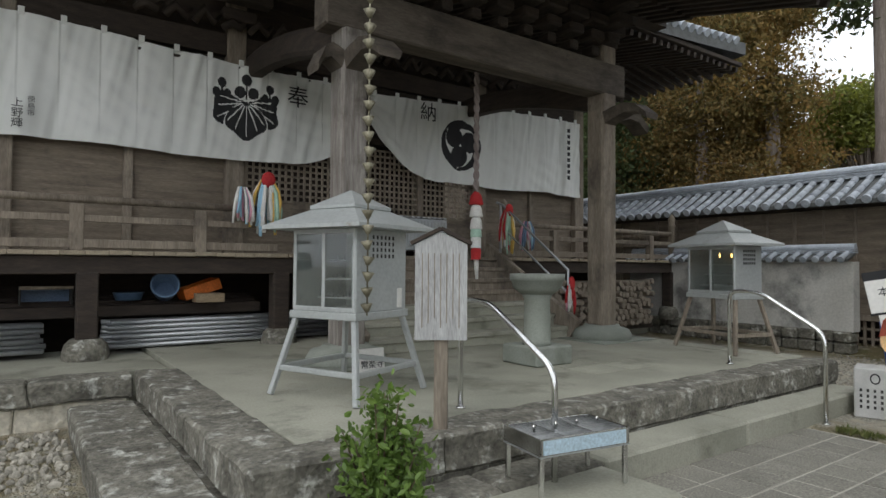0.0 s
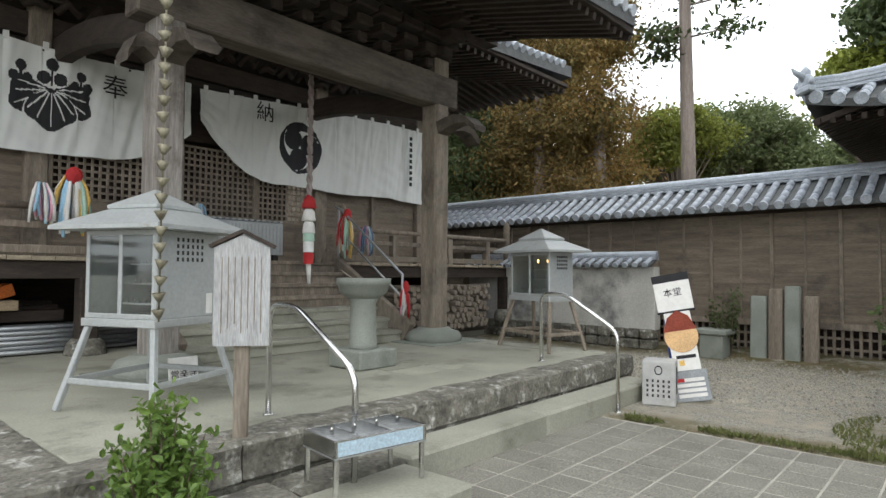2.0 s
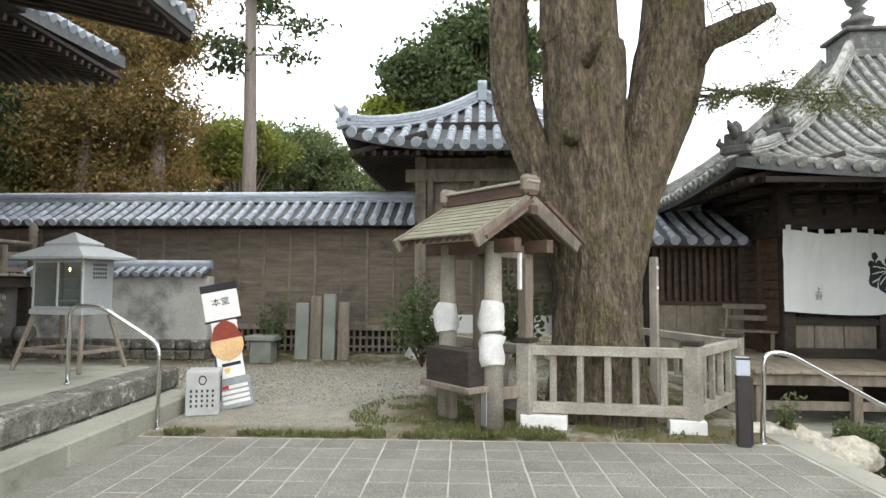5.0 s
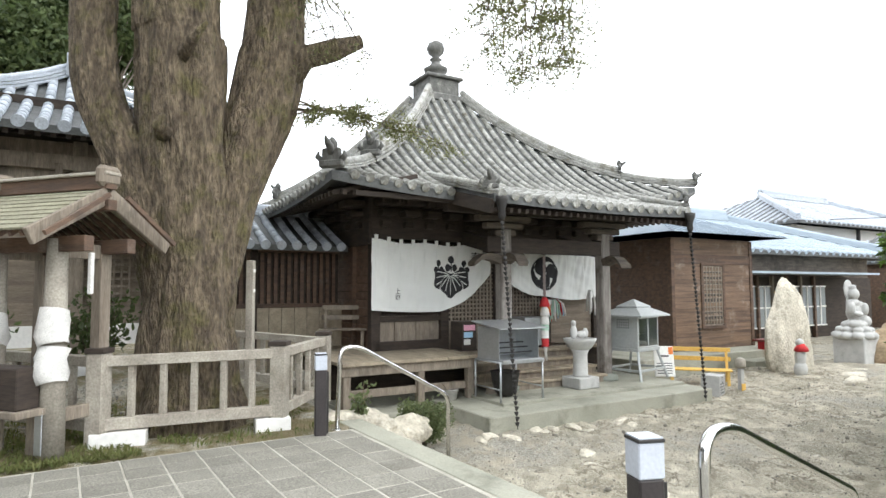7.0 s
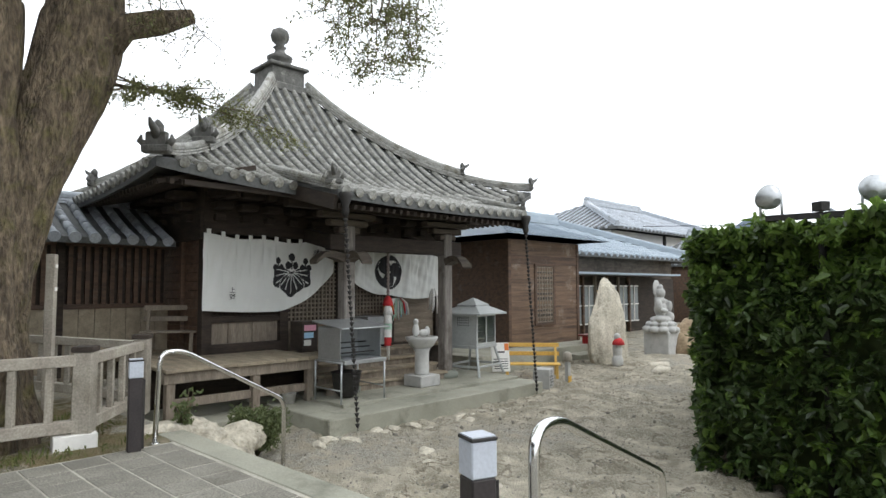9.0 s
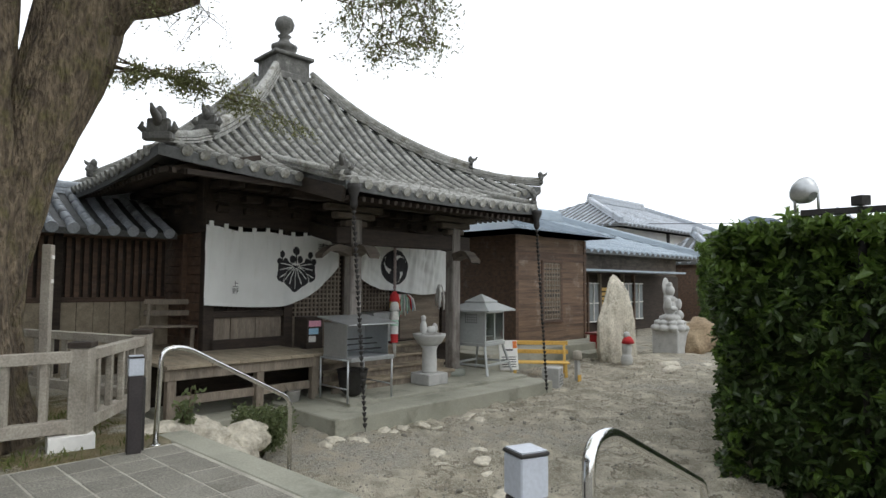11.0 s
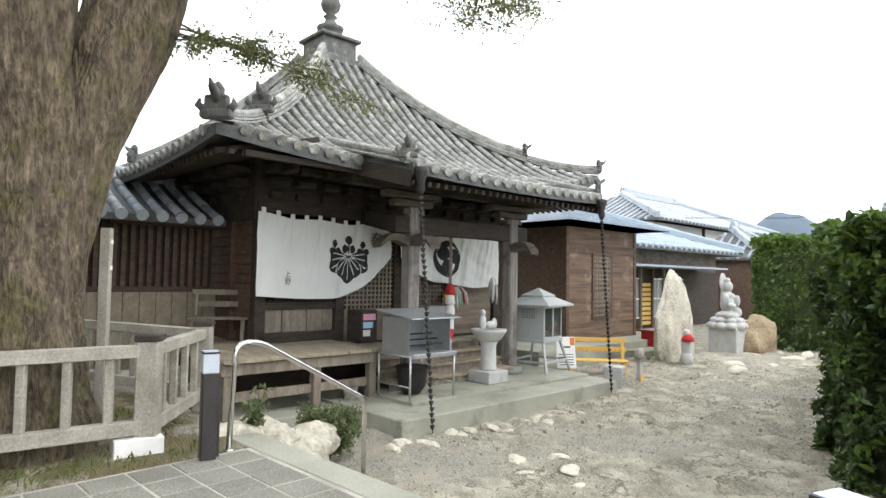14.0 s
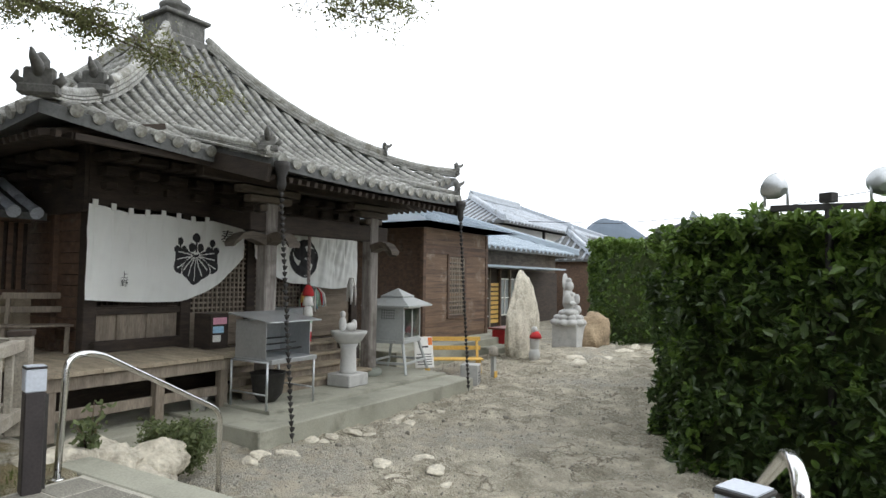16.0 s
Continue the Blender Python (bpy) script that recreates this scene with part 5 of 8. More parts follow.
def shed():
    root = thing("board_shed", FB, "dark brown board outbuilding with blue sheet roof", "building")
    x0, x1, y0, y1, z0, z1 = 13.4, 16.6, 10.4, 14.5, -0.1, 2.75
    n = 19
    h = (z1 - z0) / n
    for i in range(n):
        z = z0 + h * i
        bm = bmesh.new()
        bx(bm, x0, x1, -0.012, 0.012, 0, h + 0.012)
        bmesh.ops.transform(bm, matrix=pose(0, y0 - 0.01, z, 6.0 + rnd.uniform(-1.5, 1.5)), verts=bm.verts)
        part("board", bm, WOOD_SHED, root)
        bm = bmesh.new()
        bx(bm, -0.012, 0.012, y0, y1, 0, h + 0.012)
        bmesh.ops.transform(bm, matrix=pose(x0 - 0.01, 0, z, 0, 6.0 + rnd.uniform(-1.5, 1.5)), verts=bm.verts)
        part("board", bm, WOOD_BROWN, root)
    for x, y in ((x0, y0), (x1, y0)):
        boxpart("corner_post", root, WOOD_BROWN, x - 0.06, x + 0.06, y - 0.06, y + 0.06, z0, z1)
    boxpart("head_board", root, WOOD_BROWN, x0, x1, y0 - 0.05, y0, 2.1, 2.35)
    boxpart("window_back", root, IRON, 14.55, 15.35, y0 - 0.03, y0 - 0.016, 0.5, 2.05, 0)
    for a, b, c, d in ((14.47, 14.56, 0.42, 2.1), (15.34, 15.43, 0.42, 2.1)):
        boxpart("window_frame", root, WOOD_BROWN, a, b, y0 - 0.07, y0 - 0.012, c, d)
    for c in (0.42, 2.05):
        boxpart("window_frame", root, WOOD_BROWN, 14.47, 15.43, y0 - 0.075, y0 - 0.012, c, c + 0.08)
    lattice(root, 14.58, 15.32, y0 - 0.04, 0.52, 2.03, 0.12, 0.03, WOOD_GREY)
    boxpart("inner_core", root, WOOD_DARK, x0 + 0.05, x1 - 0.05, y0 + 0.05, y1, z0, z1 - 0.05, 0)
    bm = bmesh.new()
    e = [(x0 - 0.9, y0 - 0.75, 2.82), (x1 + 0.7, y0 - 0.75, 2.82), (x1 + 0.7, y1, 2.82), (x0 - 0.9, y1, 2.82)]
    r = [(x0 + 0.9, y0 + 1.3, 3.5), (x1 - 0.9, y0 + 1.3, 3.5)]
    vs = [bm.verts.new(p) for p in e + r]
    for q in ((0, 1, 5, 4), (1, 2, 5), (3, 0, 4), (2, 3, 4, 5), (0, 3, 2, 1)):
        bm.faces.new([vs[i] for i in q])
    bmesh.ops.solidify(bm, geom=bm.faces[:], thickness=0.03)
    part("sheet_roof", bm, TILE_BLUE, root)
    for i in range(17):
        f = (i + 0.5) / 17
        p = Vector(e[0]).lerp(Vector(e[1]), f)
        q = Vector((min(max(p.x, r[0][0]), r[1][0]), r[0][1], 3.5))
        k = min(1, 1 - max(0, r[0][0] - p.x) / 1.8, 1 - max(0, p.x - r[1][0]) / 1.6)
        q = Vector((p.x, p.y + (r[0][1] - p.y) * k, p.z + 0.68 * k))
        beampart("roof_seam", root, TILE_BLUE, p + Vector((0, 0, 0.02)), q + Vector((0, 0, 0.02)), 0.03, 0.03, 0)


shed()


def far_house():
    root = thing("house", FB, "two-storey white house with grey hipped tile roofs", "house")
    x0, x1, y0, y1 = 34.5, 52, 19.5, 29
    boxpart("wall", root, WHITE, x0, x1, y0, y1, -1, 5.0, 0)
    def hip(a, b, c, d, z, rise, o, mat_):
        e = [(a - o, c - o, z), (b + o, c - o, z), (b + o, d + o, z), (a - o, d + o, z)]
        m = (d - c) / 2 + o
        y = (c + d) / 2
        p, q = (a - o + m, y, z + rise), (b + o - m, y, z + rise)
        for u, v, s, t in ((e[0], e[1], p, q), (e[1], e[2], q, q), (e[2], e[3], q, p), (e[3], e[0], p, p)):
            roof_slope(root, u, v, s, tuple(k + 0.01 for k in t), mat_, 0.1, 0, pitch=0.5, length=0.6, r=0.08, under=0.15)
        ridge(root, [p, q], mat_, 0.5, 0.5)
        for u, v in ((e[0], p), (e[1], q)):
            ridge(root, [u, v], mat_, 0.35, 0.3, "hip_ridge")
    hip(x0, x1, y0, y1, 5.1, 2.4, 1.0, TILE)
    for a in (38.3, 46.5):
        w = boxpart("window", root, IRON, a, a + 1.5, y0 - 0.06, y0 - 0.01, 2.9, 4.2, 0)
        for q in ((a - 0.08, a), (a + 0.72, a + 0.78), (a + 1.5, a + 1.58)):
            boxpart("window_frame", w, IRON, q[0], q[1], y0 - 0.1, y0 - 0.02, 2.85, 4.25, 0)
    boxpart("corner_pipe", root, IRON, 41.4, 41.6, y0 - 0.15, y0, 0, 5, 0)
    # low wing before it
    # dark wing wall: the dim interior beneath the canopy is put in its colour
    boxpart("wing_wall", root, WOOD_DARK, 19.0, 32, 14.5, 22, -1, 1.9, 0)
    for q in range(9):
        a = 19.3 + q * 0.98
        boxpart("wing_post", root, WOOD_GREY if q % 2 else WOOD_BROWN, a - 0.06, a + 0.06, 14.36, 14.49, -0.6, 1.95, 0)
        if q == 5:
            for k in range(9):
                boxpart("door_slat", root, YELLOW, a + 0.1, a + 0.88, 14.42, 14.48, -0.4 + k * 0.2, -0.26 + k * 0.2, 0)
            continue
        w = boxpart("wing_window", root, PANE_GREY, a + 0.08, a + 0.9, 14.44, 14.485, -0.1, 1.5, 0)
        for z in (-0.12, 0.66, 1.5):
            boxpart("window_bar", w, WHITE, a + 0.08, a + 0.9, 14.4, 14.44, z, z + 0.05, 0)
        boxpart("window_bar", w, WHITE, a + 0.46, a + 0.52, 14.4, 14.44, -0.1, 1.5, 0)
    hip(18, 33, 14.5, 24, 2.9, 1.9, 0.6, TILE_BLUE)
    boxpart("wing_canopy", root, TILE_BLUE, 17.5, 30, 13.2, 14.5, 2.0, 2.08, 0)
    boxpart("wing_upper", root, WOOD_SHADED, 19, 32, 14.6, 22, 1.9, 3.0, 0)
    hip(36, 41, 14, 18.5, 2.8, 1.7, 0.4, TILE)
    boxpart("annex_wall", root, WOOD_BROWN, 36, 41, 14, 18.5, -1, 2.8, 0)


far_house()


# ---- trees ----
def bark_stem(bm, pts, radii, seg=72, steps=9, ribs=11, depth=0.055):
    """A fluted, fissured stem: smooth path between the given rings, ridges that wander up it."""
    P = [Vector(p) for p in pts]
    line, rad = [], []
    for i in range(len(P) - 1):
        p0, p1, p2, p3 = P[max(i - 1, 0)], P[i], P[i + 1], P[min(i + 2, len(P) - 1)]
        for k in range(steps):
            f = k / steps
            line.append(0.5 * (2 * p1 + (p2 - p0) * f + (2 * p0 - 5 * p1 + 4 * p2 - p3) * f * f + (3 * p1 - p0 - 3 * p2 + p3) * f ** 3))
            g = f * f * (3 - 2 * f)
            rad.append(radii[i] * (1 - g) + radii[i + 1] * g)
    line.append(P[-1])
    rad.append(radii[-1])
    rings = []
    for c, r0 in zip(line, rad):
        ring = []
        for k in range(seg):
            a = 2 * math.pi * k / seg
            v = Vector((math.cos(a), math.sin(a), 0))
            w = 1.6 * noise.noise((c.x + v.x, c.y + v.y, c.z * 0.7))
            r1 = 1 + depth * math.sin(ribs * a + 3 * w) + 0.13 * noise.noise(Vector((v.x * 1.4, v.y * 1.4, c.z * 0.6 + c.x)))
            r1 += 0.035 * abs(noise.noise(Vector((v.x * 7, v.y * 7, c.z * 1.6)))) + 0.02 * noise.noise(Vector((v.x * 14, v.y * 14, c.z * 5)))
            ring.append(bm.verts.new(c + v * r0 * r1))
        rings.append(ring)
    for a, b in zip(rings, rings[1:]):
        for k in range(seg):
            bm.faces.new((a[k], a[(k + 1) % seg], b[(k + 1) % seg], b[k])).smooth = True
    bm.faces.new(rings[-1])


def big_tree():
    base = Vector((7.21, 2.58, 0))
    root = thing("old_tree", Matrix.Translation(base), "huge old tree with ribbed mossy bark and several stems", "tree")
    R, B = Vector((0.42, -0.907, 0)), Vector((0.907, 0.42, 0))

    def at(side, back, z):
        return R * side + B * back + Vector((0, 0, z))

    bm = bmesh.new()
    bark_stem(bm, [at(0, 0, -0.25), at(0, 0, 0.1), at(0, 0, 0.6), at(0, 0, 1.2), at(0.02, 0, 1.9), at(0.05, 0.05, 2.6)], [0.74, 0.6, 0.52, 0.475, 0.44, 0.36])
    bark_stem(bm, [at(-0.16, 0, 1.3), at(-0.4, -0.02, 2.2), at(-0.68, 0.0, 2.9), at(-0.97, 0.05, 3.6), at(-1.07, 0.1, 4.3), at(-1.1, 0.15, 5.0), at(-1.3, 0.3, 9)], [0.3, 0.29, 0.26, 0.24, 0.225, 0.23, 0.13])
    bark_stem(bm, [at(-0.02, 0.02, 1.6), at(-0.06, 0.0, 2.3), at(-0.12, 0, 2.9), at(-0.14, 0.02, 3.6), at(-0.18, 0.05, 4.3), at(-0.25, 0.05, 5.0), at(-0.2, 0.2, 10)], [0.38, 0.44, 0.46, 0.46, 0.46, 0.44, 0.2])
    bark_stem(bm, [at(0.1, 0.08, 1.5), at(0.25, 0.12, 2.3), at(0.47, 0.2, 2.9), at(0.7, 0.25, 3.6), at(0.83, 0.3, 4.3), at(0.9, 0.3, 5.0), at(1.2, 0.5, 9)], [0.36, 0.38, 0.39, 0.39, 0.4, 0.36, 0.15])
    part("trunk", bm, BARK, root)
    tubepart("broken_limb", root, BARK, [at(0.95, 0.2, 4.1), at(1.25, 0.15, 4.42), at(1.6, 0.1, 4.52), at(1.95, 0.05, 4.66)], [0.24, 0.16, 0.13, 0.09], 14, rough=0.25, freq=3)
    tubepart("limb_stub", root, BARK, [at(-0.15, -0.4, 4.0), at(-0.02, -0.62, 4.16), at(0.1, -0.72, 4.3)], [0.08, 0.05, 0.02], 8, rough=0.2, freq=3)
    tubepart("limb_stub", root, BARK, [at(-0.3, -0.38, 3.15), at(-0.34, -0.58, 3.2), at(-0.3, -0.62, 3.3)], [0.1, 0.07, 0.03], 8, rough=0.2, freq=3)
    # hanging branches with needles before the small hall's roof
    pts = []
    bm = bmesh.new()
    r = random.Random(3)

    def spray(p, q, sagz, n, spread, leaves, rr=0.014):
        p, q = Vector(p), Vector(q)
        line = [p.lerp(q, k / 8) - Vector((0, 0, sagz * (k / 8) ** 2)) + Vector((r.uniform(-1, 1), r.uniform(-1, 1), r.uniform(-1, 1))) * 0.04 for k in range(9)]
        tube(bm, line, [rr * (1 - 0.09 * k) for k in range(9)], 5)
        for _ in range(n):
            a = line[r.randrange(2, 9)]
            e = a + Vector((r.uniform(-1, 1), r.uniform(-1, 1), r.uniform(-0.9, 0.35))) * spread
            tube(bm, [a, a.lerp(e, 0.5) + Vector((0, 0, 0.03)), e], [rr * 0.35, rr * 0.25, rr * 0.1], 4)
            for k in range(leaves):
                w = a.lerp(e, r.uniform(0.35, 1.0))
                pts.append(w + Vector((r.gauss(0, 1), r.gauss(0, 1), r.gauss(0, 0.7))) * 0.05)

    for k in range(6):
        spray(at(0.85, 0.2, 3.6 + 0.06 * k), at(2.2 + 0.22 * k, 0.1 + 0.08 * (k % 3), 3.95 - 0.08 * k), 0.12, 20, 0.24, 34)
    for k in range(5):
        spray(at(1.2, 0.1, 5.6), at(1.25 + 0.22 * k, -0.3, 4.2 + 0.12 * (k % 2)), 0.0, 14, 0.4, 12)
    for k in range(9):
        spray(at(3.37 - 0.3 + 0.1 * k, -1.85, 4.1 + 1.1), at(3.37 - 0.65 + 0.16 * k, -1.85 + 0.1 * (k % 3), 4.1 - 0.3 * math.sin(k * 0.4)), 0.0, 30, 0.32, 26)
    part("branch_spray", bm, BARK, root)
    cards("foliage", pts, 0.016, LEAF_TREE, root, 4, long=2.8)
    pts = []
    for _ in range(26000):
        a, rad = r.uniform(0, 6.28), 3.4 * math.sqrt(r.random())
        c = Vector((rad * math.cos(a) + 0.2, rad * math.sin(a) * 1.2 - 0.3, 8.2 + r.gauss(0, 1.5)))
        if noise.noise(c * 0.9) > 0.0 and c.z > 6.4:
            pts.append(c)
    cards("crown", pts, 0.1, LEAF_TREE, root, 5)


big_tree()


def conifer(x, y, h, rad, material, seed, z0=2.0, n=9000, size=0.32, label="tall cedar with rusty brown autumn foliage", crown_from=0.2, gap=-0.05):
    root = thing("cedar_tree", pose(x, y, 0), label, "tree", "woods behind the precinct wall")
    r = random.Random(seed)
    bm = bmesh.new()
    tube(bm, [(0, 0, -0.5), (0.1, 0, h * 0.4), (0, 0.1, h * 0.95)], [0.35, 0.25, 0.05], 10, 0.1, 1)
    limbs = []
    for k in range(38):
        zz = h * (crown_from + (0.97 - crown_from) * r.random())
        f = 1 - (zz / h - crown_from) / (1 - crown_from)
        a = r.uniform(0, 6.28)
        L = rad * (0.25 + 0.85 * f ** 0.7) * r.uniform(0.6, 1.1)
        e = Vector((math.cos(a) * L, math.sin(a) * L, zz - 0.25 * L))
        limbs.append((Vector((0, 0, zz)), e))
        tube(bm, [(0, 0, zz), e * 0.6 + Vector((0, 0, zz * 0.4 + 0.1)), e], [0.06, 0.04, 0.01], 5)
    part("trunk", bm, TRUNK, root)
    pts = []
    per = n // len(limbs)
    for p, e in limbs:
        for _ in range(per):
            f = r.uniform(0.25, 1.08)
            c = p.lerp(e, f)
            s = 0.2 + 0.55 * (1 - abs(f - 0.7)) * rad / 3
            pts.append(c + Vector((r.gauss(0, s), r.gauss(0, s), r.gauss(-0.15, s * 0.6))))
    cards("crown", pts, size, material, root, seed, long=2.2)


def to_b(s, d):
    v = FB @ Vector((s, d, 0))
    return v.x, v.y


def woods():
    spec = [(-13.0, 19.5, 11.0, 2.3, LEAF_BROWN), (-11.2, 20.8, 12.5, 2.3, LEAF_BROWN), (-14.8, 20.5, 11.5, 2.4, LEAF_BROWN), (-16.6, 19.5, 10, 2.5, LEAF_CEDAR), (-18.5, 20, 10, 2.6, LEAF_CEDAR),
            (-15.5, 26, 14, 3.0, LEAF_BROWN), (-21, 24, 13, 3, LEAF_CEDAR), (-24, 26, 13, 3, LEAF_CEDAR)]
    for i, (s, d, h, rad, m) in enumerate(spec):
        x, y = to_b(s, d)
        conifer(x, y, h, rad, m, 20 + i, n=44000, size=0.075, label="tall cedar with rusty brown foliage" if m is LEAF_BROWN else "tall dark green cedar behind the wall", crown_from=0.14)
    x, y = to_b(-8.3, 22)
    root = thing("bare_cedar", pose(x, y, 0), "very tall bare-trunked cedar with sparse top foliage", "tree", "woods behind the precinct wall")
    bm = bmesh.new()
    tube(bm, [(0, 0, -0.5), (0.05, 0, 6), (-0.05, 0, 12), (0, 0, 19)], [0.3, 0.25, 0.2, 0.12], 12, 0.08, 1)
    r = random.Random(5)
    pts = []
    for k in range(22):
        a, zz = r.uniform(0, 6.28), r.uniform(9.5, 17)
        L = r.uniform(0.8, 2.6)
        e = Vector((math.cos(a) * L, math.sin(a) * L, zz - 0.3))
        tube(bm, [(0, 0, zz), e], [0.05, 0.01], 5)
        for _ in range(130):
            pts.append(Vector((0, 0, zz)).lerp(e, r.uniform(0.5, 1.1)) + Vector((r.gauss(0, 0.3), r.gauss(0, 0.3), r.gauss(0, 0.2))))
    part("trunk", bm, TRUNK, root)
    cards("crown", pts, 0.13, LEAF_CEDAR, root, 9, long=2.0)
    # rounded broadleaf crowns further off
    for i, (s, d, h, rad, m) in enumerate([(-11.6, 29, 9.6, 2.4, LEAF_YELL), (-10.0, 33, 10.3, 3.0, LEAF_OAK), (-7.4, 35, 9.0, 2.8, LEAF_OAK), (-12.5, 34, 10.5, 3.0, LEAF_OAK), (-5.0, 35, 7.6, 2.4, LEAF_OAK), (-2.9, 24, 9.0, 1.7, LEAF_YELL), (-1.6, 24, 11.2, 2.3, LEAF_CEDAR), (0.2, 25, 13, 2.6, LEAF_CEDAR)]):
        x, y = to_b(s, d)
        root = thing("broadleaf_tree", pose(x, y, 0), "rounded green broadleaf tree beyond the wall", "tree", "woods behind the precinct wall")
        r = random.Random(60 + i)
        bm = bmesh.new()
        tube(bm, [(0, 0, -0.5), (0.1, 0, h * 0.5), (0, 0, h * 0.85)], [0.3, 0.2, 0.06], 9, 0.1, 1)
        pts = []
        for k in range(60):
            a, b = r.uniform(0, 6.28), math.acos(r.uniform(-0.5, 1))
            q = Vector((math.sin(b) * math.cos(a), math.sin(b) * math.sin(a), math.cos(b) * 0.85)) * rad * r.uniform(0.55, 1.0) + Vector((0, 0, h - rad * 0.9))
            tube(bm, [(0, 0, h * 0.45), q], [0.07, 0.015], 4)
            s_ = rad * r.uniform(0.1, 0.2)
            for _ in range(330):
                pts.append(q + Vector((r.gauss(0, s_), r.gauss(0, s_), r.gauss(0, s_ * 0.7))))
        part("trunk", bm, TRUNK, root)
        cards("crown", pts, 0.13, m, root, 70 + i)


woods()


def hedge(name, corners, z0, z1, n, seed, label, dark=0.58, size=0.058):
    """A clipped hedge: a leafy skin over a twiggy core, along a footprint."""
    m = Matrix()
    root = thing(name, m, label, "hedge", "clipped hedges")
    P = [Vector((*c, 0)) for c in corners]
    c0 = sum(P, Vector()) / len(P)
    bm = bmesh.new()
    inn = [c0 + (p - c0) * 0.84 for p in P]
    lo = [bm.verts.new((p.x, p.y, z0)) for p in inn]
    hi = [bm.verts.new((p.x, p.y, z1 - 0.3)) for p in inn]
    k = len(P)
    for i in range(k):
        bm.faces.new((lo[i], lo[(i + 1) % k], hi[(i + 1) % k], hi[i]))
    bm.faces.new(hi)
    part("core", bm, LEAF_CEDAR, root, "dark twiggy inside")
    r = random.Random(seed)
    tips = []
    per = [(P[(i + 1) % k] - P[i]).length for i in range(k)]
    H = z1 - z0
    area = [L * H for L in per]
    top = abs(sum(P[i].x * P[(i + 1) % k].y - P[(i + 1) % k].x * P[i].y for i in range(k)) / 2)
    tot = sum(area) + top
    n //= 6
    for i in range(k):
        for _ in range(int(n * area[i] / tot)):
            p = P[i].lerp(P[(i + 1) % k], r.random())
            z = z0 + H * r.random()
            nrm = (p - c0).normalized()
            edge = smooth(z, z1 - 0.45, z1) * 0.26
            bump = 0.2 * noise.noise((p.x * 1.3, p.y * 1.3, z * 1.3)) + 0.16 * noise.noise((p.x * 4, p.y * 4, z * 4))
            tips.append((p + nrm * (bump - 0.13 - edge - abs(r.gauss(0, 0.09))) + Vector((0, 0, z)), nrm * 0.85 + Vector((0, 0, 0.05))))
    for _ in range(int(n * top / tot)):
        i = r.randrange(k)
        a, b = r.random(), r.random()
        if a + b > 1:
            a, b = 1 - a, 1 - b
        p = c0 + (P[i] - c0) * a + (P[(i + 1) % k] - c0) * b
        z = z1 + 0.12 * noise.noise((p.x * 1.3, p.y * 1.3, 9)) + 0.1 * noise.noise((p.x * 5, p.y * 5, 9)) - abs(r.gauss(0, 0.08)) + (0.12 * r.random() if r.random() < 0.08 else 0)
        tips.append((Vector((p.x, p.y, z)), Vector((0, 0, 0.9))))
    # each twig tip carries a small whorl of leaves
    old, light_green = ([], []), ([], [])
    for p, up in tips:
        # light green whorls are far more frequent near the top
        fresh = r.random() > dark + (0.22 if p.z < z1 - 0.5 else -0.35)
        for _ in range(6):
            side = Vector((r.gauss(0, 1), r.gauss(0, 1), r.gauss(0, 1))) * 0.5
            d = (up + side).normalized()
            to = light_green if fresh else old
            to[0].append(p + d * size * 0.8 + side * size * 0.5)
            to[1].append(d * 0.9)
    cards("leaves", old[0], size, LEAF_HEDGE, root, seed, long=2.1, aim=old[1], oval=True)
    cards("young_leaves", light_green[0], size * 0.95, LEAF_LIGHT, root, seed + 1, long=2.1, aim=light_green[1], oval=True, label="light green leaves, more of them near the top")


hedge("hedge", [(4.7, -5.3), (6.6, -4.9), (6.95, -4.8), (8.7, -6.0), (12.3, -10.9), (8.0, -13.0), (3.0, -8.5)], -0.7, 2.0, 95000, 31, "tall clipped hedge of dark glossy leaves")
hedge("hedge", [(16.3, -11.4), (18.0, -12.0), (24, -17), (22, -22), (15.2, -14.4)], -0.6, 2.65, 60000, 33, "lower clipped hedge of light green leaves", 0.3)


# ---- things before the main hall ----
def pyramid_cap(parent, w, d, z, h1, h2, material, name="roof"):
    """A two-tier hipped metal cap."""
    bm = bmesh.new()
    rings = [(1.0, 0), (1.0, 0.03), (0.45, h1), (0.47, h1 + 0.005), (0.47, h1 + 0.03), (0.08, h1 + h2), (0.02, h1 + h2 + 0.02)]
    rs = []
    for k, h in rings:
        rs.append([bm.verts.new((sx * w / 2 * k, sy * d / 2 * k, z + h)) for sx, sy in ((-1, -1), (1, -1), (1, 1), (-1, 1))])
    for a, b in zip(rs, rs[1:]):
        for i in range(4):
            bm.faces.new((a[i], a[(i + 1) % 4], b[(i + 1) % 4], b[i]))
    bm.faces.new(list(reversed(rs[0])))
    bm.faces.new(rs[-1])
    return part(name, bm, material, parent)


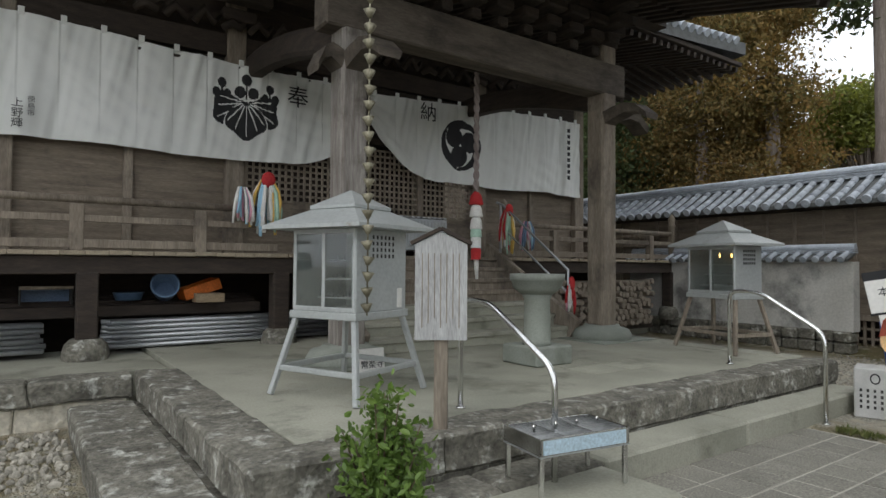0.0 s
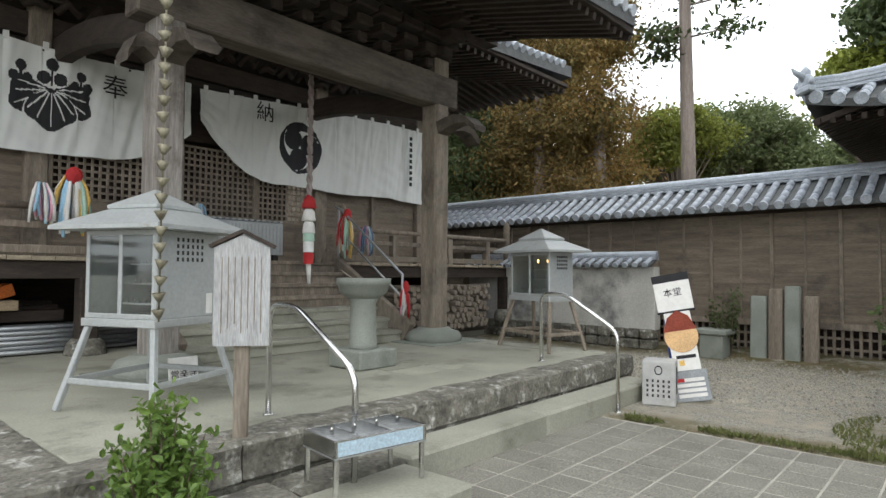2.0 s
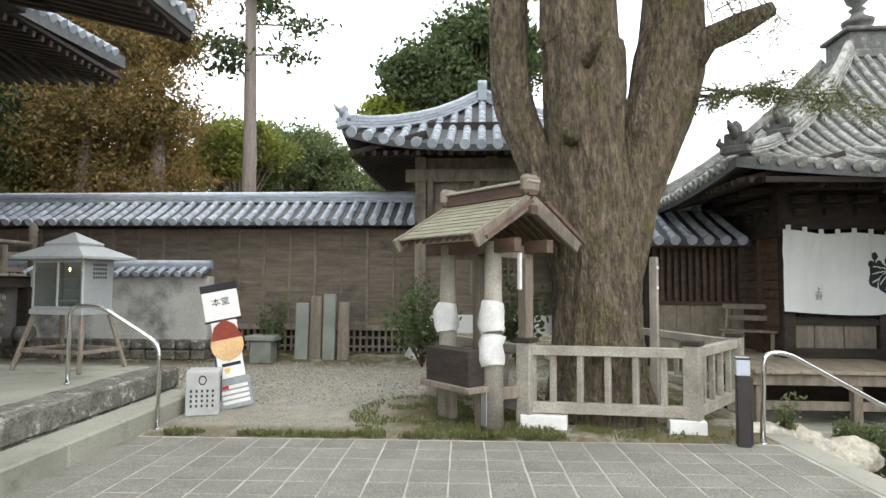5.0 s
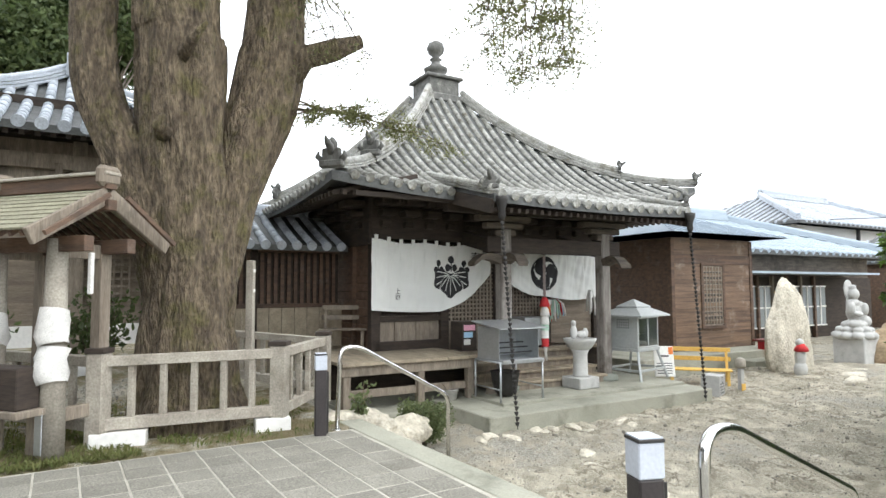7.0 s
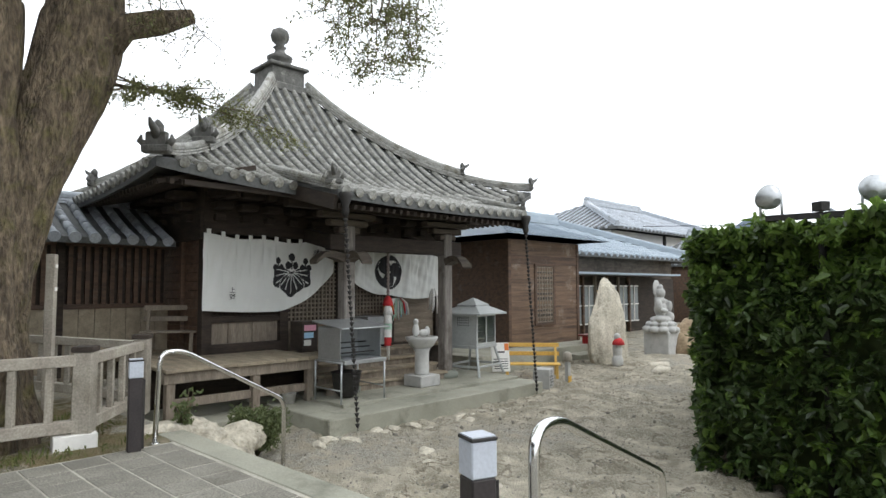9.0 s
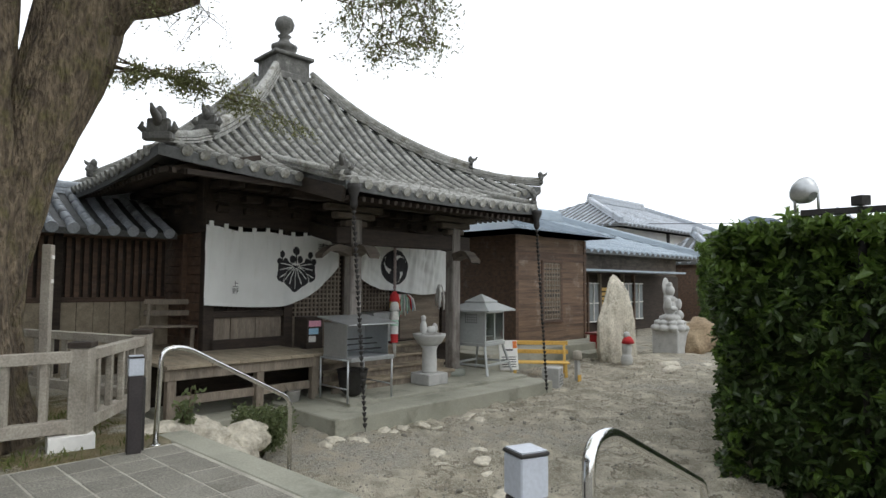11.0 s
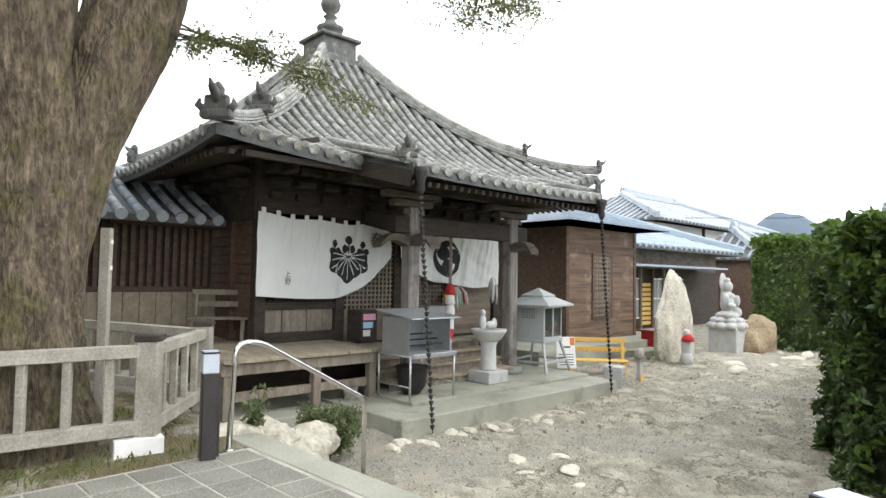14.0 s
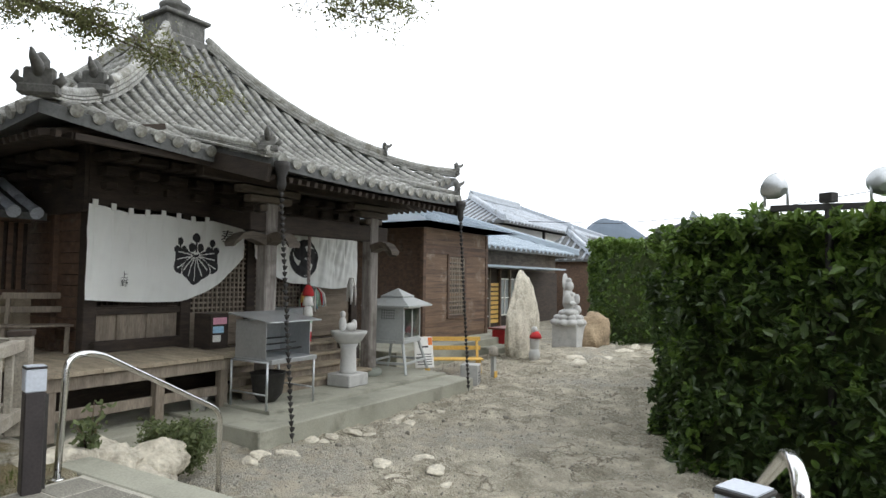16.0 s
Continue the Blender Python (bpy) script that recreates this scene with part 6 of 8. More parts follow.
def candle_box(m, w, d, leg, body, label, material, shelves=3, splay=0.12, stand=None):
    """A glazed candle cabinet on splayed legs under a two-tier cap. Glass at -y."""
    root = thing("candle_cabinet", m, label, "candle cabinet", "candle cabinets")
    x, y = w / 2, d / 2
    z0, z1 = leg, leg + body
    for sx in (-1, 1):
        for sy in (-1, 1):
            beampart("leg", root, stand or material, (sx * (x + splay), sy * (y + splay), 0), (sx * (x - 0.02), sy * (y - 0.02), z0), 0.045, 0.045)
    k = splay * 0.6
    for sx in (-1, 1):
        beampart("stretcher", root, stand or material, (sx * (x + k), -(y + k), leg * 0.35), (sx * (x + k), y + k, leg * 0.35), 0.03, 0.045)
    for sy in (-1, 1):
        beampart("stretcher", root, stand or material, (-(x + k), sy * (y + k), leg * 0.35), (x + k, sy * (y + k), leg * 0.35), 0.03, 0.045)
    boxpart("floor_tray", root, material, -x - 0.02, x + 0.02, -y - 0.02, y + 0.02, z0, z0 + 0.06)
    for sx in (-1, 1):
        p = boxpart("side_panel", root, material, sx * x - 0.006, sx * x + 0.006, -y, y, z0 + 0.06, z1)
        for i in range(6):
            for j in range(4):
                boxpart("vent_slot", p, IRON, sx * (x + 0.007) - 0.002, sx * (x + 0.007) + 0.002, -y * 0.4 + i * y * 0.16, -y * 0.4 + i * y * 0.16 + 0.02, z1 - 0.08 - j * 0.05, z1 - 0.05 - j * 0.05, 0)
    boxpart("back_panel", root, material, -x, x, y - 0.006, y + 0.006, z0 + 0.06, z1)
    for a, b in ((-x, -x + 0.035), (-0.018, 0.018), (x - 0.035, x)):
        boxpart("door_frame", root, material, a, b, -y - 0.006, -y + 0.016, z0 + 0.06, z1)
    for c in (z0 + 0.06, z1 - 0.04):
        boxpart("door_frame", root, material, -x, x, -y - 0.007, -y + 0.017, c, c + 0.04)
    g = boxpart("glass_pane", root, GLASS, -x + 0.02, x - 0.02, -y + 0.004, -y + 0.008, z0 + 0.08, z1 - 0.03, 0)
    g.visible_shadow = False
    for i in range(shelves):
        z = z0 + 0.15 + i * (body - 0.25) / shelves
        boxpart("candle_shelf", root, STEEL, -x + 0.03, x - 0.03, -y * 0.2 + i * 0.06, -y * 0.2 + 0.1 + i * 0.06, z, z + 0.012, 0)
        for j in range(9):
            cx = -x + 0.1 + j * (w - 0.2) / 8
            lathepart("spike", root, CHROME, [(0.006, z + 0.012), (0.002, z + 0.05)], (cx, -y * 0.2 + 0.05 + i * 0.06, 0), 5)
    pyramid_cap(root, w + 0.36, d + 0.36, z1, 0.17, 0.15, material)
    return root


c1 = candle_box(FA @ pose(2.33, 4.62, 0.45, 0, 0, -67), 0.66, 0.66, 0.62, 0.72, "large pale grey steel candle cabinet on splayed legs", PAINT_G)
c2 = candle_box(FA @ pose(7.5, 4.3, 0.45, 0, 0, -106), 0.8, 0.42, 0.66, 0.66, "grey steel candle cabinet on brown wooden legs, lit candles", PAINT_G, stand=WOOD_GREY)
FLAME = bpy.data.materials.new("candle_flame")
FLAME.use_nodes = True
FLAME.node_tree.nodes["Principled BSDF"].inputs["Emission Color"].default_value = (1, 0.55, 0.15, 1)
FLAME.node_tree.nodes["Principled BSDF"].inputs["Emission Strength"].default_value = 8
for x in (-0.08, 0.12):
    lathepart("candle_flame", c2, FLAME, [(0.004, 1.18), (0.011, 1.2), (0.002, 1.235)], (x, 0.02, 0), 8)
boxpart("paper_label", c1, WHITE, 0.334, 0.338, 0.2, 0.27, 0.7, 0.86, 0)


def rain_chain(m, top, bottom, drift, label, material, cup=0.035, step=0.075):
    root = thing("rain_chain", m, label, "rain chain", "rain chains")
    bm = bmesh.new()
    lathe(bm, [(0.012, 0), (0.02, 0.015), (cup, 0.055), (cup * 0.93, 0.056), (0.008, 0.02)], 10)
    me = mesh_of(bm, material, "cup")
    n = int((top - bottom) / step)
    for i in range(n):
        ob = new("cup", me)
        ob.parent = root
        ob.matrix_basis = pose(drift[0] * i / n, drift[1] * i / n, top - step * (i + 1), 8 * math.sin(i * 1.7), 6 * math.cos(i * 2.3), i * 37)
    bm = bmesh.new()
    tube(bm, [(0, 0, top), (drift[0], drift[1], bottom)], 0.006, 6)
    part("link_wire", bm, material, root)


rain_chain(FA @ pose(1.86, 3.45, 0), 4.6, 1.18, (0.0, 0.0), "tarnished brass cup rain chain hung from porch eave", BRASS, 0.042, 0.1)
rain_chain(FB @ pose(6.1, 7.45, 0), 2.5, -0.55, (0.1, -0.2), "dark iron cup rain chain hung from porch eave", IRON)
rain_chain(FB @ pose(10.35, 7.45, 0), 2.5, -0.55, (0.1, -0.15), "dark iron cup rain chain hung from porch eave", IRON)


def notice_post():
    root = thing("notice_post", pose(-0.01, 3.97, 0, 0, 0, -3), "weathered grey wooden notice board on a post", "notice board")
    boxpart("post", root, WOOD_GREY, -0.045, 0.045, 0, 0.07, -0.05, 1.1)
    bm = bmesh.new()
    vs = [(-0.17, 1.02), (0.17, 1.02), (0.17, 1.64), (0, 1.72), (-0.17, 1.64)]
    f = bm.faces.new([bm.verts.new((x, -0.03, z)) for x, z in vs])
    r = bmesh.ops.extrude_face_region(bm, geom=[f])
    bmesh.ops.translate(bm, verts=[v for v in r["geom"] if isinstance(v, bmesh.types.BMVert)], vec=(0, 0.05, 0))
    part("board", bm, BOARD_G, root)
    for s in (-1, 1):
        beampart("cap_strip", root, WOOD_DARK, (0.0, -0.005, 1.745), (s * 0.2, -0.005, 1.645), 0.08, 0.025, 0.003)
    for c in range(7):
        boxpart("ink_line", root, WOOD_GREY, -0.125 + c * 0.04, -0.119 + c * 0.04, -0.033, -0.0305, 1.1 + 0.03 * (c % 3), 1.58, 0)


notice_post()


def shrub(name, m, h, rad, n, leafsize, material, label, seed, stems=7, tall=False):
    root = thing(name, m, label, "shrub")
    r = random.Random(seed)
    bm = bmesh.new()
    pts = []
    for k in range(stems):
        a = r.uniform(0, 6.28)
        hh = h * r.uniform(0.55, 1.0)
        rr = rad * r.uniform(0.3, 0.95) * (0.35 if tall and hh > 0.8 * h else 1)
        e = Vector((math.cos(a) * rr, math.sin(a) * rr, hh))
        tube(bm, [(0, 0, -0.03), e * 0.5 + Vector((0, 0, 0.05)), e], [0.012, 0.008, 0.003], 5)
        for _ in range(n // stems):
            f = r.uniform(0.35, 1.03)
            c = Vector((0, 0, 0)).lerp(e, f)
            s = rad * 0.16
            pts.append(c + Vector((r.gauss(0, s), r.gauss(0, s), r.gauss(0, s * 0.8))))
    part("stem", bm, BARK, root)
    cards("leaves", pts, leafsize, material, root, seed, long=1.9, oval=True)


shrub("green_shrub", pose(-0.3, 3.1, 0.0), 0.86, 0.3, 2600, 0.026, LEAF_LIGHT, "fresh green small-leaved shrub by the stone step", 3, 26, True)
shrub("round_shrub", FB @ pose(4.72, 7.35, -0.6), 0.56, 0.36, 9000, 0.022, LEAF_OAK, "small rounded clipped shrub by the rocks", 4, 34)
shrub("leafy_shrub", pose(6.35, 4.55, 0.5), 1.0, 0.6, 900, 0.04, LEAF_CEDAR, "thin dark leafy shrub behind the shrine", 5, 14)
shrub("leafy_shrub", pose(7.3, 3.75, 0.5), 1.0, 0.5, 700, 0.04, LEAF_CEDAR, "thin dark leafy shrub behind the shrine", 6, 12)
shrub("wall_plant", FB @ pose(-3.5, 11.7, 0.1), 1.1, 0.35, 500, 0.04, LEAF_OAK, "thin green plant beside stone slabs", 8, 9)
shrub("wall_plant", pose(7.8, 0.75, -0.1), 0.5, 0.2, 160, 0.03, LEAF_OAK, "small sprouting plant among the rocks", 9, 6)


def steel_tray():
    m = pose(0.76, 3.74, 0.19, 0, 0, 27)
    root = thing("steel_trough", m, "stainless steel candle trough on legs with blue label", "trough")
    x, y, z0, z1 = 0.33, 0.19, 0.24, 0.34
    for a, b, c, d in ((-x, x, -y, -y + 0.012), (-x, x, y - 0.012, y), (-x, -x + 0.012, -y, y), (x - 0.012, x, -y, y)):
        boxpart("side", root, CHROME, a, b, c, d, z0, z1, 0.003)
    boxpart("bottom", root, STEEL, -x, x, -y, y, z0 - 0.006, z0 + 0.004, 0)
    for i in (-1, 1):
        boxpart("divider", root, CHROME, i * 0.11 - 0.004, i * 0.11 + 0.004, -y, y, z0, z1 - 0.02, 0)
    for sx in (-1, 1):
        for sy in (-1, 1):
            boxpart("leg", root, CHROME, sx * (x - 0.02) - 0.015, sx * (x - 0.02) + 0.015, sy * (y - 0.02) - 0.015, sy * (y - 0.02) + 0.015, 0, z0)
    boxpart("label_plate", root, mat("pale_blue_label", (0.45, 0.58, 0.66), (0.4, 0.52, 0.6), 0.5), -x + 0.02, x - 0.03, -y - 0.004, -y - 0.001, z0 + 0.01, z0 + 0.09, 0)
    for i in range(4):
        boxpart("clip", root, CHROME, -0.25 + i * 0.16, -0.23 + i * 0.16, -0.01, 0.01, z1 - 0.02, z1 + 0.03)


steel_tray()
bm = bmesh.new()
bx(bm, 1.75, 3.23, 2.1, 2.71, -0.1, 0.185, 0.02)
solid("stepping_slab", bm, CONC, FA, "low worn stone slab before the platform", kind="structure")


def rail_bent(name, m, pts, r, label):
    """A bent tubular handrail with rounded corners."""
    P = [Vector(p) for p in pts]
    out = [P[0]]
    for a, b, c in zip(P, P[1:], P[2:]):
        k = min(0.12, (b - a).length / 2, (c - b).length / 2)
        p, q = b + (a - b).normalized() * k, b + (c - b).normalized() * k
        for j in range(6):
            f = j / 5
            out.append(p.lerp(b, f).lerp(b.lerp(q, f), f))
    out.append(P[-1])
    root = thing(name, m, label, "handrail", "tubular handrails")
    tubepart("tube", root, CHROME, out, r, 12)
    for p in (P[0], P[-1]):
        lathepart("foot_plate", root, CHROME, [(r * 1.9, 0), (r * 1.9, 0.008), (r * 1.1, 0.012)], p, 14)


for u in (2.74, 6.43):
    rail_bent("handrail", FA @ pose(0, 0, 0), [(u, 3.62, 0.45), (u, 3.62, 1.25), (u, 3.3, 1.25), (u, 2.66, 0.86), (u, 2.66, 0.0)], 0.021, "bent stainless steel handrail over the platform steps")
rail_bent("handrail", Matrix(), [(6.97, 0.86, 0.0), (6.97, 0.83, 0.86), (7.12, 0.66, 0.86), (7.95, -0.27, 0.2), (7.95, -0.27, -0.62)], 0.024, "bent stainless steel handrail down the ramp")
rail_bent("handrail", Matrix(), [(3.2, -1.58, 0.1), (3.2, -1.58, 0.86), (3.38, -1.76, 0.86), (4.5, -2.95, 0.22), (4.5, -2.95, -0.6)], 0.026, "bent stainless steel handrail down the ramp")
bm = bmesh.new()
bx(bm, -0.5, 0.16, -0.14, 0.14, -0.3, 0.12, 0.01)
solid("rail_footing", bm, WHITE, pose(3.3, -1.66, 0, 0, 0, 130), "white painted concrete block under the handrail", "block")


def water_basin(m, label, material, tall, bowl_r, base, square_bowl=False):
    root = thing("stone_basin", m, label, "stone basin")
    boxpart("plinth", root, material, -base, base, -base, base, 0, 0.2, 0.015)
    lathepart("column", root, material, [(bowl_r * 0.55, 0.2), (bowl_r * 0.5, 0.24), (bowl_r * 0.47, tall - 0.28), (bowl_r * 0.6, tall - 0.2)], seg=28)
    if square_bowl:
        lathepart("bowl", root, material, [(bowl_r * 0.5, tall - 0.22), (bowl_r * 0.8, tall - 0.16), (bowl_r * 1.1, tall - 0.04), (bowl_r * 1.15, tall), (bowl_r * 0.9, tall), (bowl_r * 0.8, tall - 0.06)], seg=12)
    else:
        lathepart("bowl", root, material, [(bowl_r * 0.6, tall - 0.22), (bowl_r * 0.88, tall - 0.15), (bowl_r * 0.94, tall - 0.08), (bowl_r, tall - 0.07), (bowl_r, tall), (bowl_r * 0.85, tall), (bowl_r * 0.75, tall - 0.08)], seg=32)
    return root


wb = water_basin(FA @ pose(4.72, 4.85, 0.45), "greenish stone offering basin on a round column", STONE_G, 0.97, 0.3, 0.27)
tubepart("ladle_handle", wb, WOOD_GREY, [(-0.1, 0, 0.93), (-0.25, 0.1, 1.06)], 0.008, 6)
wb2 = water_basin(FB @ pose(8.57, 8.5, -0.31), "grey stone lotus basin on a round column", GRANITE, 0.88, 0.27, 0.24, True)


def sculpture(name, m, blobs, material, label, category="statue"):
    """A plain rounded figure of overlapping bodies in one mesh."""
    bm = bmesh.new()
    for x, y, z, rx, ry, rz in blobs:
        bmesh.ops.create_icosphere(bm, subdivisions=3, radius=1, matrix=Matrix.Translation((x, y, z)) @ Matrix.Diagonal((rx, ry, rz, 1)))
    tmp = bpy.data.objects.new(name, mesh_of(bm, material, name))
    scene.collection.objects.link(tmp)
    weld = tmp.modifiers.new("weld", "REMESH")
    weld.mode, weld.voxel_size, weld.use_smooth_shade = "VOXEL", 0.018, True
    me = bpy.data.meshes.new_from_object(tmp.evaluated_get(bpy.context.evaluated_depsgraph_get()))
    bpy.data.objects.remove(tmp)
    me.materials.clear()
    me.materials.append(material)
    return solid(name, me, material, m, label, category)


sculpture("bird_carving", FB @ pose(8.42, 8.5, 0.57), [(0, 0, 0.12, 0.07, 0.06, 0.13), (0, 0, 0.28, 0.05, 0.05, 0.06), (0.18, 0, 0.07, 0.1, 0.06, 0.07), (0.3, 0.02, 0.09, 0.06, 0.05, 0.1)], GRANITE, "small pale carved figures on the stone basin")


def stone_block(m, w, h, label):
    root = thing("stone_block", m, label, "stone block")
    boxpart("block", root, GRANITE, -w / 2, w / 2, -w / 2, w / 2, 0, h, 0.012)
    bm = bmesh.new()
    for k in range(20):
        a0, a1 = 2 * math.pi * k / 20, 2 * math.pi * (k + 1) / 20
        vs = [bm.verts.new((r * math.cos(a) * 0.8, -w / 2 - 0.003, h * 0.8 + r * math.sin(a))) for a, r in ((a0, 0.055), (a1, 0.055), (a1, 0.04), (a0, 0.04))]
        bm.faces.new(vs)
    part("ring_mark", bm, INK, root)
    for c in range(5):
        for q in range(4):
            boxpart("carved_sign", root, IRON, -w * 0.36 + c * w * 0.16, -w * 0.36 + c * w * 0.16 + 0.022, -w / 2 - 0.003, -w / 2 - 0.001, h * 0.2 + q * 0.055, h * 0.2 + q * 0.055 + 0.03, 0)
    boxpart("dark_panel", root, INK, w / 2 + 0.001, w / 2 + 0.004, -w * 0.2, w * 0.2, h * 0.25, h * 0.85, 0.002)


stone_block(pose(4.42, 6.22, 0, 0, 0, -38), 0.36, 0.5, "square granite post stone with dark carved ring")
stone_block(FB @ pose(11.2, 7.7, -0.6, 0, 0, 20), 0.34, 0.42, "square granite post stone with dark carved panel")


def cutout_sign():
    root = thing("easel_sign", pose(4.8, 6.12, 0.02, -14, -11, -36), "leaning cutout signboard on blue easel legs", "sign")
    boxpart("lower_board", root, mat("grey_sign_board", (0.3, 0.32, 0.33), None, 0.5), -0.2, 0.2, 0, 0.02, 0.0, 0.36, 0.008)
    for k in range(4):
        boxpart("paper_strip", root, WHITE, -0.15, 0.16, -0.004, -0.001, 0.05 + 0.06 * k, 0.09 + 0.06 * k, 0)
    boxpart("red_block", root, RED, -0.15, -0.06, -0.006, -0.0045, 0.23, 0.27, 0)
    boxpart("middle_board", root, WHITE, -0.15, 0.15, 0, 0.018, 0.36, 1.08, 0.004)
    bm = bmesh.new()
    bmesh.ops.create_cone(bm, cap_ends=True, segments=28, radius1=0.19, radius2=0.19, depth=0.012, matrix=pose(0, -0.006, 0.76, 90))
    part("round_patch", bm, mat("pale_tan_paint", (0.72, 0.45, 0.2), None, 0.5), root)
    bm = bmesh.new()
    vs = [bm.verts.new((x, -0.014, z)) for x, z in ((-0.19, 0.83), (0.19, 0.83), (0.12, 1.0), (0, 1.08), (-0.12, 1.0))]
    bm.faces.new(vs)
    bmesh.ops.solidify(bm, geom=bm.faces[:], thickness=0.004)
    part("red_patch", bm, mat("rust_red_paint", (0.5, 0.09, 0.04), None, 0.5), root)
    boxpart("dark_bar", root, INK, -0.1, 0.12, -0.004, -0.001, 0.5, 0.54, 0)
    boxpart("tan_bar", root, YELLOW, -0.08, -0.02, -0.004, -0.001, 0.42, 0.48, 0)
    boxpart("top_board", root, WHITE, -0.21, 0.21, -0.004, 0.02, 1.08, 1.5, 0.006)
    boxpart("board_edge", root, INK, -0.215, 0.215, -0.006, 0.022, 1.44, 1.54, 0.004)
    boxpart("board_edge", root, INK, -0.215, 0.215, -0.006, 0.022, 1.06, 1.08, 0)
    lettering("lettering", "本堂", 0.11, INK, pose(0.0, -0.007, 1.3, 90), root)
    m2 = mat("blue_painted_leg", (0.04, 0.1, 0.42), None, 0.4)
    for x in (-0.14, 0.05):
        beampart("easel_leg", root, m2, (x, 0.03, 1.0), (x - 0.08, 0.42, 0.08), 0.03, 0.03)


cutout_sign()


def slabs_by_wall():
    for i, (s, h, w) in enumerate(((-3.05, 1.12, 0.26), (-2.78, 1.25, 0.22), (-2.52, 1.3, 0.24), (-2.24, 1.14, 0.22))):
        root = thing("stone_slab", FB @ pose(s, 11.75, 0.0, -4, 0, 0), "upright weathered grey stone slab leaning on the wall", "stone slab", "row of upright stone slabs")
        bm = bmesh.new()
        bx(bm, -w / 2, w / 2, -0.06, 0.06, -0.05, h, 0.02)
        part("slab", bm, WOOD_GREY if i % 2 else STONE_G, root)
    root = thing("stone_shelf", FB @ pose(-3.7, 11.5, 0), "small stone table block beside the wall", "stone block")
    boxpart("block", root, STONE_G, -0.2, 0.2, -0.2, 0.2, 0, 0.42, 0.02)
    boxpart("top_slab", root, STONE_G, -0.28, 0.28, -0.25, 0.25, 0.42, 0.52, 0.02)


slabs_by_wall()


def plaster_wall():
    root = thing("wall_plaster", FB, "short stained white plaster wall with small tile coping", "wall", kind="structure")
    a, b, d = -9.6, -4.85, 11.6
    boxpart("wall_face", root, PLASTER, a, b, d, d + 0.25, 0.4, 1.62, 0.01)
    n = 16
    for i in range(n):
        for j in range(2):
            x = a + (b - a) * i / n
            bm = bmesh.new()
            bx(bm, x + 0.01, x + (b - a) / n - 0.01, d - 0.08 - 0.04 * rnd.random(), d + 0.2, 0.02 + 0.2 * j, 0.21 + 0.2 * j, 0.03)
            part("footing_stone", bm, STONE, root)
    roof_slope(root, (a, d - 0.18, 1.66), (b, d - 0.18, 1.66), (a, d + 0.12, 1.78), (b, d + 0.12, 1.78), TILE, 0, 0, pitch=0.2, r=0.05, under=0.04)
    ridge(root, [(a, d + 0.12, 1.76), (b, d + 0.12, 1.76)], TILE, 0.18, 0.14)


plaster_wall()


def firewood():
    root = thing("firewood_stack", FA @ pose(8.2, 8.45, 0.3), "stack of split firewood under the verandah", "firewood")
    bm = bmesh.new()
    lathe(bm, [(0.055, 0), (0.06, 0.01), (0.06, 0.49), (0.055, 0.5)], 7)
    me = mesh_of(bm, WOOD_GREY, "log")
    for i in range(22):
        for j in range(8):
            ob = new("log", me)
            ob.parent = root
            ob.matrix_basis = pose(i * 0.135 + 0.06 * (j % 2) + rnd.uniform(-0.02, 0.02), 0, 0.06 + j * 0.115, 90 + rnd.uniform(-6, 6), rnd.uniform(0, 90), rnd.uniform(-6, 6))
    boxpart("bearer", root, WOOD_DARK, -0.2, 3.2, -0.3, -0.2, -0.1, 0.02)


firewood()


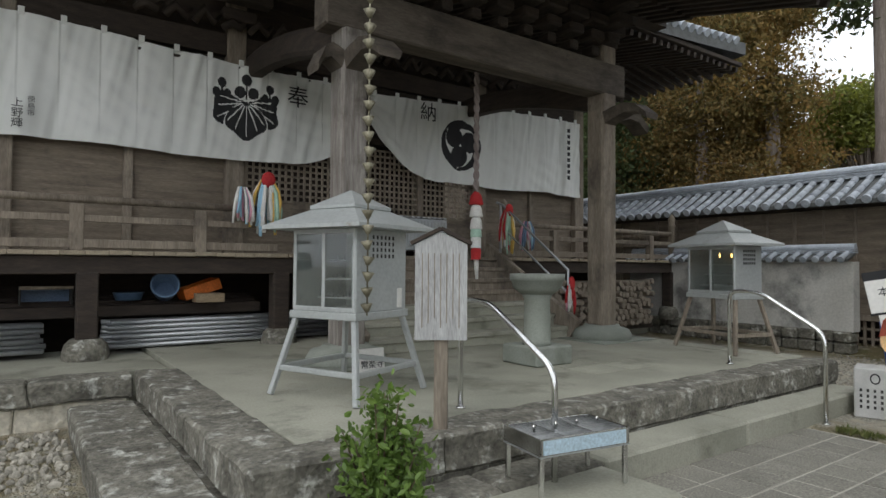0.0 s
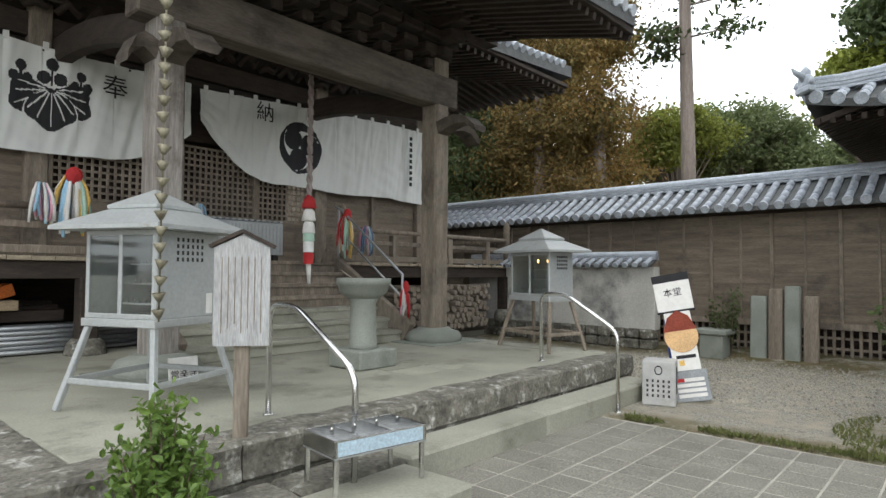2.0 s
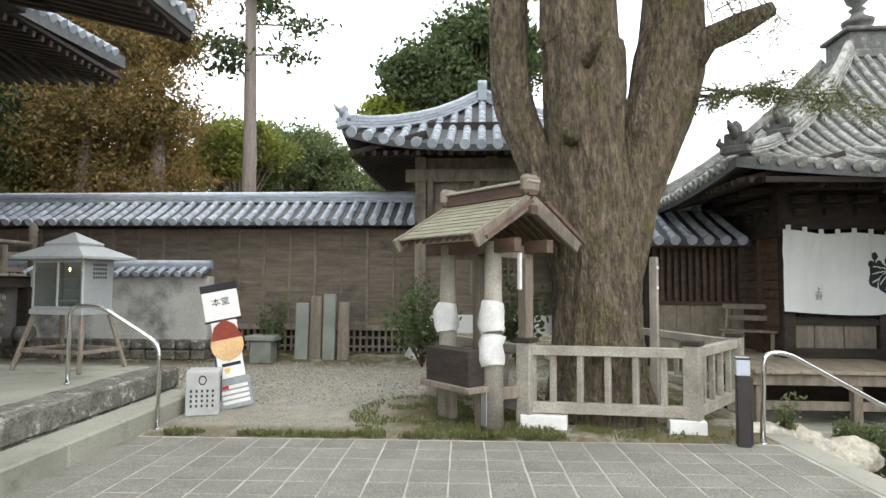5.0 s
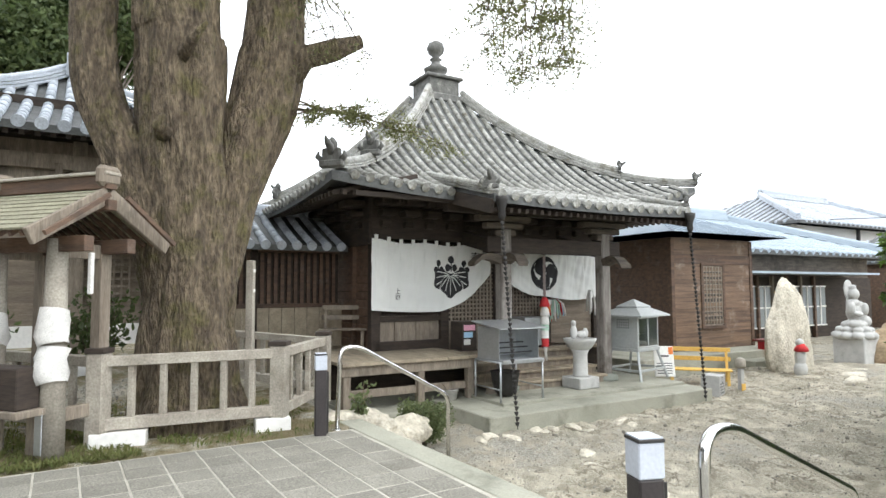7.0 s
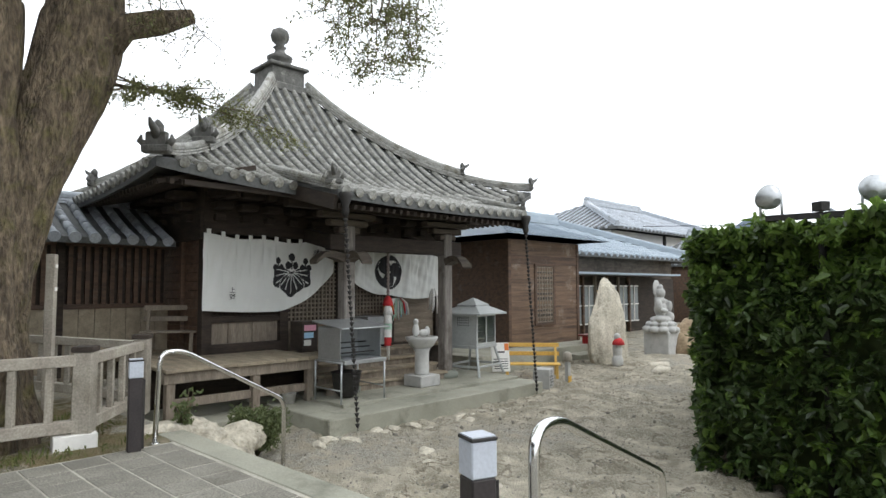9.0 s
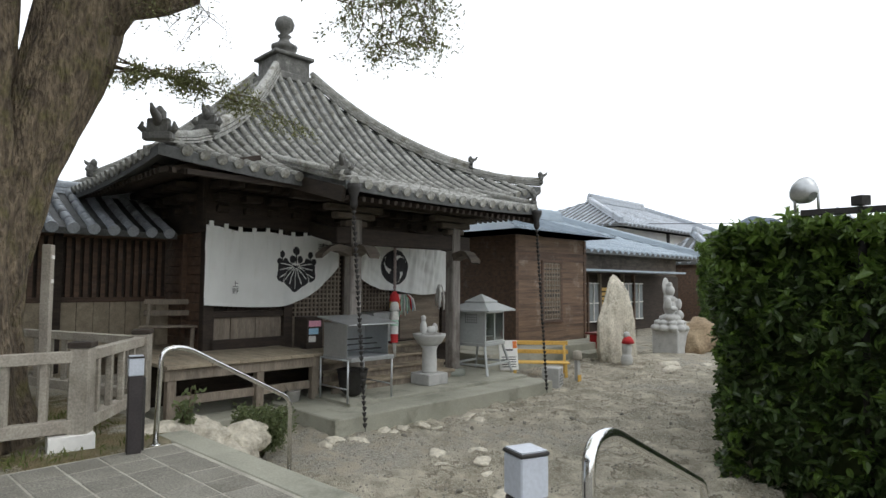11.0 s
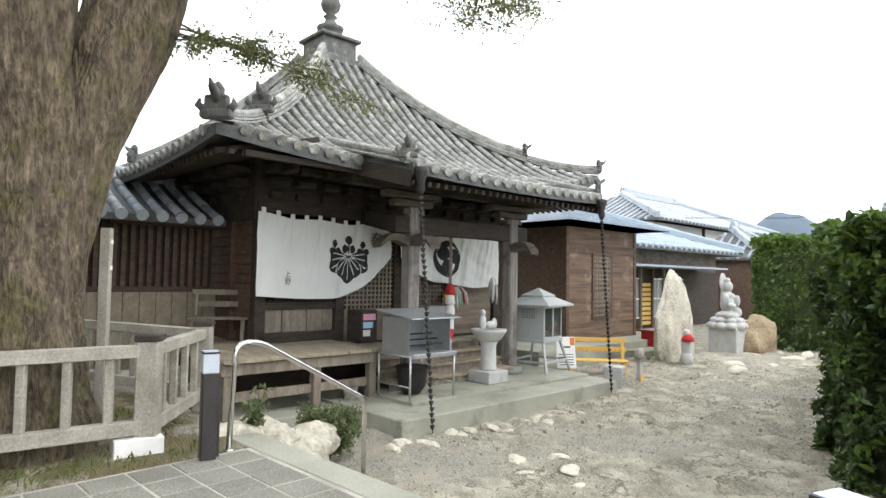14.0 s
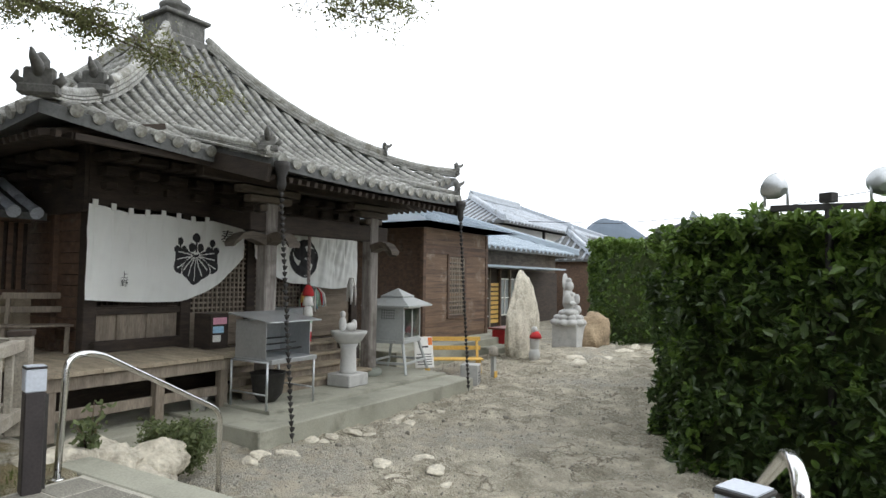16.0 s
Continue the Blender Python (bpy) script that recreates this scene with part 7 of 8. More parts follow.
def under_store():
    bm = bmesh.new()
    tube(bm, [(0, 0, 0), (3.4, 0, 0)], 0.028, 8)
    me = mesh_of(bm, STEEL, "pipe")
    root = thing("pipe_stack", FA @ pose(0.95, 8.35, 0.46), "stack of galvanised steel pipes under the verandah", "pipes")
    for i in range(4):
        for j in range(6):
            for q in (0, -4.1):
                ob = new("pipe", me)
                ob.parent = root
                ob.matrix_basis = pose(q + rnd.uniform(-0.05, 0.1), i * 0.075 + 0.03 * (j % 2), 0.03 + j * 0.058, 0, 0, 1.5 if q == 0 else 0)
    for k in range(3):
        bm = bmesh.new()
        bx(bm, -3.5, 2.9, 8.55 + k * 0.25, 8.75 + k * 0.25, 0.84 + 0.05 * k, 0.98 + 0.05 * k, 0.01)
        solid("timber_beam", bm, WOOD_DARK, FA, "old dark timber lying under the verandah", "timber", "stored timbers")
    r1 = thing("bucket", FA @ pose(1.65, 8.6, 1.14, 70, 0, -10), "blue plastic bucket lying on its side", "bucket")
    lathepart("shell", r1, BLUE, [(0.13, 0), (0.16, 0.28), (0.175, 0.28), (0.175, 0.3), (0.15, 0.3), (0.12, 0.02)], seg=24)
    r2 = thing("orange_crate", FA @ pose(2.1, 8.6, 1.1, 0, -18, 6), "orange plastic crate tipped on timbers", "crate")
    for a, b, c, d in ((-0.25, 0.25, -0.15, -0.13), (-0.25, 0.25, 0.13, 0.15), (-0.25, -0.23, -0.15, 0.15), (0.23, 0.25, -0.15, 0.15)):
        boxpart("side", r2, ORANGE, a, b, c, d, 0, 0.15)
    boxpart("bottom", r2, ORANGE, -0.25, 0.25, -0.15, 0.15, 0, 0.02)
    r3 = thing("cardboard_box", FA @ pose(2.15, 8.4, 1.0), "flat brown cardboard box on stored timbers", "box")
    boxpart("carton", r3, mat("brown_cardboard", (0.33, 0.25, 0.16), None, 0.9), -0.18, 0.18, -0.12, 0.12, 0, 0.12)
    r4 = thing("storage_tub", FA @ pose(1.25, 8.8, 1.03), "dark blue plastic tub under the verandah", "tub")
    lathepart("shell", r4, BLUE, [(0.15, 0), (0.18, 0.09), (0.19, 0.1), (0.17, 0.1), (0.14, 0.02)], seg=20)
    r5 = thing("metal_crate", FA @ pose(0.35, 8.75, 1.0), "open dark metal crate under the verandah", "crate")
    for x in (-0.26, 0.26):
        boxpart("side", r5, IRON, x - 0.01, x + 0.01, -0.2, 0.2, 0, 0.22)
    boxpart("back", r5, BLUE, -0.26, 0.26, 0.18, 0.2, 0, 0.18)
    boxpart("rim", r5, WOOD_GREY, -0.27, 0.27, -0.21, -0.19, 0.19, 0.23)


under_store()


def streamers(m, colours, w, h, n, label, top=None, seed=1, depth=0.1):
    """A hanging bundle of thin paper or cloth strips."""
    root = thing("streamer_bundle", m, label, "paper streamers", "hung offerings")
    r = random.Random(seed)
    for k in range(2 * n):
        x, y = r.uniform(-w / 2, w / 2), r.uniform(-depth, depth)
        l = h * r.uniform(0.55, 1)
        bm = bmesh.new()
        tube(bm, [(x * 0.4, y * 0.4, 0), (x * 0.8, y, -l * 0.3), (x, y, -l * 0.65), (x + r.uniform(-0.03, 0.03), y, -l)], [0.012, 0.02, 0.024, 0.014], 6, 0.7, 30)
        part("strip", bm, colours[k % len(colours)], root)
    if top:
        bm = bmesh.new()
        bmesh.ops.create_icosphere(bm, subdivisions=2, radius=1, matrix=Matrix.Translation((0, -0.04, 0.0)) @ Matrix.Diagonal((w * 0.24, 0.07, 0.11, 1)))
        part("cap", bm, top, root)
    return root


streamers(FA @ pose(2.42, 7.9, 2.5), [PINK, BLUEP, WHITEC], 0.25, 0.5, 12, "bundle of pink and blue folded paper cranes", seed=2)
streamers(FA @ pose(2.75, 7.9, 2.62), [GREENP, WHITEC, BLUEP, WHITEC, YELLOW], 0.4, 0.75, 18, "bundle of pale folded paper crane strings", RED, 3)
streamers(FA @ pose(6.85, 7.75, 2.45), [RED, WHITEC, YELLOW, GREENP], 0.28, 0.75, 12, "red and white cloth strips tied on rail", RED, 5)
streamers(FA @ pose(7.5, 7.95, 2.3), [BLUEP, PINK, WHITEC, BLUE], 0.3, 0.55, 9, "pink and blue cloth strips tied on railing", seed=6)
streamers(FA @ pose(6.85, 6.35, 1.25), [WHITEC, PINK, RED], 0.14, 0.5, 5, "red and pink cloth strips tied on stair rail", RED, 7, 0.05)
streamers(FA @ pose(4.9, 9.0, 2.55), [WHITEC, BLUEP], 0.2, 0.35, 6, "white cloth bundle hung beside the lattice", seed=8)


def bell_rope(m, top, low, label, r=0.035):
    root = thing("bell_rope", m, label, "bell rope", "hung bell ropes")
    bm = bmesh.new()
    for k in range(2):
        n = 60
        tube(bm, [(r * 0.6 * math.cos(i * 0.7 + k * math.pi), r * 0.6 * math.sin(i * 0.7 + k * math.pi), top + (low - top) * i / n) for i in range(n + 1)], r * 0.7, 6)
    part("rope", bm, mat("faded_twisted_rope", (0.34, 0.29, 0.27), (0.22, 0.17, 0.16), 0.9, fine=80), root)
    for i, (c, z) in enumerate(((RED, 0), (WHITEC, -0.17), (WHITEC, -0.34), (GREENP, -0.45), (WHITEC, -0.6), (RED, -0.76))):
        lathepart("tied_bib", root, c, [(0.03, low + z + 0.12), (0.075, low + z + 0.06), (0.105 - 0.008 * i, low + z - 0.06), (0.085, low + z - 0.07)], seg=14)
    tubepart("tassel", root, WHITEC, [(0, 0, low - 0.8), (0.02, 0, low - 1.1)], [0.04, 0.02], 7)
    boxpart("gong_hanger", root, WOOD_DARK, -0.2, 0.2, -0.02, 0.02, top, top + 0.06)


bell_rope(FA @ pose(5.25, 6.6, 0), 4.2, 2.42, "twisted bell rope tied with red and white bibs")
bell_rope(FB @ pose(8.42, 9.3, 0), 2.2, 1.2, "twisted bell rope tied with red and white bibs", 0.025)


def stair_rail():
    root = thing("stair_handrail", FA, "thin dark steel handrail beside the temple stairs", "handrail")
    tubepart("rail", root, STEEL, [(6.82, 8.0, 2.6), (6.82, 7.85, 2.55), (6.82, 6.35, 1.45), (6.82, 6.35, 0.45)], 0.02, 8)
    tubepart("lower_rail", root, STEEL, [(6.82, 7.9, 2.2), (6.82, 6.35, 1.1)], 0.016, 8)
    tubepart("post", root, STEEL, [(6.82, 7.9, 1.6), (6.82, 7.9, 2.58)], 0.02, 8)


stair_rail()


def offering_box():
    root = thing("offering_chest", FA @ pose(5.3, 8.7, 1.655), "grey slatted offering chest at the top of stairs", "offering box")
    boxpart("body", root, STEEL, -0.75, 0.75, -0.3, 0.3, 0.1, 0.62)
    for i in range(14):
        boxpart("slat", root, STEEL, -0.72 + i * 0.108, -0.66 + i * 0.108, -0.3, 0.3, 0.63, 0.66)
    for i in range(22):
        boxpart("front_rib", root, PAINT_G, -0.72 + i * 0.067, -0.7 + i * 0.067, -0.31, -0.302, 0.14, 0.58, 0)
    for x in (-0.65, 0.65):
        boxpart("foot", root, IRON, x - 0.05, x + 0.05, -0.25, 0.25, 0, 0.1)
    s = thing("small_plaque", FA @ pose(2.9, 5.25, 0.45, -8), "small white name plaque leaning near the pillar", "plaque")
    boxpart("panel", s, WHITE, -0.14, 0.14, 0, 0.02, 0, 0.24)
    lettering("lettering", "常楽寺", 0.085, INK, pose(0, -0.003, 0.08, 90), s)


offering_box()


# ---- shrine, fence and bollards ----
def little_shrine():
    root = thing("offering_shrine", pose(6.0, 3.5, 0, 0, 0, -105), "small roofed wooden offering shrine with shingled gable roof", "shrine")
    # x runs along the ridge, y towards the back
    for x in (-0.38, 0.38):
        tubepart("front_post", root, FENCE_W, [(x, -0.1, 0), (x, -0.1, 1.0), (x, -0.1, 1.95)], [0.115, 0.1, 0.085], 12, rough=0.1, freq=3)
        boxpart("back_post", root, WOOD_GREY, x - 0.06, x + 0.06, 0.32, 0.44, 0, 1.95)
        boxpart("rail", root, WOOD_GREY, x - 0.04, x + 0.04, -0.1, 0.38, 1.78, 1.92)
        boxpart("rail", root, WOOD_GREY, x - 0.04, x + 0.04, -0.1, 0.38, 0.3, 0.42)
    boxpart("lintel", root, WOOD_BROWN, -0.75, 0.75, -0.15, -0.05, 1.83, 1.97)
    boxpart("lintel", root, WOOD_BROWN, -0.75, 0.75, 0.32, 0.42, 1.83, 1.97)
    boxpart("ridge_beam", root, WOOD_BROWN, -0.75, 0.75, 0.09, 0.19, 2.22, 2.32)
    cy, zr, ze, hw, L = 0.14, 2.42, 1.98, 0.74, 0.68
    for s in (-1, 1):
        n = 9
        for i in range(n):
            f0, f1 = i / n, (i + 1.15) / n
            bm = bmesh.new()
            beam(bm, (0, cy + s * hw * (1 - f0), ze + (zr - ze) * f0 + 0.012), (0, cy + s * hw * (1 - f1), ze + (zr - ze) * f1 + 0.0), 2 * L, 0.022, 0.003)
            part("shingle_course", bm, mat("mossy_grey_shingle", (0.29, 0.28, 0.2), (0.2, 0.19, 0.13), 0.9, fine=40, stretch=(1, 1, 1), stain=(0.16, 0.15, 0.09)) if i == 0 and s == -1 else bpy.data.materials["mossy_grey_shingle"], root)
        for x in (-L, L):
            beampart("barge_board", root, WOOD_GREY, (x, cy + s * (hw + 0.02), ze - 0.06), (x, cy, zr - 0.05), 0.05, 0.15)
        for i in range(12):
            x = -L + 0.06 + i * 0.13
            beampart("rafter", root, WOOD_BROWN, (x, cy + s * hw * 0.97, ze - 0.03), (x, cy + s * 0.1, zr - 0.07), 0.035, 0.04, 0)
    boxpart("ridge_cap", root, WOOD_BROWN, -L - 0.05, L + 0.05, cy - 0.06, cy + 0.06, zr, zr + 0.13)
    boxpart("ridge_cap", root, FENCE_W, -L - 0.07, L + 0.07, cy - 0.09, cy + 0.09, zr + 0.13, zr + 0.16)
    for x in (-L, L):
        boxpart("ridge_end", root, WOOD_GREY, x - 0.06, x + 0.06, cy - 0.12, cy + 0.12, zr + 0.02, zr + 0.22, 0.04)
    # offering box on its shelf
    bm = bmesh.new()
    bx(bm, -0.36, 0.36, -0.42, -0.2, 0.46, 0.82, 0.01)
    part("coin_box", bm, WOOD_DARK, root, "dark worn coin box")
    boxpart("shelf", root, WOOD_GREY, -0.42, 0.42, -0.46, -0.14, 0.4, 0.46)
    boxpart("shelf_leg", root, WOOD_GREY, -0.3, -0.2, -0.2, -0.1, 0, 0.4)
    boxpart("shelf_leg", root, WOOD_GREY, 0.2, 0.3, -0.2, -0.1, 0, 0.4)
    boxpart("rope_tassel", root, WHITEC, 0.68, 0.72, -0.05, -0.01, 1.45, 1.82)
    for x, z, c in ((-0.38, 1.1, WHITEC), (0.38, 1.14, WHITEC), (0.38, 0.8, WHITEC)):
        bm = bmesh.new()
        tube(bm, [(x, -0.11, z + 0.17), (x + 0.01, -0.13, z + 0.08), (x - 0.01, -0.12, z - 0.06), (x + 0.02, -0.13, z - 0.15)], [0.115, 0.135, 0.145, 0.12], 16, 0.3, 9, cap=False)
        part("tied_bib", bm, c, root, "white cotton bib tied round the post")
    boxpart("metal_plate", root, STEEL, 0.33, 0.42, -0.225, -0.215, 0.05, 0.45)


little_shrine()


def tree_fence():
    root = thing("timber_fence", Matrix(), "sun-bleached timber rail fence around the old tree", "fence")
    runs = [((6.22, 3.0), (7.02, 1.5)), ((7.02, 1.5), (8.5, 1.4)), ((6.9, 4.75), (6.22, 3.05)), ((8.5, 1.4), (9.9, 3.2))]
    for (ax, ay), (bx_, by) in runs:
        a, b = Vector((ax, ay, 0)), Vector((bx_, by, 0))
        d = (b - a)
        beampart("top_rail", root, FENCE_W, a + Vector((0, 0, 0.8)), b + Vector((0, 0, 0.8)), 0.1, 0.1)
        beampart("bottom_rail", root, FENCE_W, a + Vector((0, 0, 0.2)), b + Vector((0, 0, 0.2)), 0.11, 0.11)
        n = max(2, round(d.length / 0.29))
        for i in range(1, n):
            p = a + d * i / n
            beampart("baluster", root, FENCE_W, p + Vector((0, 0, 0.25)), p + Vector((0, 0, 0.76)), 0.06, 0.06)
    for x, y in ((6.22, 3.0), (7.02, 1.5), (8.5, 1.4), (6.9, 4.75)):
        p = boxpart("post", root, FENCE_W, x - 0.085, x + 0.085, y - 0.085, y + 0.085, 0, 0.88, 0.012)
        boxpart("post_cap", p, WOOD_DARK, x - 0.095, x + 0.095, y - 0.095, y + 0.095, 0.88, 0.93)
    for p, q in (((6.2, 3.05), (6.38, 2.6)), ((6.9, 1.72), (7.06, 1.4))):
        beampart("footing_block", root, WHITE, (*p, 0.05), (*q, 0.05), 0.22, 0.16)
    r2 = thing("slim_post", pose(8.04, 2.22, 0), "slim weathered post with small white tags", "post")
    boxpart("shaft", r2, FENCE_W, -0.045, 0.045, -0.045, 0.045, 0, 1.85)
    for z in (1.45, 1.7):
        boxpart("tag", r2, WHITE, -0.03, 0.03, -0.05, -0.046, z, z + 0.04)


tree_fence()


def bollard(m):
    root = thing("bollard_lamp", m, "dark square bollard lamp with frosted white top", "bollard", "bollard lamps")
    boxpart("shaft", root, BLACKP, -0.058, 0.058, -0.058, 0.058, 0, 0.66, 0.008)
    for x in (-0.035, 0.035):
        boxpart("groove_strip", root, IRON, x - 0.004, x + 0.004, -0.079, -0.0585, 0.02, 0.64, 0)
    boxpart("light_cover", root, LAMPW, -0.06, 0.06, -0.06, 0.06, 0.66, 0.81, 0.006)
    boxpart("lid", root, IRON, -0.063, 0.063, -0.063, 0.063, 0.81, 0.825, 0.004)
    bm = bmesh.new()
    bx(bm, -0.055, 0.055, -0.055, 0.055, 0.825, 0.83)
    part("lid_plate", bm, LAMPW, root)


bollard(pose(6.74, 0.98, 0.0, 0, 0, 20))
bollard(pose(3.19, -1.33, 0.03, 0, 0, 15))


# ---- rocks ----
def boulder(name, m, size, material, label, seed, rough=0.25, category="rock", sub=4, taper=0.0):
    bm = bmesh.new()
    bmesh.ops.create_icosphere(bm, subdivisions=sub, radius=1)
    for v in bm.verts:
        p = v.co.copy()
        n1 = noise.noise(p * 1.1 + Vector((seed, 0, 0))) + 0.5 * noise.noise(p * 2.6 + Vector((seed, 3, 0))) + 0.2 * noise.noise(p * 6)
        v.co = p * (1 + rough * n1)
        k = 1 - taper * max(0, v.co.z)
        v.co = Vector((v.co.x * size[0] * k, v.co.y * size[1] * k, v.co.z * size[2]))
    for f in bm.faces:
        f.smooth = True
    return solid(name, bm, material, m, label, category, "garden rocks")


for i, (x, y, z, a, b, c) in enumerate(((8.0, 0.75, -0.22, 0.5, 0.28, 0.2), (8.35, 0.25, -0.3, 0.34, 0.26, 0.2), (7.6, 1.0, -0.08, 0.4, 0.22, 0.15), (8.0, 0.4, -0.45, 0.4, 0.3, 0.2), (8.8, 0.9, -0.35, 0.45, 0.3, 0.2))):
    boulder("rock", pose(x, y, z, 0, 0, -50 + 10 * i), (a, b, c), ROCK, "pale weathered boulder edging the raised ground", i, 0.3)
boulder("standing_stone", FB @ pose(14.75, 8.3, 0.3), (0.78, 0.26, 1.3), ROCK, "tall upright pale stone slab standing on the ground", 4.5, 0.3, "standing stone", 5, 0.22)
boulder("rock", FB @ pose(17.9, 7.6, -0.15, 0, 22, 0), (0.62, 0.45, 0.75), mat("rusty_brown_rock", (0.4, 0.31, 0.2), (0.26, 0.19, 0.12), 0.95, scale=2, fine=18, bump=0.8, dist=0.03, stain=(0.13, 0.1, 0.07)), "rusty brown upright rock beside the statue", 15.2, 0.28)
for i in range(12):
    boulder("rock", FB @ pose(14.2 + i * 0.45 + rnd.uniform(-0.2, 0.2), 6.9 + rnd.uniform(-0.5, 0.5), -0.5, 0, 0, rnd.uniform(0, 180)), (rnd.uniform(0.25, 0.6), rnd.uniform(0.2, 0.4), rnd.uniform(0.1, 0.22)), ROCK, "low flat weathered ground rock", 30 + i, 0.3, sub=3)

for i in range(26):
    sb, db = (rnd.uniform(5.2, 9.5), rnd.uniform(6.9, 7.3)) if i < 18 else (rnd.uniform(5.5, 11), rnd.uniform(4.3, 6.5))
    p = FB @ Vector((sb, db, 0))
    k = rnd.uniform(0.05, 0.12)
    boulder("ground_rock", pose(p.x, p.y, ground_height(p.x, p.y) - k * 0.15, rnd.uniform(-15, 15), rnd.uniform(-15, 15), rnd.uniform(0, 180)), (k * 1.5, k, k * 0.42), ROCK, "low pale rock half buried in sandy ground", 80 + i, 0.35, sub=3)

lotus = [(0.36 * math.cos(k * 0.628), 0.36 * math.sin(k * 0.628), 0.36, 0.14, 0.14, 0.1) for k in range(10)] + [(0.3 * math.cos(k * 0.7 + 0.3), 0.3 * math.sin(k * 0.7 + 0.3), 0.5, 0.12, 0.12, 0.08) for k in range(9)]
sculpture("stone_statue", FB @ pose(17.05, 8.0, -0.05), lotus + [(0, 0, 0.3, 0.36, 0.36, 0.07), (0, 0, 0.42, 0.3, 0.3, 0.12), (0.0, 0, 0.62, 0.3, 0.28, 0.12), (-0.2, -0.12, 0.64, 0.17, 0.14, 0.1), (0.24, -0.12, 0.7, 0.13, 0.16, 0.15), (0, 0, 0.92, 0.19, 0.16, 0.24), (-0.2, -0.05, 1.02, 0.08, 0.1, 0.17), (0.2, -0.06, 1.02, 0.08, 0.1, 0.17), (-0.16, -0.2, 0.88, 0.12, 0.09, 0.07), (0.14, -0.2, 1.0, 0.07, 0.08, 0.15), (0, -0.02, 1.14, 0.16, 0.13, 0.1), (0, -0.03, 1.36, 0.11, 0.12, 0.14), (0, -0.02, 1.52, 0.07, 0.07, 0.08), (0, 0.1, 1.48, 0.2, 0.035, 0.25), (0, 0.1, 1.1, 0.1, 0.05, 0.3)], GRANITE, "pale grey stone seated statue on a lotus")
bm = bmesh.new()
bx(bm, -0.36, 0.36, -0.36, 0.36, -0.8, 0.27, 0.02)
solid("statue_plinth", bm, GRANITE, FB @ pose(17.1, 8.0, 0.0), "square grey granite plinth under the statue", "plinth")
j = sculpture("small_statue", FB @ pose(14.25, 7.75, -0.45), [(0, 0, 0.15, 0.16, 0.13, 0.2), (0, 0, 0.42, 0.13, 0.11, 0.26), (0, 0, 0.72, 0.085, 0.085, 0.1)], GRANITE, "small standing stone statue before the tall stone")
bm = bmesh.new()
lathe(bm, [(0.06, 0.14), (0.13, 0.05), (0.15, -0.02), (0.13, -0.03)], 14)
solid("red_bib", bm, RED, FB @ pose(14.25, 7.72, 0.12), "red cloth bib on the small statue", "bib")
sculpture("small_statue", FB @ pose(15.5, 11.2, 0.2), [(0, 0, 0.5, 0.2, 0.18, 0.6), (0, 0, 1.15, 0.13, 0.12, 0.15)], GRANITE, "weathered stone statue beside the shed")


# ---- before the small hall ----
def incense_stand():
    root = thing("incense_stand", FB @ pose(6.85, 8.35, -0.31), "stainless steel incense burner box on tubular stand", "incense burner")
    x, y = 0.42, 0.36
    for sx in (-1, 1):
        for sy in (-1, 1):
            tubepart("leg", root, STEEL, [(sx * x, sy * y, 0), (sx * x, sy * y, 0.62)], 0.016, 8)
        tubepart("side_rail", root, STEEL, [(sx * x, -y, 0.62), (sx * x, y, 0.62)], 0.014, 8)
        tubepart("side_rail", root, STEEL, [(sx * x, -y, 0.2), (sx * x, y, 0.2)], 0.012, 8)
    for sy in (-1, 1):
        tubepart("cross_rail", root, STEEL, [(-x, sy * y, 0.62), (x, sy * y, 0.62)], 0.014, 8)
    boxpart("tray", root, STEEL, -0.4, 0.42, -0.42, 0.34, 0.6, 0.66)
    boxpart("side_panel", root, STEEL, -0.4, -0.39, -0.3, 0.32, 0.66, 1.16)
    boxpart("side_panel", root, STEEL, 0.39, 0.4, -0.3, 0.32, 0.66, 1.16)
    boxpart("back_panel", root, STEEL, -0.4, 0.4, 0.31, 0.32, 0.66, 1.16)
    for k in range(3):
        boxpart("candle_bar", root, IRON, -0.38, 0.38, -0.15 + 0.12 * k, -0.12 + 0.12 * k, 0.74 + 0.07 * k, 0.76 + 0.07 * k, 0)
    beampart("roof_sheet", root, STEEL, (0, -0.45, 1.15), (0, 0.4, 1.25), 0.95, 0.02)
    lathepart("ash_bowl", root, IRON, [(0.12, 0.02), (0.2, 0.12), (0.24, 0.4), (0.26, 0.42), (0.22, 0.4)], (0, 0.1, 0), 20)


incense_stand()
candle_box(FB @ pose(10.35, 8.85, -0.31, 0, 0, 12), 0.78, 0.62, 0.55, 0.68, "grey steel candle cabinet with glazed door on legs", PAINT_G)


def bench(m, material, label, w=0.95, back=True, seat=0.4):
    root = thing("bench", m, label, "bench")
    for k in range(3):
        boxpart("seat_slat", root, material, -w / 2, w / 2, -0.2 + k * 0.13, -0.08 + k * 0.13, seat - 0.03, seat)
    for x in (-w / 2 + 0.08, w / 2 - 0.08):
        beampart("leg", root, material, (x, -0.2, 0), (x, -0.12, seat - 0.03), 0.06, 0.05)
        beampart("leg", root, material, (x, 0.24, 0), (x, 0.14, seat - 0.03), 0.06, 0.05)
        if back:
            beampart("back_post", root, material, (x, 0.14, seat - 0.05), (x, 0.26, seat + 0.42), 0.05, 0.05)
    if back:
        for z in (0.15, 0.34):
            boxpart("back_slat", root, material, -w / 2, w / 2, 0.17 + z * 0.15, 0.2 + z * 0.15, seat + z, seat + z + 0.09)


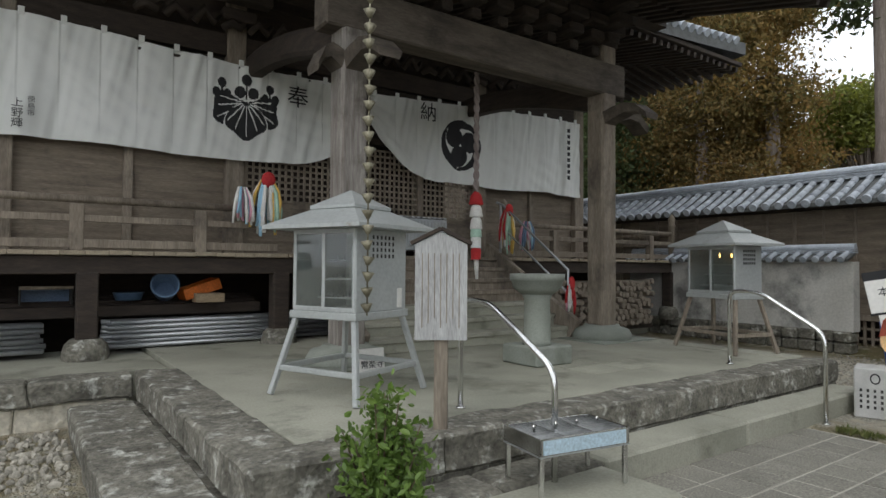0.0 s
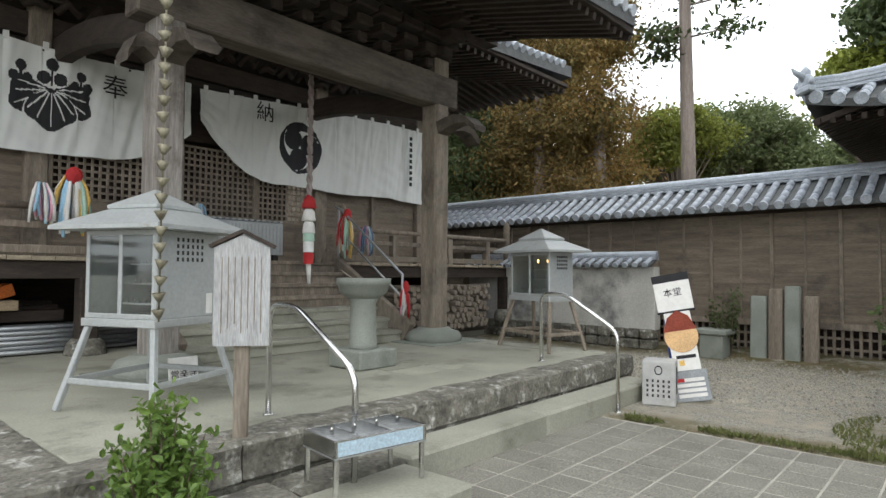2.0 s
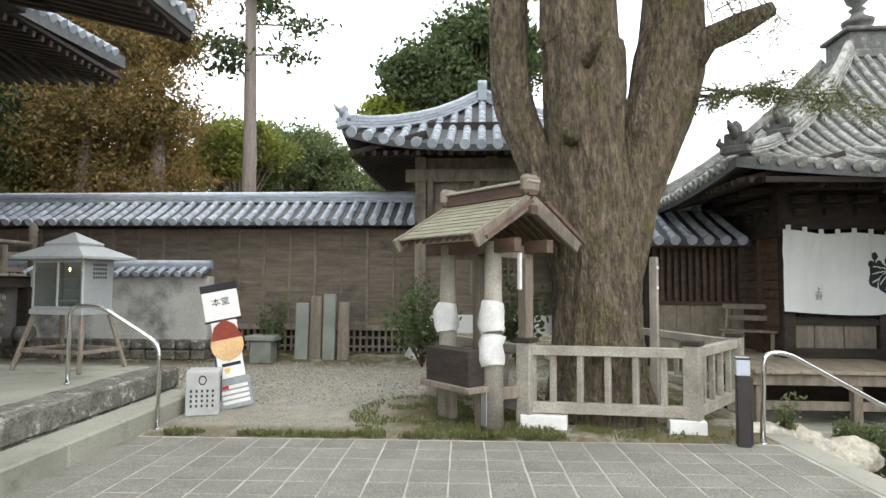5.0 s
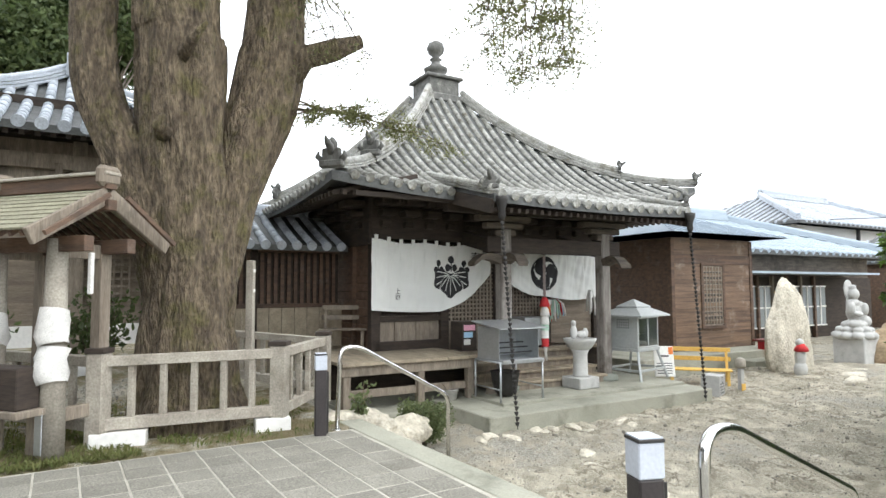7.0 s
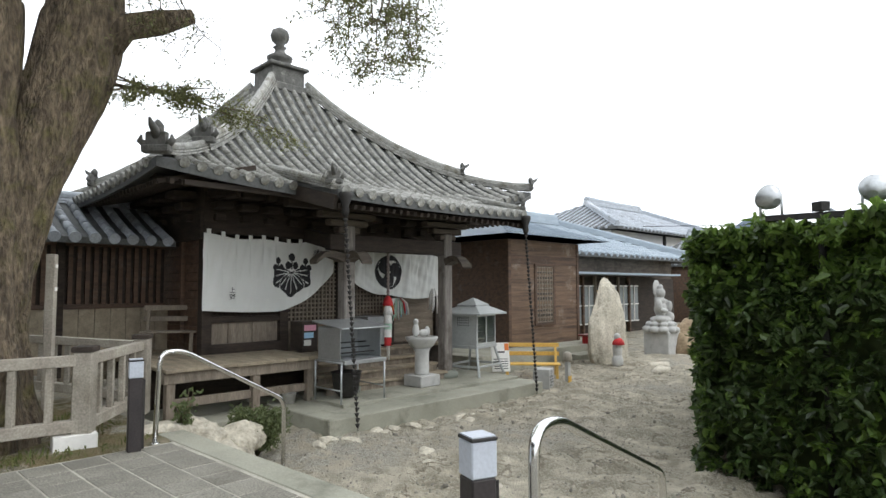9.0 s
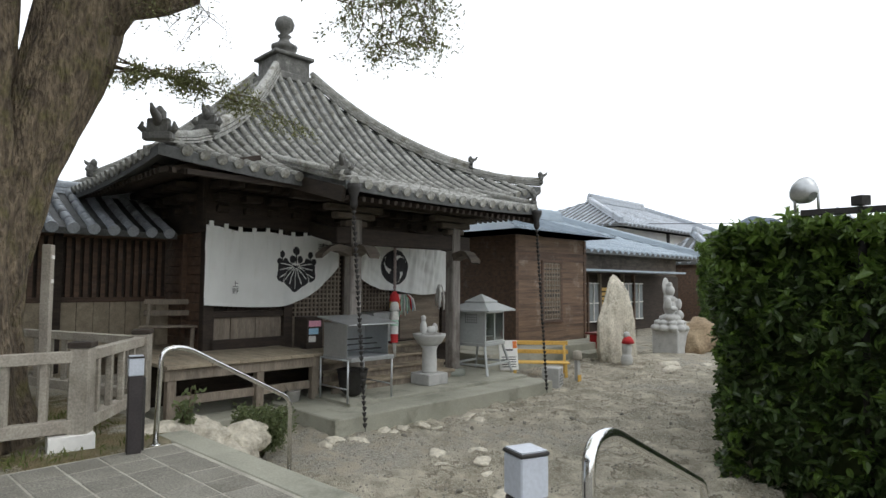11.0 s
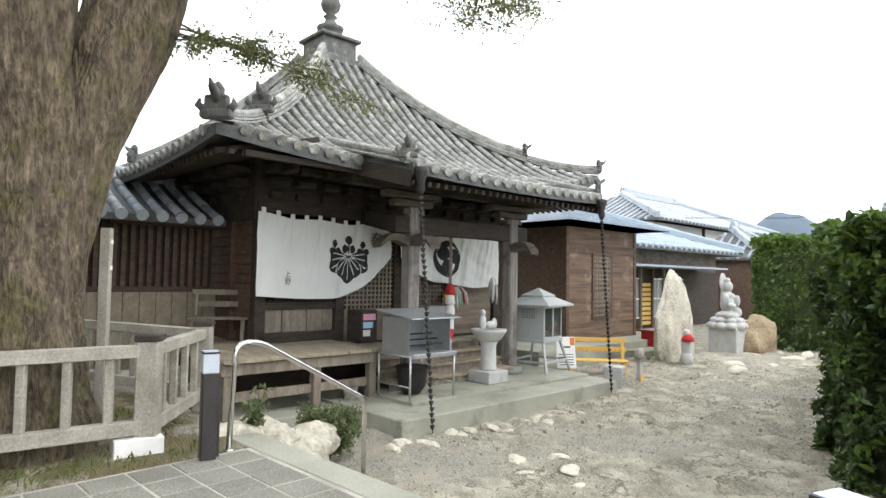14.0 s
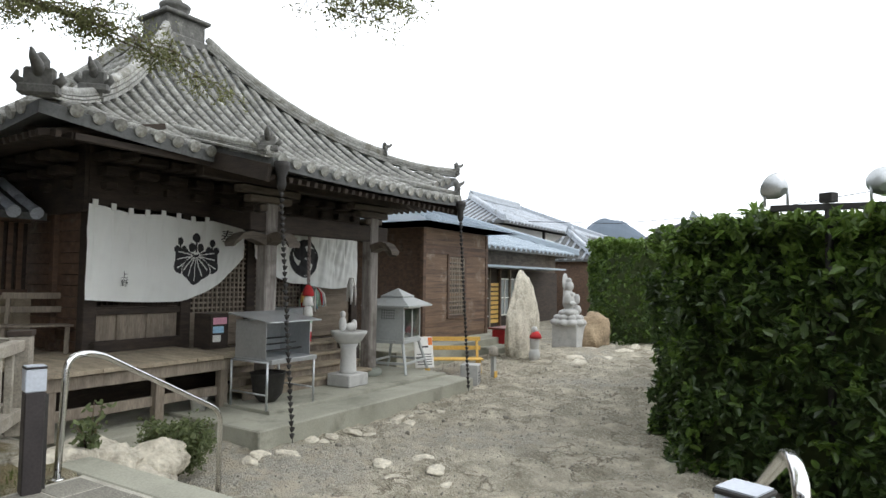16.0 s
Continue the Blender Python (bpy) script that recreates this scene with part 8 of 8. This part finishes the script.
bench(FB @ pose(12.0, 8.6, -0.58, 0, 0, -50), YELLOW, "yellow painted wooden bench beside the platform", 1.25, True, 0.36)
bench(FB @ pose(4.95, 10.95, 0.35, 0, 0, -30), WOOD_GREY, "old grey wooden bench on the verandah", 0.9)
boxp = thing("deck_end", FB, "worn wooden deck boards beside the small hall", "deck", kind="structure")
for i in range(6):
    boxpart("deck_board", boxp, WOOD_DECK, 4.12 + 0.2 * i, 4.31 + 0.2 * i, 10.31, 11.85, 0.3, 0.352)


def clutter():
    root = thing("leaning_sign", FB @ pose(10.95, 8.6, -0.31, -14, 0, -35), "white cutout sign leaning by the candle cabinet", "sign")
    boxpart("board", root, WHITE, -0.2, 0.2, 0, 0.02, 0, 0.62, 0.01)
    for k in range(5):
        boxpart("text_bar", root, INK, -0.15, 0.15, -0.004, -0.001, 0.06 + 0.05 * k, 0.075 + 0.05 * k, 0)
    boxpart("dark_patch", root, INK, -0.1, 0.1, -0.004, -0.001, 0.4, 0.43, 0)
    boxpart("red_patch", root, ORANGE, 0.1, 0.19, -0.004, -0.001, 0.45, 0.6, 0)
    root = thing("bucket", FB @ pose(6.1, 8.95, -0.4), "small pale plastic bucket on the concrete", "bucket")
    lathepart("shell", root, WHITEC, [(0.08, 0), (0.11, 0.2), (0.12, 0.2), (0.1, 0.19), (0.07, 0.02)], seg=18)
    tubepart("stick", root, WOOD_GREY, [(0.05, 0, 0.05), (-0.2, -0.05, 0.32)], 0.012, 6)
    root = thing("offering_cabinet", FB @ pose(8.55, 9.95, 0.29), "grey steel cabinet at the top of the stairs", "cabinet")
    boxpart("body", root, STEEL, -0.28, 0.28, -0.22, 0.22, 0.06, 0.62)
    for x in (-0.24, 0.24):
        boxpart("foot", root, IRON, x - 0.03, x + 0.03, -0.2, 0.2, 0, 0.06)
    root = thing("display_case", FB @ pose(6.85, 9.75, 0.36), "small dark display case with papers by the stairs", "case")
    boxpart("body", root, WOOD_DARK, -0.16, 0.16, -0.2, 0.2, 0, 0.52)
    for k in range(3):
        boxpart("paper", root, (WHITEC, BLUEP, PINK)[k], -0.12, 0.02 + 0.05 * k, -0.206 - 0.002 * k, -0.202, 0.1 + 0.13 * k, 0.2 + 0.13 * k, 0)
    streamers(FB @ pose(9.25, 10.0, 1.25), [GREENP, WHITEC, BLUEP, WHITEC, RED], 0.6, 0.5, 16, "pale paper crane strings under the banner", seed=12)
    streamers(FB @ pose(8.75, 9.7, 1.2), [RED, YELLOW, ORANGE], 0.25, 0.3, 8, "red and yellow cloth strips under the banner", seed=13)
    streamers(FB @ pose(10.2, 9.9, 1.45), [WHITEC], 0.2, 0.55, 4, "white cloth hanging beside the pillar", seed=14)
    root = thing("small_marker", FB @ pose(11.85, 7.55, -0.58), "small pale round-topped wooden marker", "marker")
    boxpart("post", root, GRANITE, -0.05, 0.05, -0.04, 0.04, 0, 0.5)
    lathepart("round_top", root, FENCE_W, [(0.09, 0.5), (0.1, 0.56), (0.09, 0.66), (0.03, 0.7)], seg=16)
    boxpart("tan_foot", root, YELLOW, -0.06, 0.06, -0.06, -0.041, 0.06, 0.2)
    root = thing("red_table", FB @ pose(16.3, 9.5, -0.3), "low dark red table behind the rock", "table")
    boxpart("top", root, mat("dark_red_paint", (0.2, 0.04, 0.03), None, 0.5), -0.6, 0.6, -0.3, 0.3, 0.4, 0.45)
    for x in (-0.5, 0.5):
        boxpart("leg", root, RED, x - 0.03, x + 0.03, -0.2, 0.2, 0, 0.4)


clutter()


# ---- distance ----
def floodlights():
    root = thing("floodlight_mast", pose(5.63, -5.35, 0.79) @ Matrix.Scale(0.5, 4), "dark steel mast with two round floodlights", "floodlight")
    v = Vector((0.76, 0.65, 0)).normalized()
    tubepart("mast", root, IRON, [(0, 0, -2.85), (0, 0, 2.75)], 0.07, 10)
    beampart("cross_arm", root, IRON, -v * 0.95 + Vector((0, 0, 2.72)), v * 0.95 + Vector((0, 0, 2.72)), 0.12, 0.12)
    for s in (-1, 1):
        c = v * 0.85 * s + Vector((0, 0, 3.12))
        for q in (-0.16, 0.16):
            tubepart("bracket", root, STEEL, [c + v * q * 1.2 + Vector((0, 0, -0.36)), c + v * q * 1.2 + Vector((0, 0, 0.02))], 0.025, 6)
        bm = bmesh.new()
        lathe(bm, [(0.08, -0.2), (0.2, -0.08), (0.26, 0.06), (0.27, 0.1), (0.25, 0.1), (0.05, 0.09)], 24)
        bmesh.ops.transform(bm, matrix=Matrix.Translation(c) @ pose(0, 0, 0, 62, 0, 60 + 25 * s), verts=bm.verts)
        part("lamp_head", bm, STEEL, root, "round metal floodlight head")
    boxpart("ballast_box", root, IRON, -0.12, 0.12, -0.1, 0.1, 2.8, 2.98)


floodlights()


def hills():
    for i, (az, w, h, dist) in enumerate(((-39.7, 130, 64, 600), (-36.5, 160, 50, 640), (-43.5, 200, 46, 680))):
        a = radians(az)
        bm = bmesh.new()
        nx, ny = 40, 16
        g = []
        for j in range(ny + 1):
            for k in range(nx + 1):
                x, y = (k / nx - 0.5) * w, (j / ny - 0.5) * w * 0.6
                f = max(0, 1 - (2 * x / w) ** 2) * max(0, 1 - (2 * y / (w * 0.6)) ** 2)
                g.append(bm.verts.new((x, y, -4 + h * f * (1 + 0.25 * noise.noise((x * 0.02, y * 0.02, i))) + 3 * f * noise.noise((x * 0.08, y * 0.08, 7)))))
        for j in range(ny):
            for k in range(nx):
                bm.faces.new((g[j * (nx + 1) + k], g[j * (nx + 1) + k + 1], g[(j + 1) * (nx + 1) + k + 1], g[(j + 1) * (nx + 1) + k]))
        solid("backdrop", bm, MOUNT, pose(dist * math.cos(a), dist * math.sin(a), 0, 0, 0, az + 90), "distant wooded hill, haze tinted blue", kind="structure")
    root = thing("cable", Matrix(), "thin black overhead cable across the sky", "cable")
    tubepart("wire", root, INK, [(33 + 0.0, -19 - 0.0, 5.0), (28, -21.5, 4.6), (22, -24, 4.75), (16, -27, 5.6)], 0.018, 5)
    root = thing("house", pose(34, -34, -0.6, 0, 0, -52), "white gabled house beyond the hedge", "house")
    boxpart("wall", root, WHITE, -5, 5, -4, 4, 0, 4.3, 0)
    for s in (-1, 1):
        roof_slope(root, (-6 * s, -5 * s, 4.1), (6 * s, -5 * s, 4.1), (-6 * s, 0, 6.1), (6 * s, 0, 6.1), TILE, 0.05, 0, pitch=0.5, length=0.6, r=0.08)
    ridge(root, [(-6, 0, 6.1), (6, 0, 6.1)], TILE, 0.4, 0.4)


hills()


# ---- loose ground cover ----
def ground_cover():
    r = random.Random(77)
    bm = bmesh.new()
    bmesh.ops.create_icosphere(bm, subdivisions=1, radius=1)
    me = mesh_of(bm, PEBBLE, "pebble")
    ms = []
    for _ in range(14000):
        k = r.random()
        if k < 0.3:
            u, v = r.uniform(-4, 0.4), r.uniform(3.0, 6.5)
            p = FA @ Vector((u, v, 0))
            s = r.uniform(0.006, 0.018) if v < 5 else r.uniform(0.015, 0.04)
        elif k < 0.65:
            s0, d0 = r.uniform(-5, 2), r.uniform(7.6, 11.5)
            p = FB @ Vector((s0, d0, 0))
            s = r.uniform(0.008, 0.02)
        else:
            p = Vector((r.uniform(5, 15), r.uniform(-9, 0.5), 0))
            s = r.uniform(0.006, 0.016) * (2.5 if r.random() < 0.04 else 1)
        u, v = in_a(p.x, p.y)
        sb, db = in_b(p.x, p.y)
        if (-3.8 < v < 2.8 and u < 6.3) or (5.7 < sb < 10.8 and db > 7.35) or db > 11.6 or (1 < u < 8 and v > 2.7):
            continue
        m = Matrix.Translation((p.x, p.y, ground_height(p.x, p.y) + s * 0.2)) @ pose(0, 0, 0, r.uniform(0, 360), r.uniform(0, 360), r.uniform(0, 360)) @ Matrix.Diagonal((s * r.uniform(0.8, 1.5), s, s * 0.7, 1))
        ms.append(m)
    root = thing("gravel", Matrix(), "scattered grey gravel and pebbles on the ground", "gravel", kind="stuff")
    pieces("pebble", root, me, ms, 0, "pebbles")
    pts = []
    for _ in range(9000):
        k = r.random()
        if k < 0.55:
            a, q = r.uniform(0, 6.28), math.sqrt(r.random())
            x, y = 6.15 + 1.3 * q * math.cos(a), 3.6 + 1.5 * q * math.sin(a)
        elif k < 0.75:
            p = FA @ Vector((6.22 + abs(r.gauss(0, 0.06)), r.uniform(-1.5, 2.7), 0))
            x, y = p.x, p.y
        else:
            a, q = r.uniform(0, 6.28), r.uniform(0.8, 1.7)
            x, y = 7.21 + q * math.cos(a), 2.58 + q * math.sin(a)
        u, v = in_a(x, y)
        if u < 6.18 or v < -3.4 or noise.noise((x * 2, y * 2, 0)) < -0.15:
            continue
        pts.append((x, y, ground_height(x, y) + 0.02))
    cards("grass", pts, 0.016, GRASS, None, 12, flat=-1.5, long=4.5, label="short green and straw-coloured grass tufts", category="grass", kind="stuff")


ground_cover()
